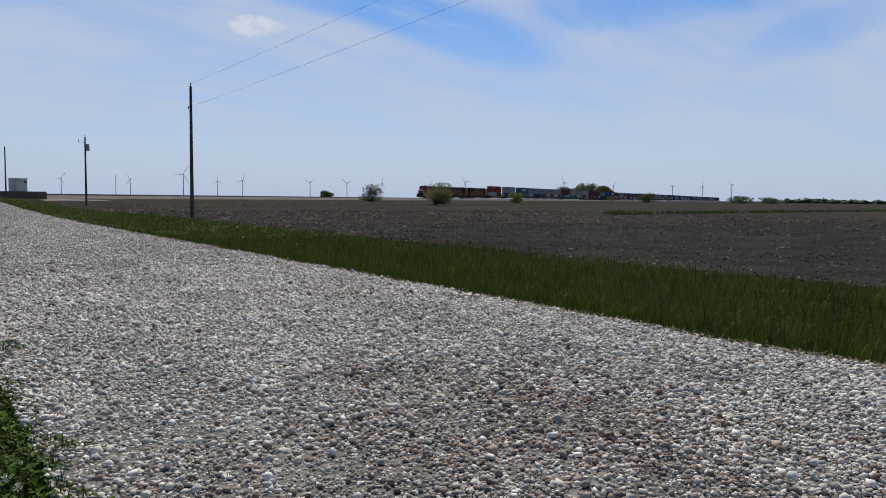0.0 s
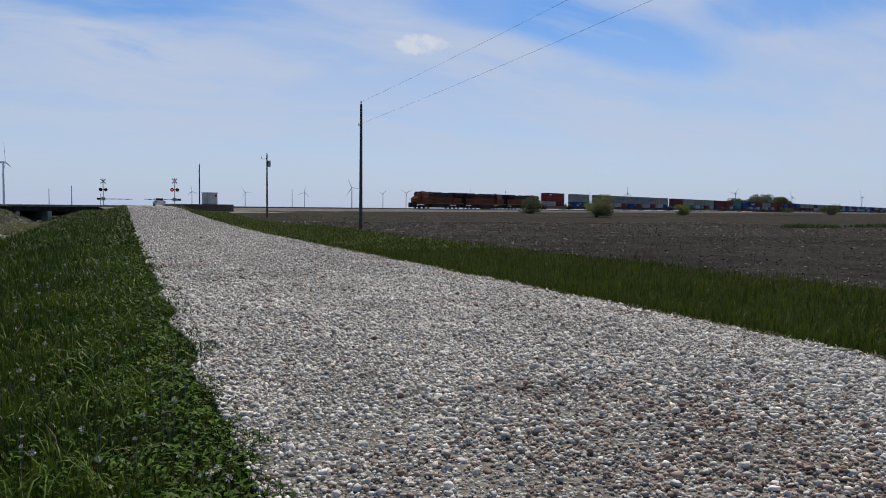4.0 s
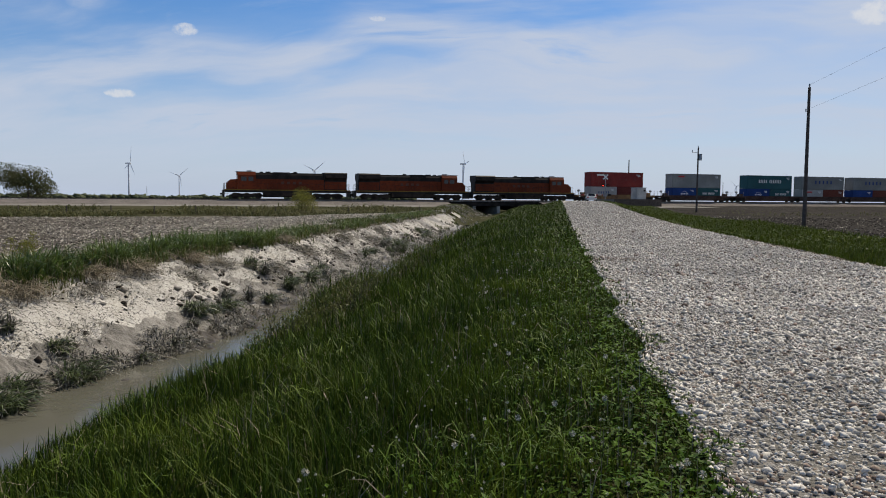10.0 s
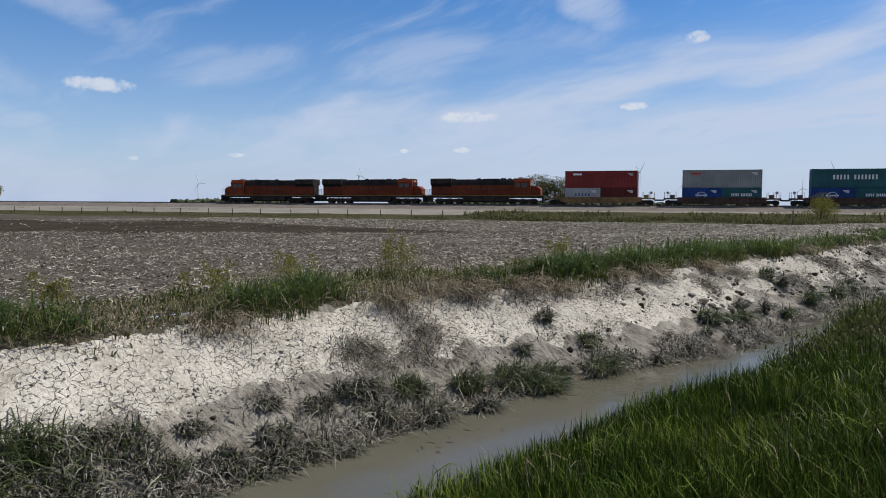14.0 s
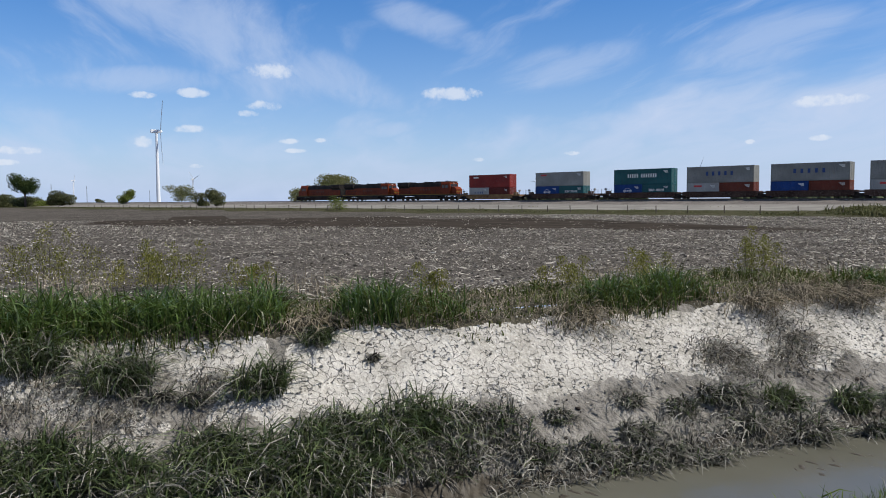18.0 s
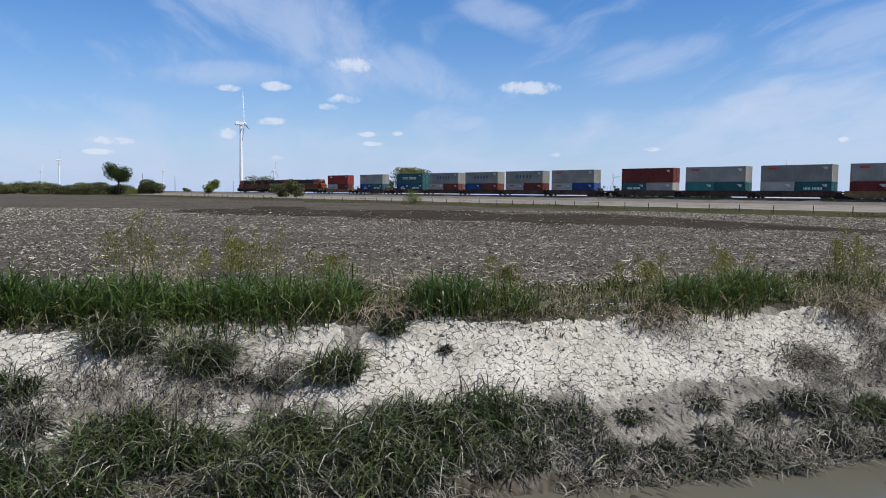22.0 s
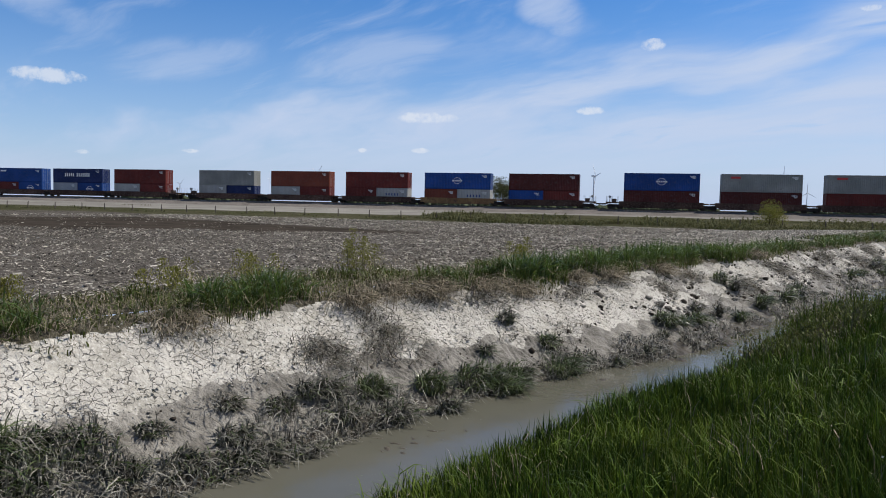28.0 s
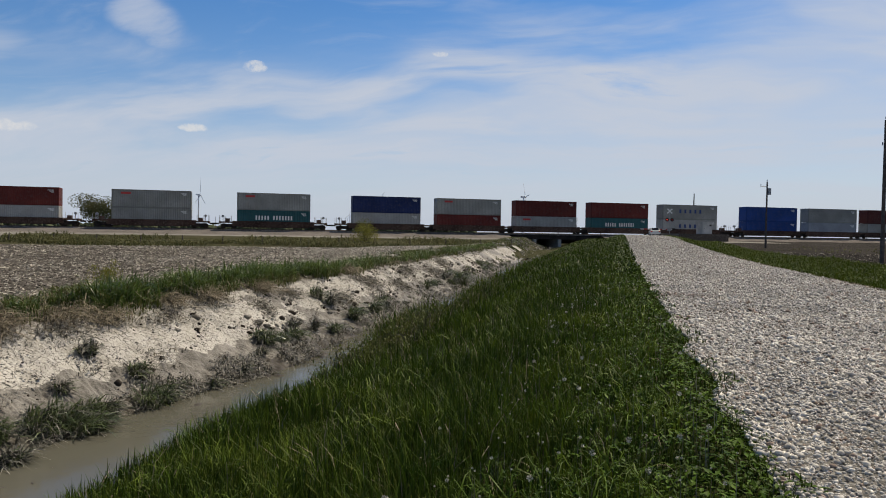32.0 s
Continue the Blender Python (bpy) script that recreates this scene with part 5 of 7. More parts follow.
def scatter_near_grass():
    """The bank between road and ditch, and the verge across the road."""
    out = []
    x, y, d = ground_points(190000, -6.6, 1.1, -3.0, 70.0, 7.0, floor=0.012)
    xr, xd = x - drift(y), x - ditch_drift(y)
    edge = 0.62 + 0.12 * waves(y, 0 * y, 0.8, 1) + 0.08 * waves(y, 0 * y, 2.3, 4) + 0.12 * waves(y, x, 0.25, 2)
    keep = (xr < edge) & (xd > -5.88) & (d > 0.55)
    x, y, d, xr, xd = x[keep], y[keep], d[keep], xr[keep], xd[keep]
    tall = 0.12 + 0.26 * step(-xr, -0.5, 2.0) + 0.10 * step(-xd, 3.6, 5.6)
    h = tall * RNG.uniform(0.45, 1.3, len(x)) * (0.35 + 0.65 * patchy(x, y, 1.3, 2) + 0.5 * patchy(x, y, 0.33, 6))
    h = h * (1 + 0.7 * step(y, 12, 16) * step(-xd, 4.4, 5.3)) * (1 - 0.45 * step(-xd, 4.6, 5.7) * (1 - step(y, 11, 14)))
    w = RNG.uniform(0.0035, 0.0085, len(x)) * (1 + 0.12 * d)
    v, t = blades(np.stack([x, y, land_z(x, y) - 0.02], 1), h, w, 0.34)
    kind_of = patchy(x, y, 0.8, 13) + RNG.normal(0, 0.16, len(x))
    dead = (RNG.uniform(0, 1, len(x)) < 0.02 + 0.10 * step(patchy(x, y, 0.55, 21), 0.68, 0.85))
    soup("bank_grass", v, t, [M["grass"], M["fresh"], M["straw"]], "tall dark green meadow grass on the ditch bank", "grass", index=np.repeat(np.where(dead, 2, np.where(kind_of + 0.22 * step(-xd, 4.0, 5.2) > 0.72, 1, 0)), 3))

    x, y, d = ground_points(88000, 7.2, 19.5, 2.0, 120.0, 13.0, floor=0.03)
    xr = x - drift(y)
    edge = 7.45 + 0.16 * waves(y, 0 * y, 1.1, 6) + 0.10 * waves(y, x, 0.3, 1)
    keep = (xr > edge) & (xr < 17.6 + 0.9 * waves(y, x, 4.0))
    x, y, d, xr = x[keep], y[keep], d[keep], xr[keep]
    h = (0.08 + 0.34 * step(xr, 7.8, 9.4) * (1 - 0.4 * step(xr, 13, 17))) * RNG.uniform(0.4, 1.2, len(x)) * (0.45 + 0.5 * patchy(x, y, 1.6, 5) + 0.5 * patchy(x, y, 0.5, 2))
    w = RNG.uniform(0.006, 0.014, len(x)) * (1 + 0.05 * d)
    v, t = blades(np.stack([x, y, land_z(x, y) - 0.02], 1), h * 1.1, w * 0.9, 0.4)
    soup("verge_grass", v, t, M["lush"], "long green grass on the field side of the road", "grass")

    # long arching clumps within it
    x, y, d = ground_points(26000, -6.2, 0.4, -3.0, 40.0, 7.0)
    xr, xd = x - drift(y), x - ditch_drift(y)
    keep = (xd > -6.05) & (d > 2.6) & (patchy(x, y, 0.62, 9) > 0.63) & (xr < 0.0)
    x, y, d = x[keep], y[keep], d[keep]
    v, t = arching(np.stack([x, y, land_z(x, y) - 0.02], 1), RNG.uniform(0.28, 0.6, len(x)), RNG.uniform(0.004, 0.008, len(x)) * (1 + 0.1 * d), 0.55)
    soup("bank_long_grass", v, t, M["fresh"], "arching clumps of long grass on the ditch bank", "grass")
    # the same verges farther along the road, where blades run together
    for lo, hi in ((-8.5, 0.75), (7.7, 17.0)):
        n = 20000
        y = 32 + 112 * RNG.uniform(0, 1, n) ** 1.15
        x = RNG.uniform(lo, hi, n) + drift(y)
        keep = (x - ditch_drift(y) > -6.0) & (x - drift(y) < np.where(lo < 0, 0.5 + 0.15 * waves(y, x, 0.8, 1), 99))
        x, y = x[keep], y[keep]
        v, t = arching(np.stack([x, y, surface_z(x, y) - 0.02], 1), RNG.uniform(0.16, 0.5, len(x)) * (0.6 + 0.6 * patchy(x, y, 3.0, 4)), RNG.uniform(0.03, 0.09, len(x)), 0.6)
        soup("roadside_grass", v, t, M["grass"] if lo < 0 else M["lush"], "green grass on the slopes of the road bank", "grass")
    # growth on the ditch's slopes towards the bridge
    n = 30000
    y = 44 + 98 * RNG.uniform(0, 1, n)
    xd = RNG.uniform(-13.5, -5.9, n)
    shelf = (xd < -7.2) & (xd > -9.7) & (y < 92 + 9 * waves(xd, y, 3.0, 4))
    keep = ((xd < -7.2) | (xd > -6.2)) & (~shelf | (patchy(y, xd * 2, 1.7, 3) > 0.72))
    y, xd = y[keep], xd[keep]
    x = xd + ditch_drift(y)
    v, t = arching(np.stack([x, y, surface_z(x, y) - 0.02], 1), RNG.uniform(0.14, 0.5, len(x)) * (0.5 + 0.8 * patchy(y, xd, 2.6, 9)), RNG.uniform(0.03, 0.08, len(x)), 0.7)
    green = np.repeat(patchy(y, xd, 4.0, 3) + RNG.normal(0, 0.2, len(y)) > 0.5, 5)
    soup("ditch_slope_grass", v, t, [M["edge"], M["muddy"]], "rough green and dead grass on the slopes of the ditch", "grass", index=np.where(green, 0, 1))
    # tall thin weeds on the near waterside, where the ditch bends away
    n = 4200
    y = np.concatenate([RNG.normal(16.5, 1.6, n // 2), RNG.uniform(13, 34, n - n // 2)])
    xd = RNG.normal(-5.35, 0.3, n)
    keep = xd > -6.0
    y, xd = y[keep], xd[keep]
    x = xd + ditch_drift(y)
    g = land_z(x, y)
    h = RNG.uniform(0.3, 0.85, len(x)) * (0.5 + 0.6 * patchy(y, xd, 1.4, 3))
    v1, t1 = blades(np.stack([x, y, g], 1), h, RNG.uniform(0.008, 0.016, len(x)), 0.25)
    k = 20000
    i = RNG.integers(0, len(x), k)
    v2, t2 = blades(np.stack([x[i] + RNG.normal(0, 0.06, k), y[i] + RNG.normal(0, 0.06, k), g[i] + h[i] * RNG.uniform(0.2, 1.0, k)], 1), RNG.uniform(0.03, 0.09, k), RNG.uniform(0.015, 0.035, k), 0.8)
    v, t = joined([(v1, t1), (v2, t2)])
    soup("waterside_weeds", v, t, [M["root"], M["edge"]], "tall thin weeds leaning over the water", "weeds", index=[0] * len(t1) + [1] * len(t2))
    # trampled dry fringe where the verge meets the gravel
    y = 3 + 60 * RNG.uniform(0, 1, 3600) ** 1.6
    x = 7.42 + 0.16 * waves(y, 0 * y, 1.1, 6) + np.abs(RNG.normal(0, 0.16, len(y))) + drift(y)
    v, t = arching(np.stack([x, y, land_z(x, y)], 1), RNG.uniform(0.05, 0.16, len(x)), RNG.uniform(0.006, 0.012, len(x)) * (1 + 0.04 * y), 1.1)
    soup("dry_fringe", v, t, M["straw"], "dry trampled grass along the gravel's edge", "grass")
    # broad-leaved weeds along the road's edge
    x, y, d = ground_points(62000, -2.4, 1.1, -1.0, 34.0, 6.5)
    xr = x - drift(y)
    edge = 0.62 + 0.14 * waves(y, 0 * y, 0.8, 1) + 0.14 * waves(y, x, 0.25, 2) + 0.12 * waves(y, 0 * y, 0.4, 8)
    keep = (xr < edge) & (xr > edge - 2.6 * RNG.uniform(0, 1, len(x)) ** 1.4) & (d > 0.6)
    x, y, d = x[keep], y[keep], d[keep]
    n = len(x)
    h = RNG.uniform(0.01, 1.0, n) ** 0.7 * (0.045 + 0.13 * step(edge[keep] - xr[keep], 0.05, 0.6)) * (0.5 + 0.8 * patchy(x, y, 0.3, 7))
    s = RNG.uniform(0.012, 0.032, n) * (1 + 0.05 * d)
    a = RNG.uniform(0, 2 * math.pi, n)
    til = RNG.normal(0.15, 0.4, n)
    o = np.stack([np.cos(a) * np.cos(til), np.sin(a) * np.cos(til), np.sin(til)], 1)
    r = np.stack([-np.sin(a), np.cos(a), np.zeros(n)], 1)
    b = np.stack([x, y, land_z(x, y) + h], 1)
    v = np.stack([b, b + o * (s * 0.8)[:, None] + r * (s * 0.42)[:, None], b + o * (s * 1.9)[:, None] - [0, 0, 0.01], b + o * (s * 0.8)[:, None] - r * (s * 0.42)[:, None]], 1).reshape(-1, 3)
    i = (np.arange(n) * 4)[:, None]
    t = np.stack([i + [0, 1, 2], i + [0, 2, 3]], 1).reshape(-1, 3)
    soup("roadside_weeds", v, t, M["weed"], "low broad-leaved weeds creeping over the gravel edge", "weeds")

    # seed heads of dandelions, with their stalks
    x, y, d = ground_points(330, -1.7, 0.40, 1.9, 34.0, 8.0)
    g = land_z(x, y)
    h = RNG.uniform(0.22, 0.40, len(x))
    size = RNG.choice([0.007, 0.011, 0.020], len(x), p=[0.62, 0.25, 0.13]) * (1 + 0.015 * d)
    rays = 46
    ways = RNG.normal(0, 1, (len(x) * rays, 3))
    ways /= np.linalg.norm(ways, axis=1)[:, None]
    c, s = np.repeat(np.stack([x, y, g + h], 1), rays, 0), np.repeat(size, rays)[:, None]
    across = np.cross(ways, RNG.normal(0, 1, ways.shape))
    across /= np.linalg.norm(across, axis=1)[:, None]
    v1 = np.stack([c + ways * s * 0.15, c + ways * s + across * s * 0.13, c + ways * s - across * s * 0.13], 1).reshape(-1, 3)
    t1 = np.arange(len(v1)).reshape(-1, 3)
    v2, t2 = blades(np.stack([x, y, g], 1), h, np.full(len(x), 0.006), 0.02)
    v, t = joined([(v1, t1), (v2, t2)])
    soup("dandelion_clocks", v, t, [M["fluff"], M["straw"]], "white dandelion seed heads on thin stalks", "flowers", index=[0] * len(t1) + [1] * len(t2))
    # bent dead stalks among the grass
    x, y, d = ground_points(260, -6.0, 0.2, 2.2, 30.0, 7.0)
    v, t = arching(np.stack([x, y, land_z(x, y)], 1), RNG.uniform(0.25, 0.5, len(x)), RNG.uniform(0.003, 0.007, len(x)) * (1 + 0.08 * d), 0.6)
    soup("dry_stalks", v, t, M["straw"], "dry straw-coloured stalks standing in the grass", "grass")


def scatter_far_bank():
    """Grass on the field's edge above the ditch, and muddy growth on the silt below."""
    n = 92000
    y = np.concatenate([RNG.uniform(-14, 26, int(n * 0.8)), RNG.uniform(26, 75, n - int(n * 0.8))])
    off = RNG.uniform(0, 1, n)
    top = -9.65 + 0.35 * waves(y, 0 * y, 1.9, 3.0) + 0.25 * waves(y, 0 * y, 0.7, 5.0)
    xd = top - 0.12 - off * 2.9
    x = xd + ditch_drift(y)
    # green clumps along the lip, dry thatch between them: from, to, how green
    clump = 0.30 * step(patchy(y, xd * 0.6, 1.25, 8), 0.5, 0.8)
    for y0, y1, much in ((-16, 0.7, 1.0), (1.3, 2.3, 1.0), (2.4, 3.0, 0.8), (4.3, 4.8, 0.5), (4.9, 7.1, 0.85), (10.0, 10.8, 0.8), (11.7, 13.8, 1.0), (14.6, 17.4, 0.9), (17.8, 21.2, 1.0), (21.8, 24.5, 0.9), (26.0, 33.0, 0.85), (35.0, 44.0, 0.8), (47.0, 75.0, 0.8)):
        rag = 0.18 * waves(xd, y, 0.3, y0)
        clump = np.maximum(clump, much * step(y + rag, y0 - 0.1, y0 + 0.2) * (1 - step(y + rag, y1 - 0.2, y1 + 0.1)) * (1 - step(off, 0.33, 0.62 if y0 > 0 else 0.8)) * (0.72 + 0.28 * patchy(y, xd, 0.45, 2)))
    clump = clump * step(-xd, 9.45, 9.85)
    d = np.hypot(x, y)
    green = RNG.uniform(0, 1, n) < 0.20 + 0.80 * clump
    dry = ~green & (RNG.uniform(0, 1, n) < 0.38)
    h = (0.14 + 0.50 * clump) * RNG.uniform(0.45, 1.25, n) * (0.7 + 0.5 * patchy(y, x, 0.4, 3))
    w = RNG.uniform(0.008, 0.017, n) * (1 + 0.02 * d)
    p = np.stack([x, y, land_z(x, y) - 0.02], 1)
    v, t = arching(p[green], h[green] * (1.1 + 0.28 * clump[green]), w[green] * 1.1, 0.55)
    soup("field_edge_grass", v, t, [M["clump"], M["edge"]], "lush green grass clumps along the edge of the field", "grass", index=np.where(np.repeat(clump[green] + RNG.normal(0, 0.2, int(green.sum())) > 0.6, 5), 0, 1))
    v, t = blades(p[dry], h[dry] * 1.0, w[dry] * 0.55, 1.2, droop=0.5)
    soup("field_edge_straw", v, t, M["straw"], "matted dry grass at the edge of the field", "grass")
    # muddy matted growth on the lower bank
    n = 30000
    y = np.concatenate([RNG.uniform(-8, 16, int(n * 0.55)), RNG.uniform(16, 66, n - int(n * 0.55))])
    xd = -7.0 - bay(y) - (1.35 - 0.7 * bay(y)) * RNG.uniform(0, 1, n) ** 1.2
    keep = (patchy(y, xd, 0.55, 4) * 0.6 + patchy(y, xd, 1.7, 1) * 0.4 > 0.39 + 0.20 * step(-xd, 7.7, 8.4) + 0.10 * step(y, 8, 18))
    y, xd = y[keep], xd[keep]
    x = xd + ditch_drift(y)
    p = np.stack([x, y, land_z(x, y) - 0.01], 1)
    v, t = arching(p, RNG.uniform(0.08, 0.30, len(x)), RNG.uniform(0.007, 0.015, len(x)) * (1 + 0.03 * np.abs(y)), 1.0)
    soup("silted_grass", v, t, M["muddy"], "grass matted down and coated with grey silt", "grass")
    # mats of roots and dead grass slumped from the lip, coated with silt
    mats = [(-8.82, 6.28, 0.30, 0.5), (-9.2, 7.7, 0.32, 0.55), (-9.02, 6.35, 0.2, 0.5), (-8.72, 7.3, 0.22, 0.4), (-8.91, 7.72, 0.22, 0.4), (-9.6, 11.66, 0.2, 0.5), (-9.36, 10.6, 0.22, 0.6), (-9.7, 9.6, 0.25, 0.6), (-9.59, 15.3, 0.22, 0.8), (-8.78, 6.43, 0.3, 0.4),
            (-8.9, -2.3, 0.35, 0.8), (-9.2, -1.6, 0.3, 0.6), (-8.7, -1.3, 0.25, 0.5), (-8.6, -3.3, 0.4, 0.8), (-9.2, -0.3, 0.16, 0.4), (-8.5, -0.3, 0.15, 0.3), (-9.4, 13.2, 0.2, 0.6), (-9.1, 17.0, 0.3, 0.6), (-9.3, 19.5, 0.25, 0.9), (-8.7, 22.0, 0.3, 1.0), (-9.2, 25.5, 0.3, 1.2),
            (-8.6, 29.0, 0.3, 1.3), (-9.3, 33.0, 0.3, 1.6), (-8.7, 37.0, 0.4, 1.6), (-9.2, 42.0, 0.3, 2.0)]
    y, xd = [], []
    for mx, my, ax, ay in mats:
        m = int(1900 * ax * ay + 120)
        y.append(my + RNG.normal(0, ay * 0.5, m))
        xd.append(mx + RNG.normal(0, ax * 0.6, m) + 0.25 * (y[-1] - my) * RNG.choice([-1, 1]) * 0.5)
    more = 20000          # thin litter over the foot of the bank
    yy, xx = RNG.uniform(-7, 60, more), -8.55 + 0.55 * RNG.normal(0, 1, more)
    ok = (patchy(yy, xx * 1.3, 0.9, 7) * 0.5 + patchy(yy * 0.8 + xx, xx, 0.4, 3) * 0.5 > 0.60) & (xx < -7.7) & (xx > -9.5)
    y, xd = np.concatenate(y + [yy[ok]]), np.concatenate(xd + [xx[ok]])
    x = xd + ditch_drift(y)
    v, t = arching(np.stack([x, y, land_z(x, y) - 0.01], 1), RNG.uniform(0.06, 0.24, len(x)), RNG.uniform(0.005, 0.011, len(x)) * (1 + 0.03 * np.abs(y)), 1.35, flow=0.2, spread=0.8)
    soup("slumped_roots", v, t, [M["root"], M["muddy"]], "grey-brown mats of dead grass and roots slumped down the bank", "grass", index=np.repeat(RNG.uniform(0, 1, len(x)) < 0.6, 5))
    # lifted flakes and clods of the dried crust
    n = 9000
    y = np.concatenate([RNG.uniform(-4, 12, n // 2), RNG.uniform(12, 46, n - n // 2)])
    xd = -9.85 + 1.45 * RNG.uniform(0, 1, n)
    keep = patchy(y, xd, 0.7, 3) + 0.5 * patchy(y, xd, 0.25, 9) > 0.5 + 0.25 * (1 - step(y, 1.5, 5))
    y, xd = y[keep], xd[keep]
    x = xd + ditch_drift(y)
    size = np.clip(RNG.lognormal(math.log(0.013), 0.42, len(x)), 0.006, 0.036) * (1 + 0.03 * np.abs(y))
    v, t = pebbles(np.stack([x, y, land_z(x, y) + 0.006 + 0.1 * size], 1), size, 0.42, 0.22, cheap=1)
    soup("mud_flakes", v, t, [M["mud"], M["silt"]], "lifted flakes and clods of dried mud", "mud", index=np.repeat(RNG.uniform(0, 1, len(x)) < 0.12, 8))
    # slumped blocks of earth on the slope farther along
    n = 2400
    y = CLODS[0] + (CLODS[1] - CLODS[0]) * RNG.uniform(0, 1, n) ** 1.2
    xd = RNG.uniform(-9.8, -7.5, n)
    keep = (patchy(y, xd * 1.5, 1.3, 6) > 0.5) & ((y > 12) | (xd > -8.5))
    y, xd = y[keep], xd[keep]
    x = xd + ditch_drift(y)
    size = np.clip(RNG.lognormal(math.log(0.05), 0.5, len(x)), 0.015, 0.15) * (0.35 + 0.65 * step(y, 8, 18))
    v, t = pebbles(np.stack([x, y, land_z(x, y)], 1), size, 0.75, 0.22)
    soup("earth_clods", v, t, [M["silt"], M["wet"]], "slumped dark clods of earth on the ditch bank", "earth", index=np.repeat(RNG.uniform(0, 1, len(x)) < 0.4, 20))
    # small stones and clods lying on the pale mud
    n = 2600
    y = RNG.uniform(-10, 40, n)
    xd = RNG.uniform(-9.7, -7.1, n)
    x = xd + ditch_drift(y)
    v, t = pebbles(np.stack([x, y, land_z(x, y)], 1), np.clip(RNG.lognormal(math.log(0.011), 0.45, n), 0.005, 0.035), 0.6, 0.2)
    soup("mud_crumbs", v, t, M["silt"], "crumbs and small stones on the dried mud", "stones")


CLODS = (2.5, 60.0)          # stretch of the bank with slumped blocks of earth
TUFTS = [  # x, y, height, reach, how muddy (0 or 1)
    (-9.0, 0.25, 0.62, 0.32, 0), (-8.05, 1.65, 0.62, 0.55, 0), (-9.6, 0.95, 0.34, 0.2, 0), (-9.3, -1.2, 0.66, 0.4, 0), (-9.6, -2.1, 0.62, 0.4, 0),
    (-9.25, 1.55, 0.16, 0.1, 1), (-8.95, -0.45, 0.3, 0.2, 1), (-9.0, -0.8, 0.28, 0.16, 1), (-7.8, 2.55, 0.5, 0.5, 0), (-7.75, 1.0, 0.66, 0.6, 0),
    (-7.9, 0.2, 0.66, 0.6, 0), (-8.1, -1.7, 0.6, 0.55, 0), (-7.9, -2.9, 0.6, 0.55, 0), (-7.45, 3.5, 0.4, 0.4, 1), (-7.3, 4.35, 0.45, 0.4, 1),
    (-8.15, 5.8, 0.42, 0.3, 1), (-7.4, 6.5, 0.45, 0.35, 1), (-7.9, 6.5, 0.42, 0.28, 0), (-7.35, 8.8, 0.52, 0.32, 0), (-7.4, 10.45, 0.5, 0.34, 0),
    (-7.8, 7.55, 0.42, 0.3, 0), (-8.0, 5.5, 0.36, 0.25, 1), (-7.2, 4.9, 0.4, 0.3, 1), (-7.6, 4.2, 0.42, 0.34, 1), (-8.0, 10.8, 0.35, 0.2, 0),
    (-7.8, 16.4, 0.42, 0.24, 0), (-7.6, 18.4, 0.45, 0.2, 0), (-7.8, 15.6, 0.36, 0.2, 0), (-9.1, 20.8, 0.5, 0.3, 0), (-7.9, 37.3, 1.1, 0.6, 0), (-7.3, 13.0, 0.3, 0.2, 1),
    (-7.6, -0.6, 0.55, 0.5, 0), (-7.5, 0.6, 0.5, 0.5, 0), (-7.55, 1.9, 0.5, 0.45, 0), (-7.6, -2.2, 0.55, 0.5, 0), (-7.5, 2.9, 0.42, 0.4, 1), (-8.3, 0.9, 0.45, 0.4, 0), (-8.2, 2.2, 0.4, 0.3, 0), (-7.3, 3.9, 0.36, 0.35, 0),
    (-7.9, 3.4, 0.3, 0.3, 1), (-8.2, 4.4, 0.34, 0.26, 1), (-7.9, 5.0, 0.34, 0.24, 0), (-7.6, 5.8, 0.36, 0.3, 1), (-7.3, 7.4, 0.4, 0.3, 1), (-7.6, 9.6, 0.36, 0.26, 1), (-7.5, 11.2, 0.3, 0.25, 1), (-7.6, 14.2, 0.3, 0.22, 1),
    (-8.3, -1.9, 0.5, 0.45, 0), (-8.2, -0.3, 0.5, 0.4, 0), (-8.0, -3.5, 0.6, 0.5, 0), (-8.1, -1.2, 0.5, 0.4, 0), (-8.5, -2.8, 0.45, 0.4, 1), (-9.0, -3.1, 0.4, 0.35, 0), (-7.7, 8.5, 0.5, 0.4, 0), (-7.6, 9.1, 0.5, 0.4, 0),
    (-8.4, 9.3, 0.3, 0.2, 1), (-8.9, 10.5, 0.34, 0.3, 1), (-7.5, -4.2, 0.55, 0.5, 0), (-8.6, -3.6, 0.45, 0.4, 1), (-7.25, 11.9, 0.3, 0.2, 1),
]


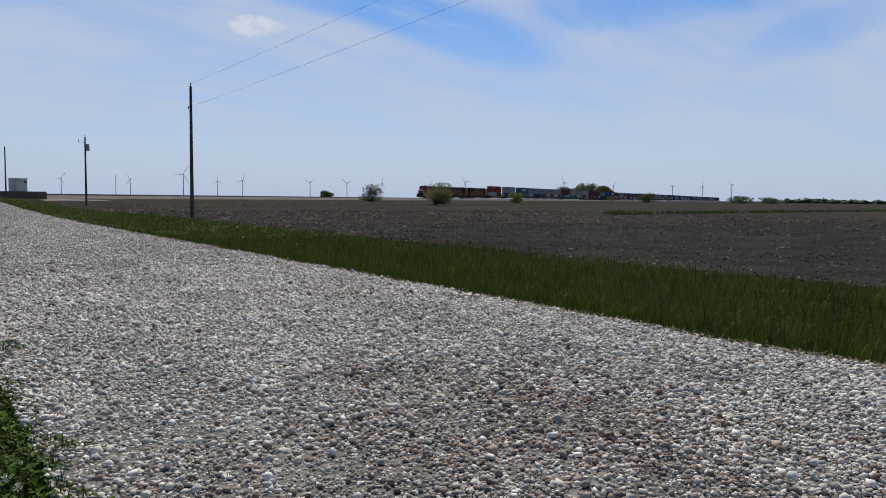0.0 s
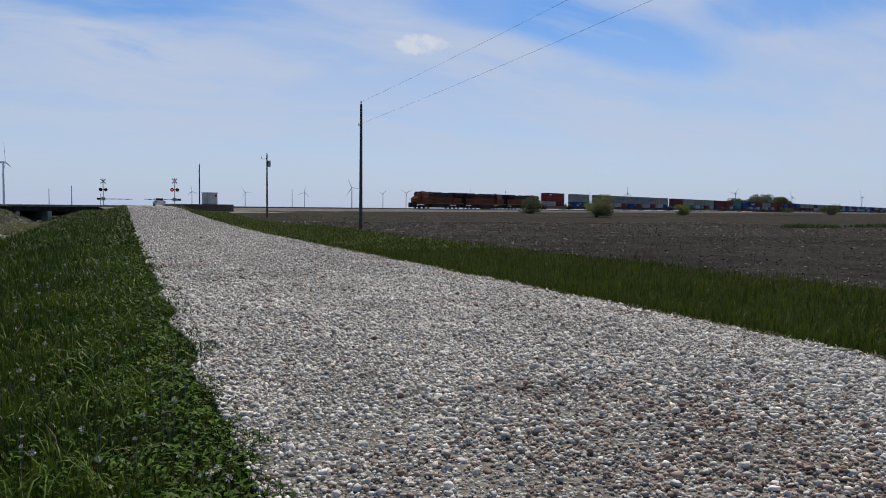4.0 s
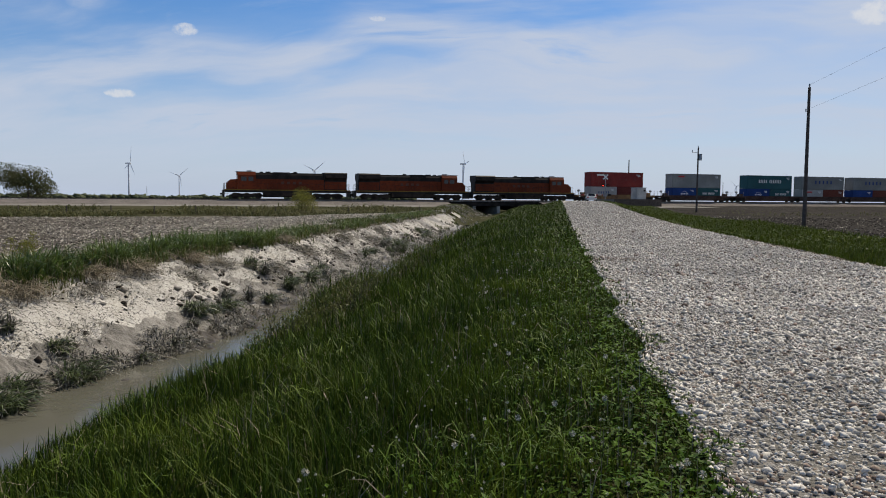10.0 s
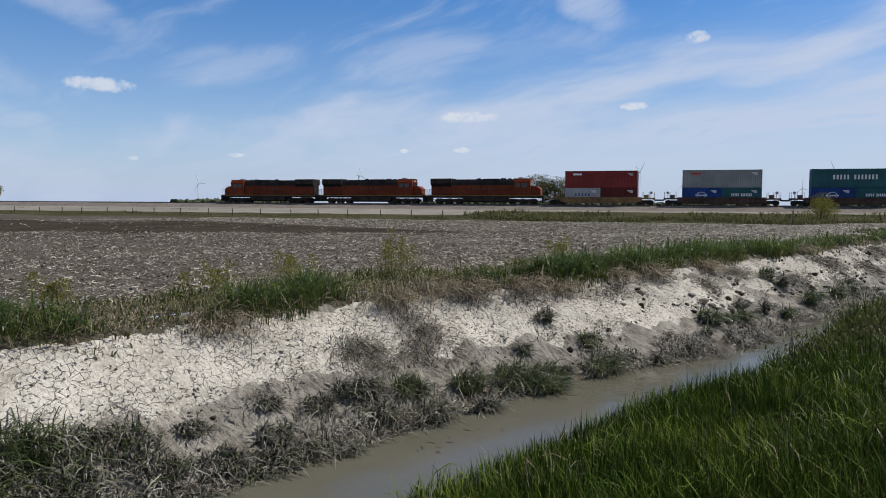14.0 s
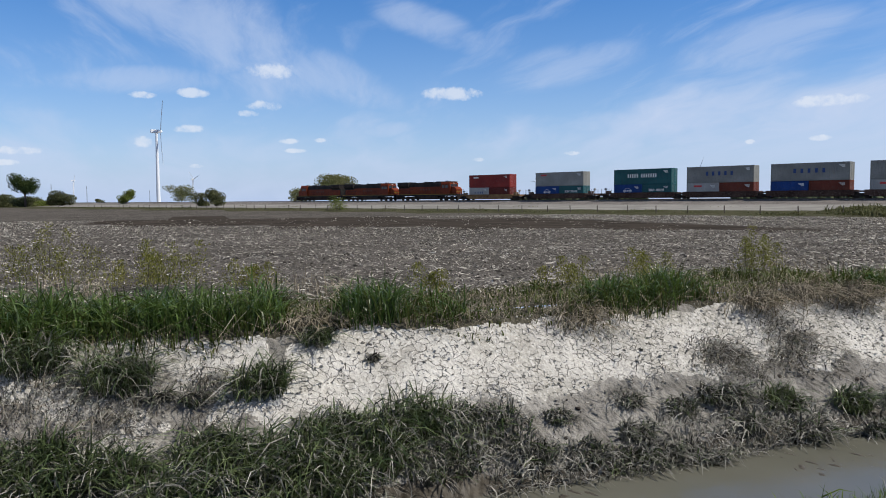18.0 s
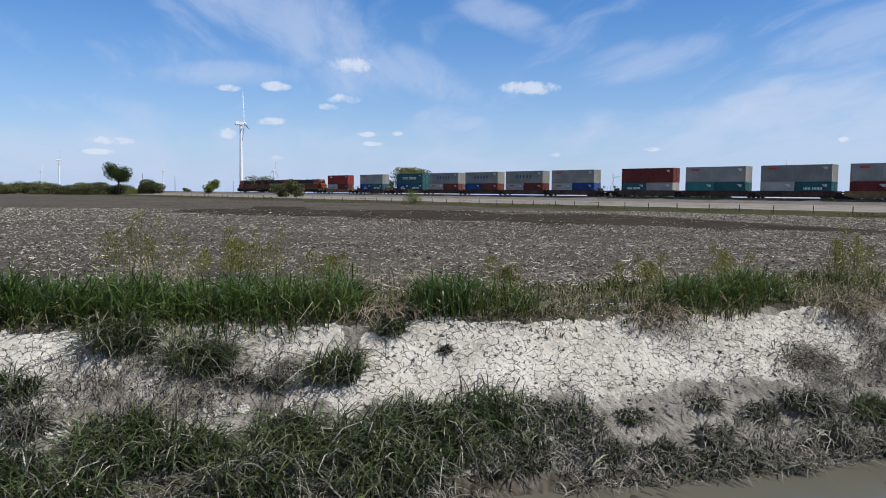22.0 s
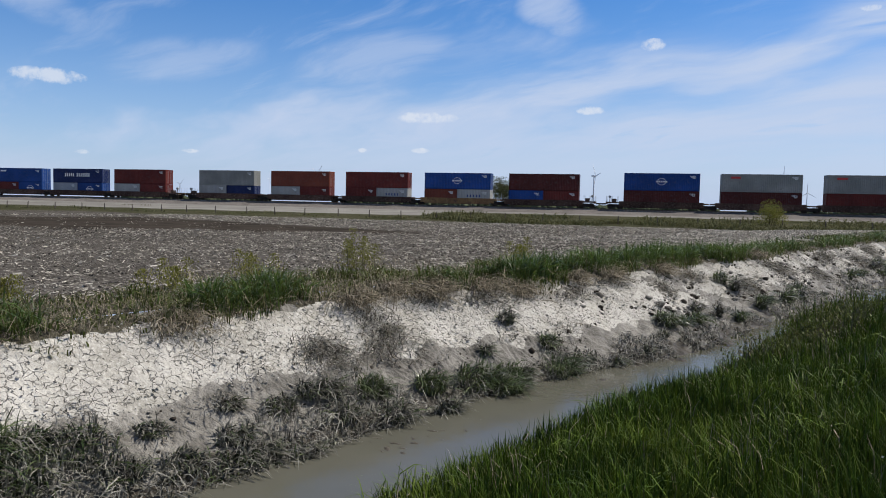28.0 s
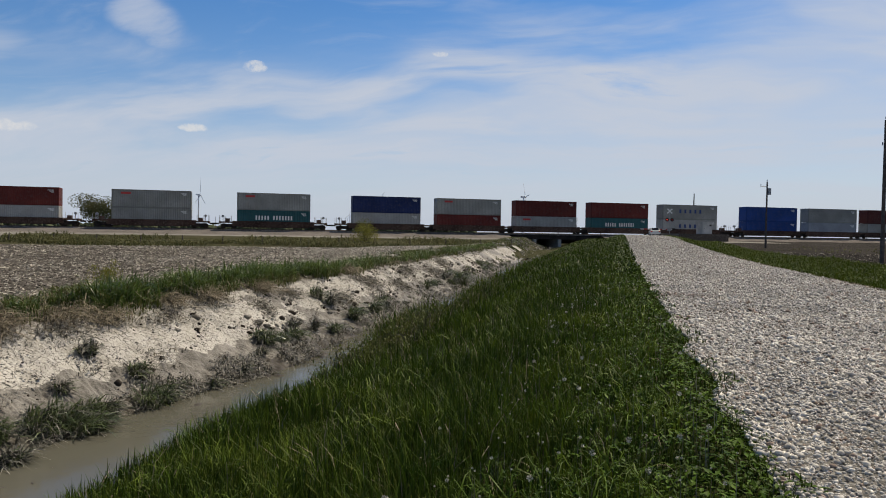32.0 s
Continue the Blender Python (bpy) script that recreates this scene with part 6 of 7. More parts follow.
def grow_tufts():
    # ragged growth down the bank towards the bridge
    for k in range(30):
        y = RNG.choice([16.0, 21.5, 24.0, 31.0, 36.5, 44.0, 52.0]) + RNG.normal(0, 1.3)
        xd = -7.7 - abs(RNG.normal(0, 0.45))
        TUFTS.append((xd + float(ditch_drift(y)), y, RNG.uniform(0.25, 0.6) * (1 + 0.008 * y), RNG.uniform(0.14, 0.38), int(RNG.uniform() < 0.45)))
    for k, (x, y, h, r, mud) in enumerate(TUFTS):
        x -= float(bay(y)) * (0.45 if x > -8.1 else 0.0)
        h *= 0.62 if 1.8 < y < 5.2 else 0.95
        mud_r = 0.6 if mud else 0.9
        r *= mud_r
        n = int(100 + 850 * r) if y < 20 else int(80 + 420 * r)
        a, q = RNG.uniform(0, 2 * math.pi, n), r * np.sqrt(RNG.uniform(0, 1, n)) * 0.7
        px, py = x + q * np.cos(a) * 0.8, y + q * np.sin(a) * 1.5
        p = np.stack([px, py, land_z(px, py) - 0.02], 1)
        v1, t1 = arching(p, h * RNG.uniform(0.4, 1.15, n), RNG.uniform(0.009, 0.019, n) * (1 + 0.02 * max(y, 0)), 0.75, flow=0.5, spread=1.5)
        m = 24 + int(60 * r)
        low = RNG.choice(n, m)
        v2, t2 = arching(p[low], h * RNG.uniform(0.4, 0.9, m), RNG.uniform(0.008, 0.015, m), 1.25)
        o = Vector((x, y, float(land_z(x, y))))
        t = thing("grass_tuft", "grey silt-coated drooping grass tuft on the ditch bank" if mud else "dark green arching grass tuft rooted in the mud", "grass tuft", Matrix.Translation(o), "tufts on the ditch bank")
        coated = RNG.uniform(0, 1, n) < (0.85 if mud else 0.7 if 1.8 < y < 5.2 else 0.25)
        soup("foliage", v1 - np.array(o), t1, [M["tuft"], M["muddy"]], "", "", parent=t, kind="", index=np.repeat(coated, 5))
        soup("dead_skirt", v2 - np.array(o), t2, M["muddy"], "", "", parent=t, kind="")


def hang_straw():
    for x, y, h in ((-10.05, 8.7, 0.6), (-9.85, 9.5, 0.5), (-9.66, 10.8, 0.42), (-9.52, 11.75, 0.42), (-9.6, 13.9, 0.4), (-9.55, 15.3, 0.45), (-9.75, 7.6, 0.5), (-9.6, 4.5, 0.4), (-10.0, 0.95, 0.4), (-9.7, 18.3, 0.5), (-9.8, 25.2, 0.55)):
        n = 360
        px, py = x + RNG.normal(0, 0.12, n), y + RNG.normal(0, 0.26, n)
        o = np.array([x, y, float(land_z(x, y))])
        v, t = arching(np.stack([px, py, land_z(px, py) - 0.01], 1) - o, h * RNG.uniform(0.4, 1.1, n), RNG.uniform(0.006, 0.012, n), 1.1, flow=0.1, spread=0.8)
        w = thing("straw_tuft", "tan tuft of dead grass hanging over the bank's lip", "grass tuft", Matrix.Translation(o), "dead tufts along the bank's lip")
        soup("foliage", v, t, M["tan"], "", "", parent=w, kind="")


def scatter_fields():
    # clods and crop litter on the tilled ground
    for name, side, n in (("field_clods", -1, 46000), ("field_clods", 1, 22000)):
        if side < 0:
            xd = -12.6 - 70 * RNG.uniform(0, 1, n) ** 2.2
            y = RNG.uniform(-30, 85, n)
            x = xd + ditch_drift(y)
            nn = (x * NEAR[0] + (y - TRACK_Y) * NEAR[1])
            keep = nn > 53
            x, y = x[keep], y[keep]
        else:
            x = 18.0 + 75 * RNG.uniform(0, 1, n) ** 2.0
            y = RNG.uniform(0, 95, n)
        q = (x + 35) * -0.79 + (y - 33) * 0.61
        al = (x + 35) * -0.614 + (y - 33) * -0.789
        keep = ~((q > 0) & (q < 28 * np.clip(al / 25 + 0.15, 0, 1)) & (al > -3) & (al < 56 + 0.5 * q)) | (RNG.uniform(0, 1, len(x)) < 0.06)
        x, y = x[keep], y[keep]
        d = np.hypot(x, y)
        size = np.clip(RNG.lognormal(math.log(0.028), 0.45, len(x)), 0.012, 0.08) * (0.6 + 0.012 * d)
        v, t = pebbles(np.stack([x, y, land_z(x, y) + size * 0.15], 1), size, 0.7, 0.25, cheap=True)
        soup(name, v, t, M["soil"] if side < 0 else M["fallow"], "clods of dry brown soil on the tilled field", "soil")
        m = int(len(x) * 3.2) if side < 0 else len(x) // 5
        pick = RNG.integers(0, len(x), m)
        xs, ys = x[pick] + RNG.normal(0, 0.4, m), y[pick] + RNG.normal(0, 0.4, m)
        ds = np.hypot(xs, ys)
        a = RNG.uniform(0, 2 * math.pi, m)
        ln, wd = np.clip(RNG.lognormal(math.log(0.042), 0.5, m), 0.014, 0.15) * (0.6 + 0.010 * ds), RNG.uniform(0.003, 0.009, m) * (0.55 + 0.018 * ds)
        c = np.stack([xs, ys, land_z(xs, ys) + 0.025 + 0.0006 * ds], 1)
        o = np.stack([np.cos(a), np.sin(a), RNG.normal(0, 0.25, m)], 1) * ln[:, None]
        w = np.stack([-np.sin(a), np.cos(a), RNG.normal(0, 0.6, m)], 1) * wd[:, None]
        v = np.stack([c - o - w, c + o - w, c + o + w, c - o + w], 1).reshape(-1, 3)
        i = (np.arange(m) * 4)[:, None]
        t = np.stack([i + [0, 1, 2], i + [0, 2, 3]], 1).reshape(-1, 3)
        soup("crop_litter", v, t, M["litter"], "bleached scraps of last year's maize stalks", "litter")
    # tall thin weeds on the field's edge
    for (x, y, h, n) in [(-15.8, -3.3, 1.2, 7), (-15.5, -2.5, 0.95, 4), (-15.1, -1.3, 0.7, 5), (-14.55, -0.9, 0.95, 8), (-14.1, 0.45, 0.6, 5), (-13.0, 7.9, 0.7, 5), (-12.8, 10.1, 0.95, 8), (-12.3, 5.9, 0.55, 5), (-12.0, 15.0, 0.7, 6), (-12.6, 3.0, 0.5, 4)]:
        px, py = x + RNG.normal(0, 0.2, n), y + RNG.normal(0, 0.3, n)
        g = land_z(px, py)
        hh = h * RNG.uniform(0.6, 1.05, n)
        v1, t1 = blades(np.stack([px, py, g], 1), hh, np.full(n, 0.012), 0.12)
        k = 300 * n
        s = RNG.integers(0, n, k)
        fr = RNG.uniform(0.15, 1.0, k)
        wide = 0.04 + 0.13 * (1 - fr)
        lp = np.stack([px[s] + RNG.normal(0, 1, k) * wide, py[s] + RNG.normal(0, 1, k) * wide, g[s] + hh[s] * fr], 1)
        v2, t2 = blades(lp, RNG.uniform(0.02, 0.055, k), RNG.uniform(0.008, 0.018, k), 0.7)
        o = np.array([x, y, float(land_z(x, y))])
        w = thing("tall_weed", "tall thin yellow-green branching weed on the field edge", "weed", Matrix.Translation(o), "tall weeds along the field edge")
        for k in range(n):
            soup("stem", v1[5 * k:5 * k + 5] - o, t1[:3], M["root"], "", "", parent=w, kind="")
        soup("foliage", v2 - o, t2, M["spring"], "", "", parent=w, kind="")
    # bleached arching stalks at the field's edge
    n = 2400
    y = np.concatenate([RNG.uniform(-9, 4, 1500), RNG.uniform(4, 24, 900)])
    y = y[patchy(y, 0 * y, 1.3, 4) > 0.45]
    x = -12.4 - 0.9 * RNG.uniform(0, 1, len(y)) + ditch_drift(y) - 1.6 * step(-y, -2, 2) * RNG.uniform(0, 1, len(y))
    v, t = arching(np.stack([x, y, land_z(x, y)], 1), RNG.uniform(0.25, 0.75, len(x)), RNG.uniform(0.006, 0.012, len(x)), 0.9)
    soup("bleached_stalks", v, t, M["straw"], "bleached arching dead grass stalks beside the field", "grass")
    # rough grass in front of the railway
    n = 42000
    s = np.concatenate([RNG.uniform(-330, 330, 24000), RNG.uniform(22, 100, n - 24000)])
    o = RNG.uniform(24, 52, n)
    reeds = (s > 24) & (s < 92 + 6 * waves(s, o, 5.0)) & (o > 30)
    keep = (o > 42) & (o < 47) & (patchy(s, o, 3.0, 1) > 0.35) | reeds & (patchy(s, o, 6.0, 2) > 0.42) | (patchy(s, o * 2, 9.0, 3) > 0.86) | (s < 0) & (o > 46) & (patchy(s, o * 2, 9.0, 3) > 0.3)
    tall = np.where(reeds, 2.3, 0.9)[keep]
    s, o = s[keep], o[keep]
    p = np.array([0.0, TRACK_Y]) + ALONG * s[:, None] + NEAR * o[:, None]
    z = np.interp(o, [21, 26, 35, 44, 51, 55], [0.42, 0.26, 0.02, -0.22, -0.42, -0.42])
    rd = p[:, 0] - drift(p[:, 1])
    xd = p[:, 0] - ditch_drift(p[:, 1])
    keep = ((rd < -1) & (xd < -9.5)) | (rd > 10)
    p, z, tall = p[keep], z[keep], tall[keep]
    h = tall * RNG.uniform(0.12, 0.55, len(p)) * (0.4 + 0.9 * patchy(p[:, 0], p[:, 1], 8, 1))
    v, t = arching(np.column_stack([p, z]), h, RNG.uniform(0.05, 0.15, len(p)), 0.7)
    soup("railside_grass", v, t, M["grass_pale"], "rough pale grass and weeds along the railway", "grass")
    # dark weed rows out in the far field
    for x0, x1 in ((78, 87), (92, 113), (120, 134), (138, 165), (168, 186)):
        n = 700
        x = RNG.uniform(x0, x1, n)
        y = 66 + (x - 80) * 0.09 + RNG.normal(0, 1.0, n)
        v, t = blades(np.stack([x, y, land_z(x, y)], 1), RNG.uniform(0.25, 0.75, n), RNG.uniform(0.08, 0.2, n), 0.6)
        soup("weed_row", v, t, M["leaf"], "dark low weeds left standing in the field", "weeds")


M["fresh"] = material("fresh_blade", [(0.048, 0.088, 0.010), (0.094, 0.132, 0.017)], 0.5, 0.5, bump=0.0, fine=6.0, island=0.9, through_light=0.14, spec=0.07)
M["tan"] = material("tan_straw", [(0.20, 0.172, 0.122), (0.28, 0.246, 0.185), (0.15, 0.127, 0.09)], 1.5, 0.9, bump=0.0, fine=8.0, island=0.8)
M["root"] = material("dead_root", [(0.085, 0.074, 0.058), (0.15, 0.132, 0.105), (0.21, 0.188, 0.155)], 1.5, 0.9, bump=0.0, fine=8.0, island=1.0)
M["litter"] = material("bleached_litter", [(0.37, 0.345, 0.295), (0.52, 0.49, 0.43)], 1.0, 0.9, bump=0.0, fine=8.0, island=0.8)
M["grass_pale"] = material("railside_blade", [(0.050, 0.060, 0.020), (0.10, 0.100, 0.045), (0.15, 0.137, 0.078)], 0.15, 0.8, bump=0.0, fine=1.5, island=0.6, through_light=0.25)


# ---------------------------------------------------------------- trees and bushes
def tree(x, y, z, height, width, leaf, count, label, category="tree", stem=0.3, leaf_size=0.3, lean=0.0, thin=0.0, seed=0, lobes=7):
    rng = np.random.default_rng(100 + seed)
    t = thing("bush" if category == "bush" else "tree", label, category, Matrix.Translation((x, y, z)))
    bm = bmesh.new()
    r0 = max(0.035 * height, 0.03)
    crown_z = height * stem
    knots = [Vector((0, 0, -0.3)), Vector((lean * height * 0.3, 0.02 * height, crown_z)), Vector((lean * height * 0.6, 0, height * 0.72))]
    tips = []
    if category == "bush":
        for k in range(9):
            a = rng.uniform(0, 2 * math.pi)
            e = Vector((math.cos(a) * width * 0.32, math.sin(a) * width * 0.32, height * rng.uniform(0.12, 0.84)))
            tube(bm, (0.1 * math.cos(a), 0.1 * math.sin(a), -0.2), e, 0.02 * height, 0.006 * height, n=5)
            tips.append(e)
    else:
        tube(bm, knots[0], knots[1], r0, r0 * 0.75, n=9)
        tube(bm, knots[1], knots[2], r0 * 0.75, r0 * 0.25, n=7)
        for k in range(lobes):
            a = 2 * math.pi * k / lobes + rng.uniform(-0.4, 0.4)
            b = knots[1].lerp(knots[2], rng.uniform(0.0, 0.9))
            e = b + Vector((math.cos(a) * width * rng.uniform(0.25, 0.42), math.sin(a) * width * rng.uniform(0.25, 0.42), height * rng.uniform(-0.05, 0.22)))
            tube(bm, b, e, r0 * 0.42, r0 * 0.12, n=6)
            tips.append(e)
            for j in range(2):
                e2 = e + Vector((rng.normal(0, width * 0.12), rng.normal(0, width * 0.12), rng.uniform(0.02, 0.14) * height))
                tube(bm, b.lerp(e, 0.6), e2, r0 * 0.18, r0 * 0.05, n=5)
                tips.append(e2)
        tips.append(knots[2])
    part("trunk", bm, M["bark"], t)
    tips = np.array([v[:] for v in tips])
    n = int(count * 2.2)
    leaf_size *= 0.62 if leaf_size < 0.15 else 0.95
    c = tips[rng.integers(0, len(tips), n)]
    spread = np.array([width * 0.16, width * 0.16, height * 0.10]) * (1.35 if category == "bush" else 1.0)
    off = rng.normal(0, 1, (n, 3))
    off *= np.minimum(1, 1.7 / np.linalg.norm(off, axis=1))[:, None]
    p = c + off * spread * 1.1
    lo = 0.05 * height if category == "bush" else crown_z * 0.8
    p[:, 2] = np.maximum(p[:, 2], lo + rng.uniform(0, 0.1 * height, n))
    if thin:
        keep = waves(p[:, 0] * 3, p[:, 2] * 3 + p[:, 1], width * 0.35, seed) > -1 + 2 * thin * rng.uniform(0.4, 1.0, n)
        p = p[keep]
        n = len(p)
    s = leaf_size * rng.uniform(0.5, 1.3, n)
    a, b = rng.normal(0, 1, (n, 3)), rng.normal(0, 1, (n, 3))
    a /= np.linalg.norm(a, axis=1)[:, None]
    b -= a * (a * b).sum(1)[:, None]
    b /= np.linalg.norm(b, axis=1)[:, None]
    a, b = a * s[:, None], b * (s * 0.6)[:, None]
    v = np.stack([p - a, p + b * 0.8, p + a, p - b], 1).reshape(-1, 3)
    i = (np.arange(n) * 4)[:, None]
    f = np.stack([i + [0, 1, 2], i + [0, 2, 3]], 1).reshape(-1, 3)
    soup("crown", v, f, M[leaf], "", "", parent=t, kind="")
    return t


def at_bearing(left, dist):
    a = radians(left)
    return -math.sin(a) * dist - 0.5, math.cos(a) * dist


def plant_trees():
    tree(-30.0, 87.2, -0.25, 3.2, 2.9, "spring", 2300, "rounded yellow-green spring bush beside the railway", "bush", leaf_size=0.10, seed=1)
    tree(111.6, 152.3, -0.35, 5.4, 6.6, "pale_leaf", 3000, "sprawling olive-green bush in front of the railway", "bush", leaf_size=0.2, seed=2)
    rows = [  # bearing to the left, distance, height, width, leaf, leaves, label, category, stem, leaf size, thin
        (101.2, 320, 11.8, 7.0, "leaf", 3600, "leaning dark green field oak with a wide crown", "tree", 0.48, 0.26, 0.0),
        (94.9, 330, 6.2, 5.0, "spring_far", 2400, "small rounded green tree on the skyline", "tree", 0.08, 0.24, 0.0),
        (99.0, 330, 5.8, 7.5, "far_leaf", 2600, "bushy grey-green shrub on the skyline", "bush", 0.2, 0.36, 0.0),
        (91.2, 300, 7.4, 9.0, "pale_leaf", 1500, "thin pale-leaved tree just coming into leaf", "tree", 0.2, 0.3, 0.35),
        (88.8, 215, 4.9, 4.0, "far_leaf", 1300, "bright green bush beside the railway", "bush", 0.2, 0.26, 0.0),
        (90.0, 222, 4.2, 4.0, "far_leaf", 900, "small green bush beside the railway", "bush", 0.2, 0.24, 0.0),
        (79.9, 330, 14.0, 15.0, "pale_leaf", 3600, "broad pale green willow behind the railway", "tree", 0.25, 0.42, 0.1),
        (82.3, 335, 8.5, 11.0, "pale_leaf", 1500, "low spreading pale green tree behind the railway", "tree", 0.2, 0.42, 0.2),
        (77.6, 340, 8.5, 8.0, "pale_leaf", 1100, "thin tree behind the railway", "tree", 0.25, 0.4, 0.35),
        (37.3, 182, 9.6, 9.0, "far_leaf", 4200, "rounded spring tree behind the railway", "tree", 0.15, 0.2, 0.0),
        (56.5, 420, 6.0, 5.0, "far_leaf", 800, "small dark tree on the skyline", "tree", 0.2, 0.4, 0.1),
        (-31.4, 205, 4.6, 5.2, "far_leaf", 1100, "thin-leaved bush in front of the railway", "bush", 0.2, 0.2, 0.25),
        (-42.6, 262, 3.6, 4.4, "spring_far", 800, "green bush beside the railway", "bush", 0.2, 0.24, 0.0),
        (-52.4, 480, 6.6, 8.0, "far_leaf", 900, "dark bush beside the railway", "bush", 0.2, 0.4, 0.0),
        (-46.6, 600, 12.0, 13.0, "far_leaf", 1900, "spring tree of a group behind the railway", "tree", 0.3, 0.6, 0.08),
        (-48.0, 600, 14.0, 15.0, "far_leaf", 2200, "spring tree of a group behind the railway", "tree", 0.3, 0.6, 0.08),
        (-49.4, 600, 12.0, 13.0, "far_leaf", 1900, "spring tree of a group behind the railway", "tree", 0.3, 0.6, 0.08),
        (-48.6, 560, 4.0, 22.0, "far_leaf", 1200, "low dark hedge of shrubs", "bush", 0.2, 0.6, 0.0),
        (-28.0, 520, 6.0, 7.0, "far_leaf", 900, "green tree beyond the railway", "bush", 0.2, 0.5, 0.0),
        (-59.0, 700, 6.0, 16.0, "far_leaf", 700, "far clump of trees on the skyline", "bush", 0.2, 0.7, 0.0),
        (-61.0, 720, 5.5, 18.0, "far_leaf", 700, "far clump of trees on the skyline", "bush", 0.2, 0.7, 0.0),
        (79.8, 140, 2.6, 2.8, "spring_far", 900, "small green shrub on the railway verge", "bush", 0.2, 0.14, 0.0),
        (96.6, 420, 3.2, 3.4, "far_leaf", 300, "small dark shrub on the skyline", "bush", 0.2, 0.4, 0.0),
    ]
    for k, (left, dist, h, w, leaf, n, label, cat, stem, size, thin) in enumerate(rows):
        x, y = at_bearing(left, dist)
        z = float(bed_z(x, y))
        tree(x, y, z, h, w, leaf, n, label, cat, stem, size, 0.25 if k == 0 else 0.0, thin, 20 + k)
    # shrubs of the hedge on the far left of the field
    for k in range(16):
        x, y = at_bearing(100.2 + 0.62 * k, 340 + 14 * math.sin(k * 2.3))
        h = 3.4 + 1.8 * math.sin(k * 1.9) ** 2
        tree(x, y, -0.4, h, 8.0, "far_leaf" if k % 3 else "spring_far", 1300, "rounded shrub in a hedge along the field", "bush", leaf_size=0.32, seed=60 + k)
    # woods on the horizon: far clumps in one sheet
    ch = []
    for lo, hi in ((104, 150), (56, 66), (-75, -62), (10, 20), (22, 50)):
        m = int((hi - lo) * 22)
        b = np.radians(RNG.uniform(lo, hi, m))
        r = RNG.uniform(1100, 1500, m)
        p = np.stack([-np.sin(b) * r, np.cos(b) * r, RNG.uniform(0.0, 4.5, m) * (0.4 + 0.6 * patchy(b * 300, 0 * b, 9, 2))], 1)
        ch.append(pebbles(p, RNG.uniform(3, 7, m), 0.6, 0.25))
    v, t = joined(ch)
    soup("far_woods", v, t, M["far_wood"], "dark far woods and hedges on the horizon", "woods")


def bed_z(x, y):
    n = x * NEAR[0] + (y - TRACK_Y) * NEAR[1]
    return max(float(land_z(x, y)), float(np.interp(n, [-30, -16, -7, 8, 21, 26, 35, 44, 51, 55], [-0.9, 0.2, 0.55, 0.52, 0.42, 0.26, 0.02, -0.22, -0.43, -0.9]))) - 0.05


M["spring_far"] = material("spring_leaf_far", [(0.11, 0.14, 0.03), (0.15, 0.175, 0.04)], 0.3, 0.75, bump=0.0, fine=2.0, island=0.6, through_light=0.3)
M["pale_leaf"] = material("pale_spring_leaf", [(0.13, 0.14, 0.06), (0.19, 0.19, 0.085)], 0.3, 0.75, bump=0.0, fine=2.0, island=0.6, through_light=0.3)
M["far_leaf"] = material("shrub_leaf", [(0.07, 0.08, 0.035), (0.11, 0.115, 0.055)], 0.3, 0.75, bump=0.0, fine=2.0, island=0.6, through_light=0.25)


# ---------------------------------------------------------------- poles, wires, turbines
def pole(x, y, z, height, label, arm=False, r=0.17):
    t = thing("utility_pole", label, "utility pole", Matrix.Translation((x, y, z)), "utility poles along the road")
    part("shaft", tube(bmesh.new(), (0, 0, -0.5), (0, 0, height), r, r * 0.62, n=12), M["wood"], t)
    part("insulator", tube(tube(bmesh.new(), (0, 0, height), (0, 0, height + 0.12), 0.03, n=6), (0, 0, height + 0.1), (0, 0, height + 0.28), 0.07, 0.05, n=8), M["alu"], t)
    if arm:
        part("bracket", tube(tube(bmesh.new(), (0, 0, height - 0.7), (-0.9, 0, height - 0.7), 0.04, n=6), (-0.85, 0, height - 0.72), (-0.85, 0, height - 0.35), 0.05, n=6), M["alu"], t)
        part("transformer", tube(bmesh.new(), (0.32, 0, height - 1.9), (0.32, 0, height - 0.95), 0.24, n=14), M["alu"], t, "grey can-shaped transformer")
    else:
        part("spool", tube(bmesh.new(), (-0.2, 0, height - 1.95), (-0.2, 0, height - 1.7), 0.05, n=8), M["alu"], t)
    return t


def wire(a, b, sag):
    bm = bmesh.new()
    a, b = Vector(a), Vector(b)
    pts = [a.lerp(b, k / 24) - Vector((0, 0, 4 * sag * (k / 24) * (1 - k / 24))) for k in range(25)]
    for p, q in zip(pts, pts[1:]):
        tube(bm, p, q, 0.006, n=5)
    ob = part("power_line", bm, M["black"], None, "thin dark overhead power line between poles")
    tagged(ob, category="wire", group="overhead wires")


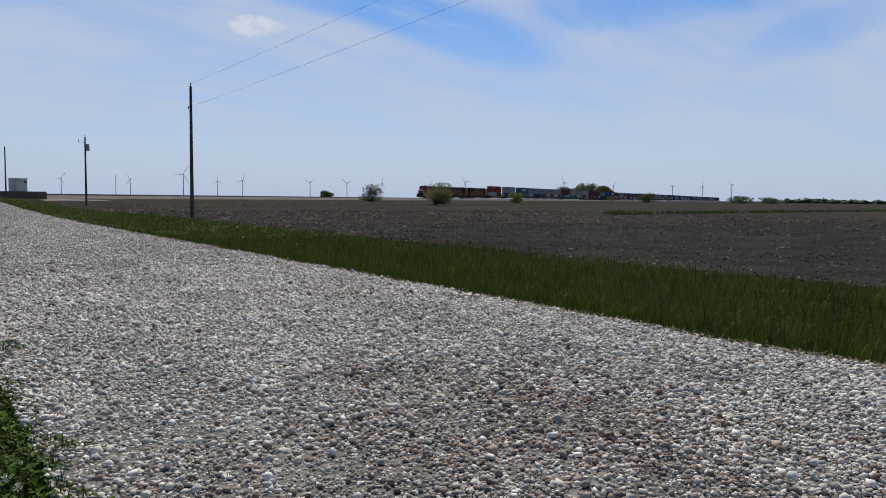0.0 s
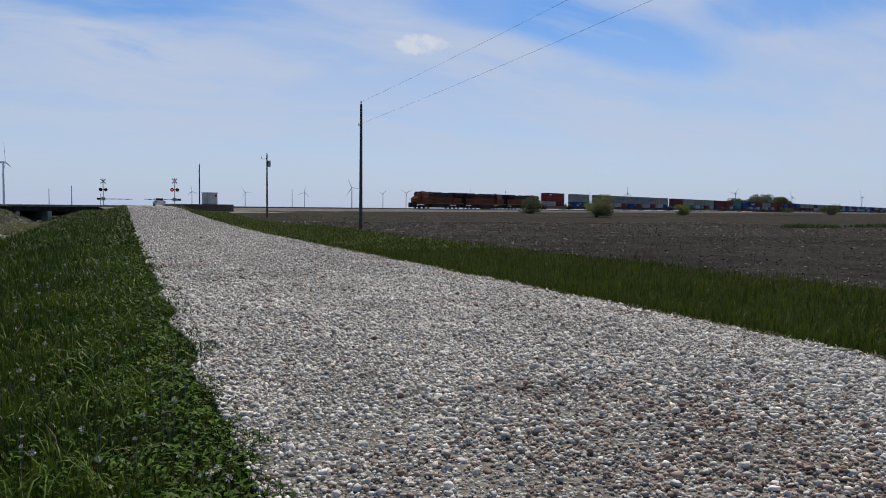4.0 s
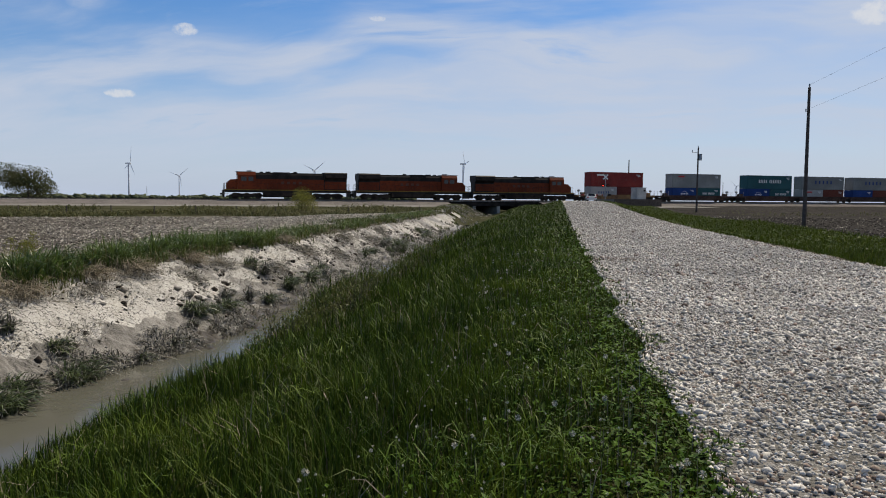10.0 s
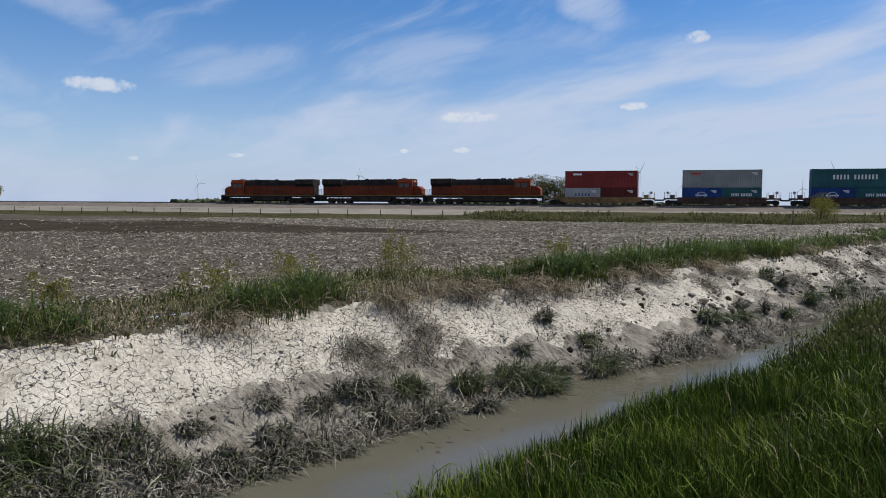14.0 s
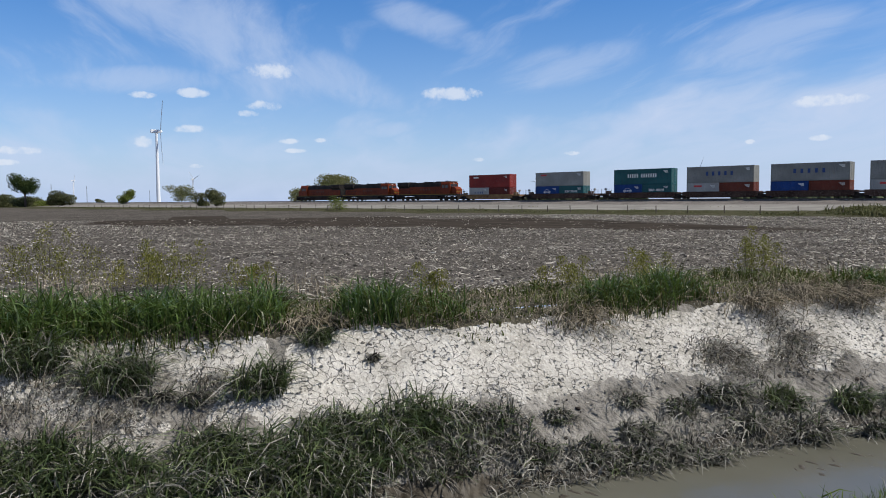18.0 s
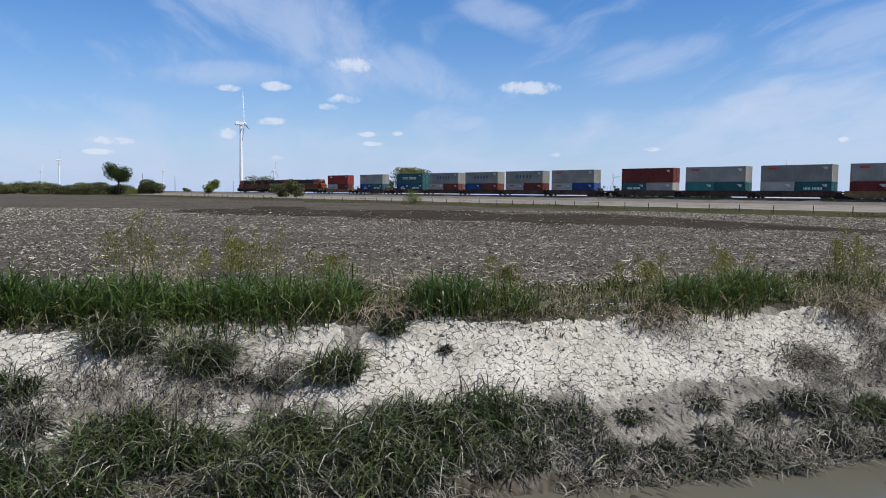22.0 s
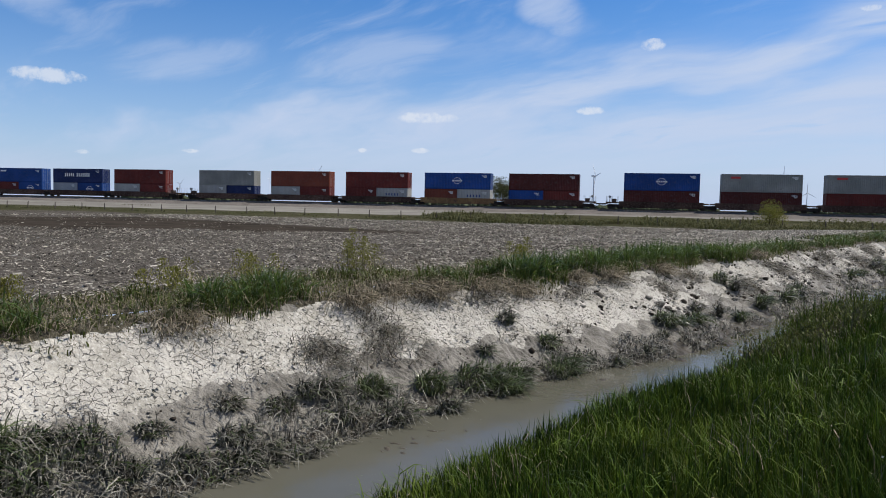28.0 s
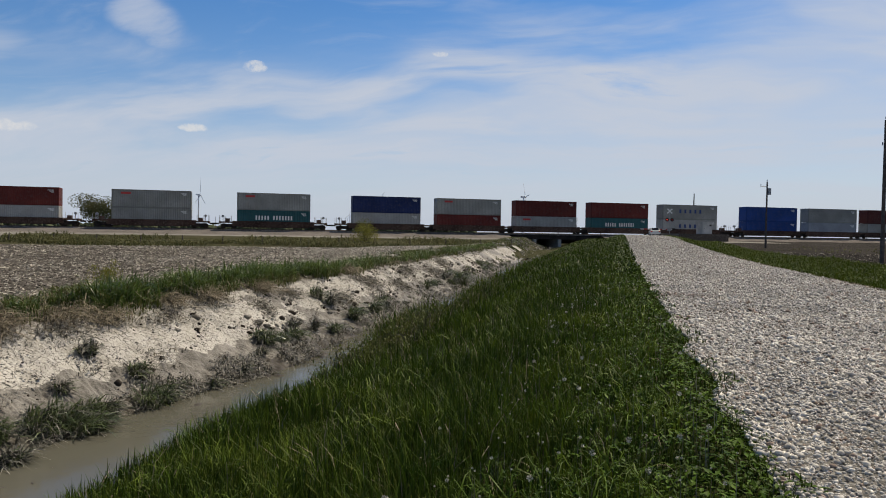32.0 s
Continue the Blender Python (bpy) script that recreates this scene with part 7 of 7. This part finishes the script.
def turbine(left, dist, face, rate, phase, big=1.0):
    x, y = at_bearing(left, dist)
    hub = 80.0 * big
    t = thing("wind_turbine", "tall white three-bladed wind turbine on the plain", "wind turbine", pose(x, y, -0.5, 0, 0, face), "wind turbines on the plain")
    part("tower", tube(bmesh.new(), (0, 0, -1), (0, 0, hub - 1.5), 2.2, 1.3, n=16), M["tower"], t)
    part("nacelle", boxes((-6.5, 3.0, -1.8, 1.8, hub - 1.8, hub + 1.9, 0.5)), M["tower"], t)
    h = part("rotor_hub", tube(tube(bmesh.new(), (-0.8, 0, 0), (1.2, 0, 0), 1.5, n=14), (1.2, 0, 0), (2.4, 0, 0), 1.5, 0.4, n=14), M["tower"], t)
    base = Matrix.Translation((4.0, 0, hub))
    h.matrix_basis = base
    for k in range(3):
        bm = bmesh.new()
        for (z0, w0, z1, w1) in ((1.0, 1.3, 7.0, 2.5), (7.0, 2.5, 22.0, 1.7), (22.0, 1.7, 40.0, 0.5)):
            a = [bm.verts.new(q) for q in ((0.35, -w0 * 0.3, z0), (0.0, w0 * 0.7, z0), (-0.35, -w0 * 0.3, z0))]
            b = [bm.verts.new(q) for q in ((0.2, -w1 * 0.3, z1), (0.0, w1 * 0.7, z1), (-0.2, -w1 * 0.3, z1))]
            for i in range(3):
                bm.faces.new((a[i], a[(i + 1) % 3], b[(i + 1) % 3], b[i]))
        bl = part("blade", bm, M["tower"], h)
        bl.matrix_basis = Matrix.Rotation(radians(120 * k), 4, "X")
    ROTORS.append((h, base, rate, phase))


def build_line():
    pole(20.4, 62.8, -0.45, 11.2, "tall slim weathered wooden utility pole beside the field")
    pole(22.1, 113.8, -0.35, 9.9, "wooden utility pole with a small bracket and transformer", True, 0.16)
    pole(21.4, 198.0, -0.4, 12.6, "plain dark wooden utility pole beyond the railway", False, 0.2)
    pole(19.3, -6.0, -0.45, 13.3, "tall slim weathered wooden utility pole beside the field")
    wire((20.4, 62.8, 10.95), (19.3, -6.0, 13.0), 0.35)
    wire((20.2, 62.8, 8.95), (19.1, -6.0, 11.2), 0.30)
    for left, dist, h in ((3.6, 380, 9), (2.2, 330, 9.5), (0.4, 520, 9), (24.5, 520, 10.5), (29.8, 560, 10), (-13.0, 420, 12), (12.6, 450, 9), (47.0, 520, 9.5), (97.4, 520, 12), (99.6, 480, 12.5), (93.3, 560, 10)):
        x, y = at_bearing(left, dist)
        pole(x, y, -0.5, h, "distant wooden utility pole on the skyline")
    # bearing to the left, distance, way the rotor faces, angle of the first blade at the start
    far = ((6.3, 1620, 20, 40), (9.2, 3600, 95, 10), (31.0, 1850, 50, 30), (27.6, 2800, 92, 5), (19.8, 3800, 88, 50), (17.8, 2080, 75, 70), (16.2, 3300, 95, 20), (-5.7, 4300, 80, 60), (-13.9, 4100, 95, 90), (-17.5, 2960, 70, 30),
           (-19.9, 4200, 100, 0), (-21.7, 3900, 40, 20), (-26.7, 4300, 95, 60), (-32.2, 4300, 95, 15), (-38.7, 3600, 75, 80), (-46.3, 3500, 95, 100), (-54.3, 4300, 95, 45), (-56.4, 4300, 85, 10), (-58.4, 4000, 95, 75),
           (64.3, 3200, 110, 30), (62.3, 4300, 95, 0), (55.7, 3350, 95, 85), (52.4, 2120, 75, 40), (92.7, 880, 100, 103), (90.3, 2720, 120, 15), (98.2, 3000, 100, 60), (104.9, 2200, 100, 25), (106.0, 3700, 95, 80),
           (-9.5, 4300, 95, 35), (-29.5, 4300, 80, 70), (-36.0, 4300, 95, 20), (-50.0, 4300, 90, 55))
    for k, (left, dist, face, phase) in enumerate(far):
        turbine(left, dist, face, 76.4 - 3 * (k % 3) * (k != 23), phase)



def crossing_signal(x, y, z, face, arm_length, lit):
    """Mast with crossbuck, two flashing lamps, counterweighted gate arm."""
    t = thing("crossing_signal", "level crossing signal with white crossbuck, red lamps and lowered gate", "crossing signal", pose(x, y, z, 0, 0, face), "signals at the level crossing")
    part("mast", tube(bmesh.new(), (0, 0, 0), (0, 0, 5.2), 0.07, n=10), M["alu"], t)
    part("base", boxes((-0.3, 0.3, -0.3, 0.3, -0.9, 0.15)), M["concrete"], t)
    for a in (45, -45):
        bm = boxes((-0.61, 0.61, -0.02, 0.02, -0.115, 0.115))
        bmesh.ops.rotate(bm, verts=bm.verts, matrix=Matrix.Rotation(radians(a), 3, "Y"))
        bmesh.ops.translate(bm, verts=bm.verts, vec=(0, -0.10 - 0.025 * (a > 0), 4.68))
        part("crossbuck_board", bm, M["sign_white"], t)
    part("lamp_bar", boxes((-0.75, 0.75, -0.05, 0.05, 3.02, 3.12)), M["black"], t)
    for x0 in (-0.45, 0.45):
        lamp = part("lamp_hood", tube(bmesh.new(), (x0, -0.02, 3.07), (x0, -0.10, 3.07), 0.33, n=18), M["black"], t)
        part("lens", tube(bmesh.new(), (x0, -0.10, 3.07), (x0, -0.125, 3.07), 0.12, n=14), M["red_lamp"] if lit and x0 < 0 else M["dark_lamp"], lamp)
    part("gate_box", boxes((-0.35, 0.35, 0.05, 0.45, 1.0, 1.6)), M["alu"], t)
    part("counterweight", boxes((0.45, 1.1, 0.2, 0.34, 1.1, 1.5)), M["grime"], t)
    bm = boxes(*[(-k * arm_length / 8 - arm_length / 8, -k * arm_length / 8, 0.22, 0.30, 1.22, 1.36) for k in range(0, 8, 2)])
    part("gate_arm", boxes((-arm_length, 0.5, 0.225, 0.295, 1.225, 1.355)), M["sign_white"], t)
    part("gate_stripes", bm, M["sign_red"], t)


def build_car():
    t = thing("car", "white saloon car waiting with its back to the road", "car", pose(8.0, 137.0, float(road_z(137.0)) + 0.03, 0, 0, 90 + 1))
    body = bmesh.new()
    prism(body, [(-2.25, 0.45), (-2.2, 0.3), (2.15, 0.3), (2.28, 0.5), (2.2, 0.78), (1.0, 0.93), (-1.6, 0.98), (-2.25, 0.92)], -0.88, 0.88)
    bmesh.ops.bevel(body, geom=body.edges[:], offset=0.07, segments=2, affect="EDGES")
    part("body", body, M["white"], t)
    top = bmesh.new()
    prism(top, [(-1.75, 0.93), (-1.15, 1.40), (0.15, 1.42), (1.05, 0.92)], -0.74, 0.74)
    bmesh.ops.bevel(top, geom=top.edges[:], offset=0.06, segments=2, affect="EDGES")
    part("cabin", top, M["white"], t)
    w = bmesh.new()
    a = [w.verts.new(q) for q in ((-1.70, -0.62, 0.99), (-1.70, 0.62, 0.99), (-1.21, 0.56, 1.37), (-1.21, -0.56, 1.37))]
    f = w.faces.new(a)
    r = bmesh.ops.extrude_face_region(w, geom=[f])
    bmesh.ops.translate(w, verts=[v for v in r["geom"] if isinstance(v, bmesh.types.BMVert)], vec=(-0.03, 0, 0.03))
    bmesh.ops.recalc_face_normals(w, faces=w.faces)
    part("rear_window", w, M["window"], t)
    for y in (-0.68, 0.68):
        part("tail_lamp", boxes((-2.29, -2.2, y - 0.16, y + 0.16, 0.68, 0.86)), M["sign_red"], t, "red tail lamp")
    part("bumper", boxes((-2.33, -2.18, -0.8, 0.8, 0.36, 0.55)), M["white"], t)
    part("plate", boxes((-2.345, -2.33, -0.2, 0.2, 0.58, 0.68)), M["sign_white"], t)
    for x in (-1.35, 1.4):
        for y in (-0.80, 0.80):
            wl = part("wheel", tube(bmesh.new(), (x, y - 0.11, 0.31), (x, y + 0.11, 0.31), 0.33, n=20), M["rubber"], t)
            part("rim", tube(bmesh.new(), (x, y - 0.115, 0.31), (x, y + 0.115, 0.31), 0.2, n=14), M["alu"], wl)


def build_crossing():
    crossing_signal(11.0, 142.4, 1.36, 0, 5.2, True)
    crossing_signal(-0.9, 155.5, 1.42, 180, 5.2, True)
    t = thing("signal_shed", "small silver metal equipment shed beside the railway", "shed", pose(17.6, 146.2, 1.88, 0, 0, TRACK_TURN))
    part("body", boxes((-1.05, 1.05, -1.0, 1.0, 0, 2.15, 0.03)), M["shed"], t)
    part("roof", boxes((-1.13, 1.13, -1.08, 1.08, 2.15, 2.26, 0.03)), M["shed"], t)
    part("door", boxes((-0.1, 0.8, 1.0, 1.025, 0.1, 1.95)), M["shed"], t)
    part("door_handle", boxes((0.6, 0.66, 1.025, 1.06, 0.95, 1.1)), M["grime"], t)
    part("vent", boxes((-0.9, -0.45, 1.0, 1.02, 1.5, 1.8)), M["grime"], t)
    p = thing("timber_platform", "dark timber retaining platform under the equipment shed", "platform", pose(15.6, 145.4, 0.6, 0, 0, TRACK_TURN))
    for k in range(-3, 4):
        part("sleeper_wall", boxes((-5.2, 5.2, 3.2, 3.45, 0.35 + 0.235 * k, 0.57 + 0.235 * k, 0.02)), M["wood"], p)
    part("fill", boxes((-5.2, 5.2, -3.0, 3.2, -0.6, 1.28)), M["lime"], p)
    posts = 0
    first = None
    for s in np.arange(36, 330, 4.3):
        x, y = on_track(s, 44.0 + 0.4 * math.sin(s))
        z = -0.24
        h = 1.15 + 0.15 * math.sin(s * 2.1)
        if first is None:
            first = thing("fence_post", "weathered wooden fence post in rough grass", "fence post", Matrix.Translation((x, y, z)), "fence posts along the railway")
            part("post", tube(bmesh.new(), (0, 0, -0.4), (0.02, 0.0, 0.95), 0.065, 0.055, n=8), M["wood"], first)
            part("staple", boxes((-0.09, -0.06, -0.02, 0.02, 0.75, 0.79)), M["grime"], first)
        else:
            copy_thing(first, pose(x, y, z, 3 * math.sin(s * 3), 3 * math.cos(s * 5), 40 * math.sin(s)))


build_line()
build_crossing()
build_car()
grow_tufts()
hang_straw()
plant_trees()
scatter_fields()
scatter_far_bank()
scatter_near_grass()
scatter_gravel()


motions()
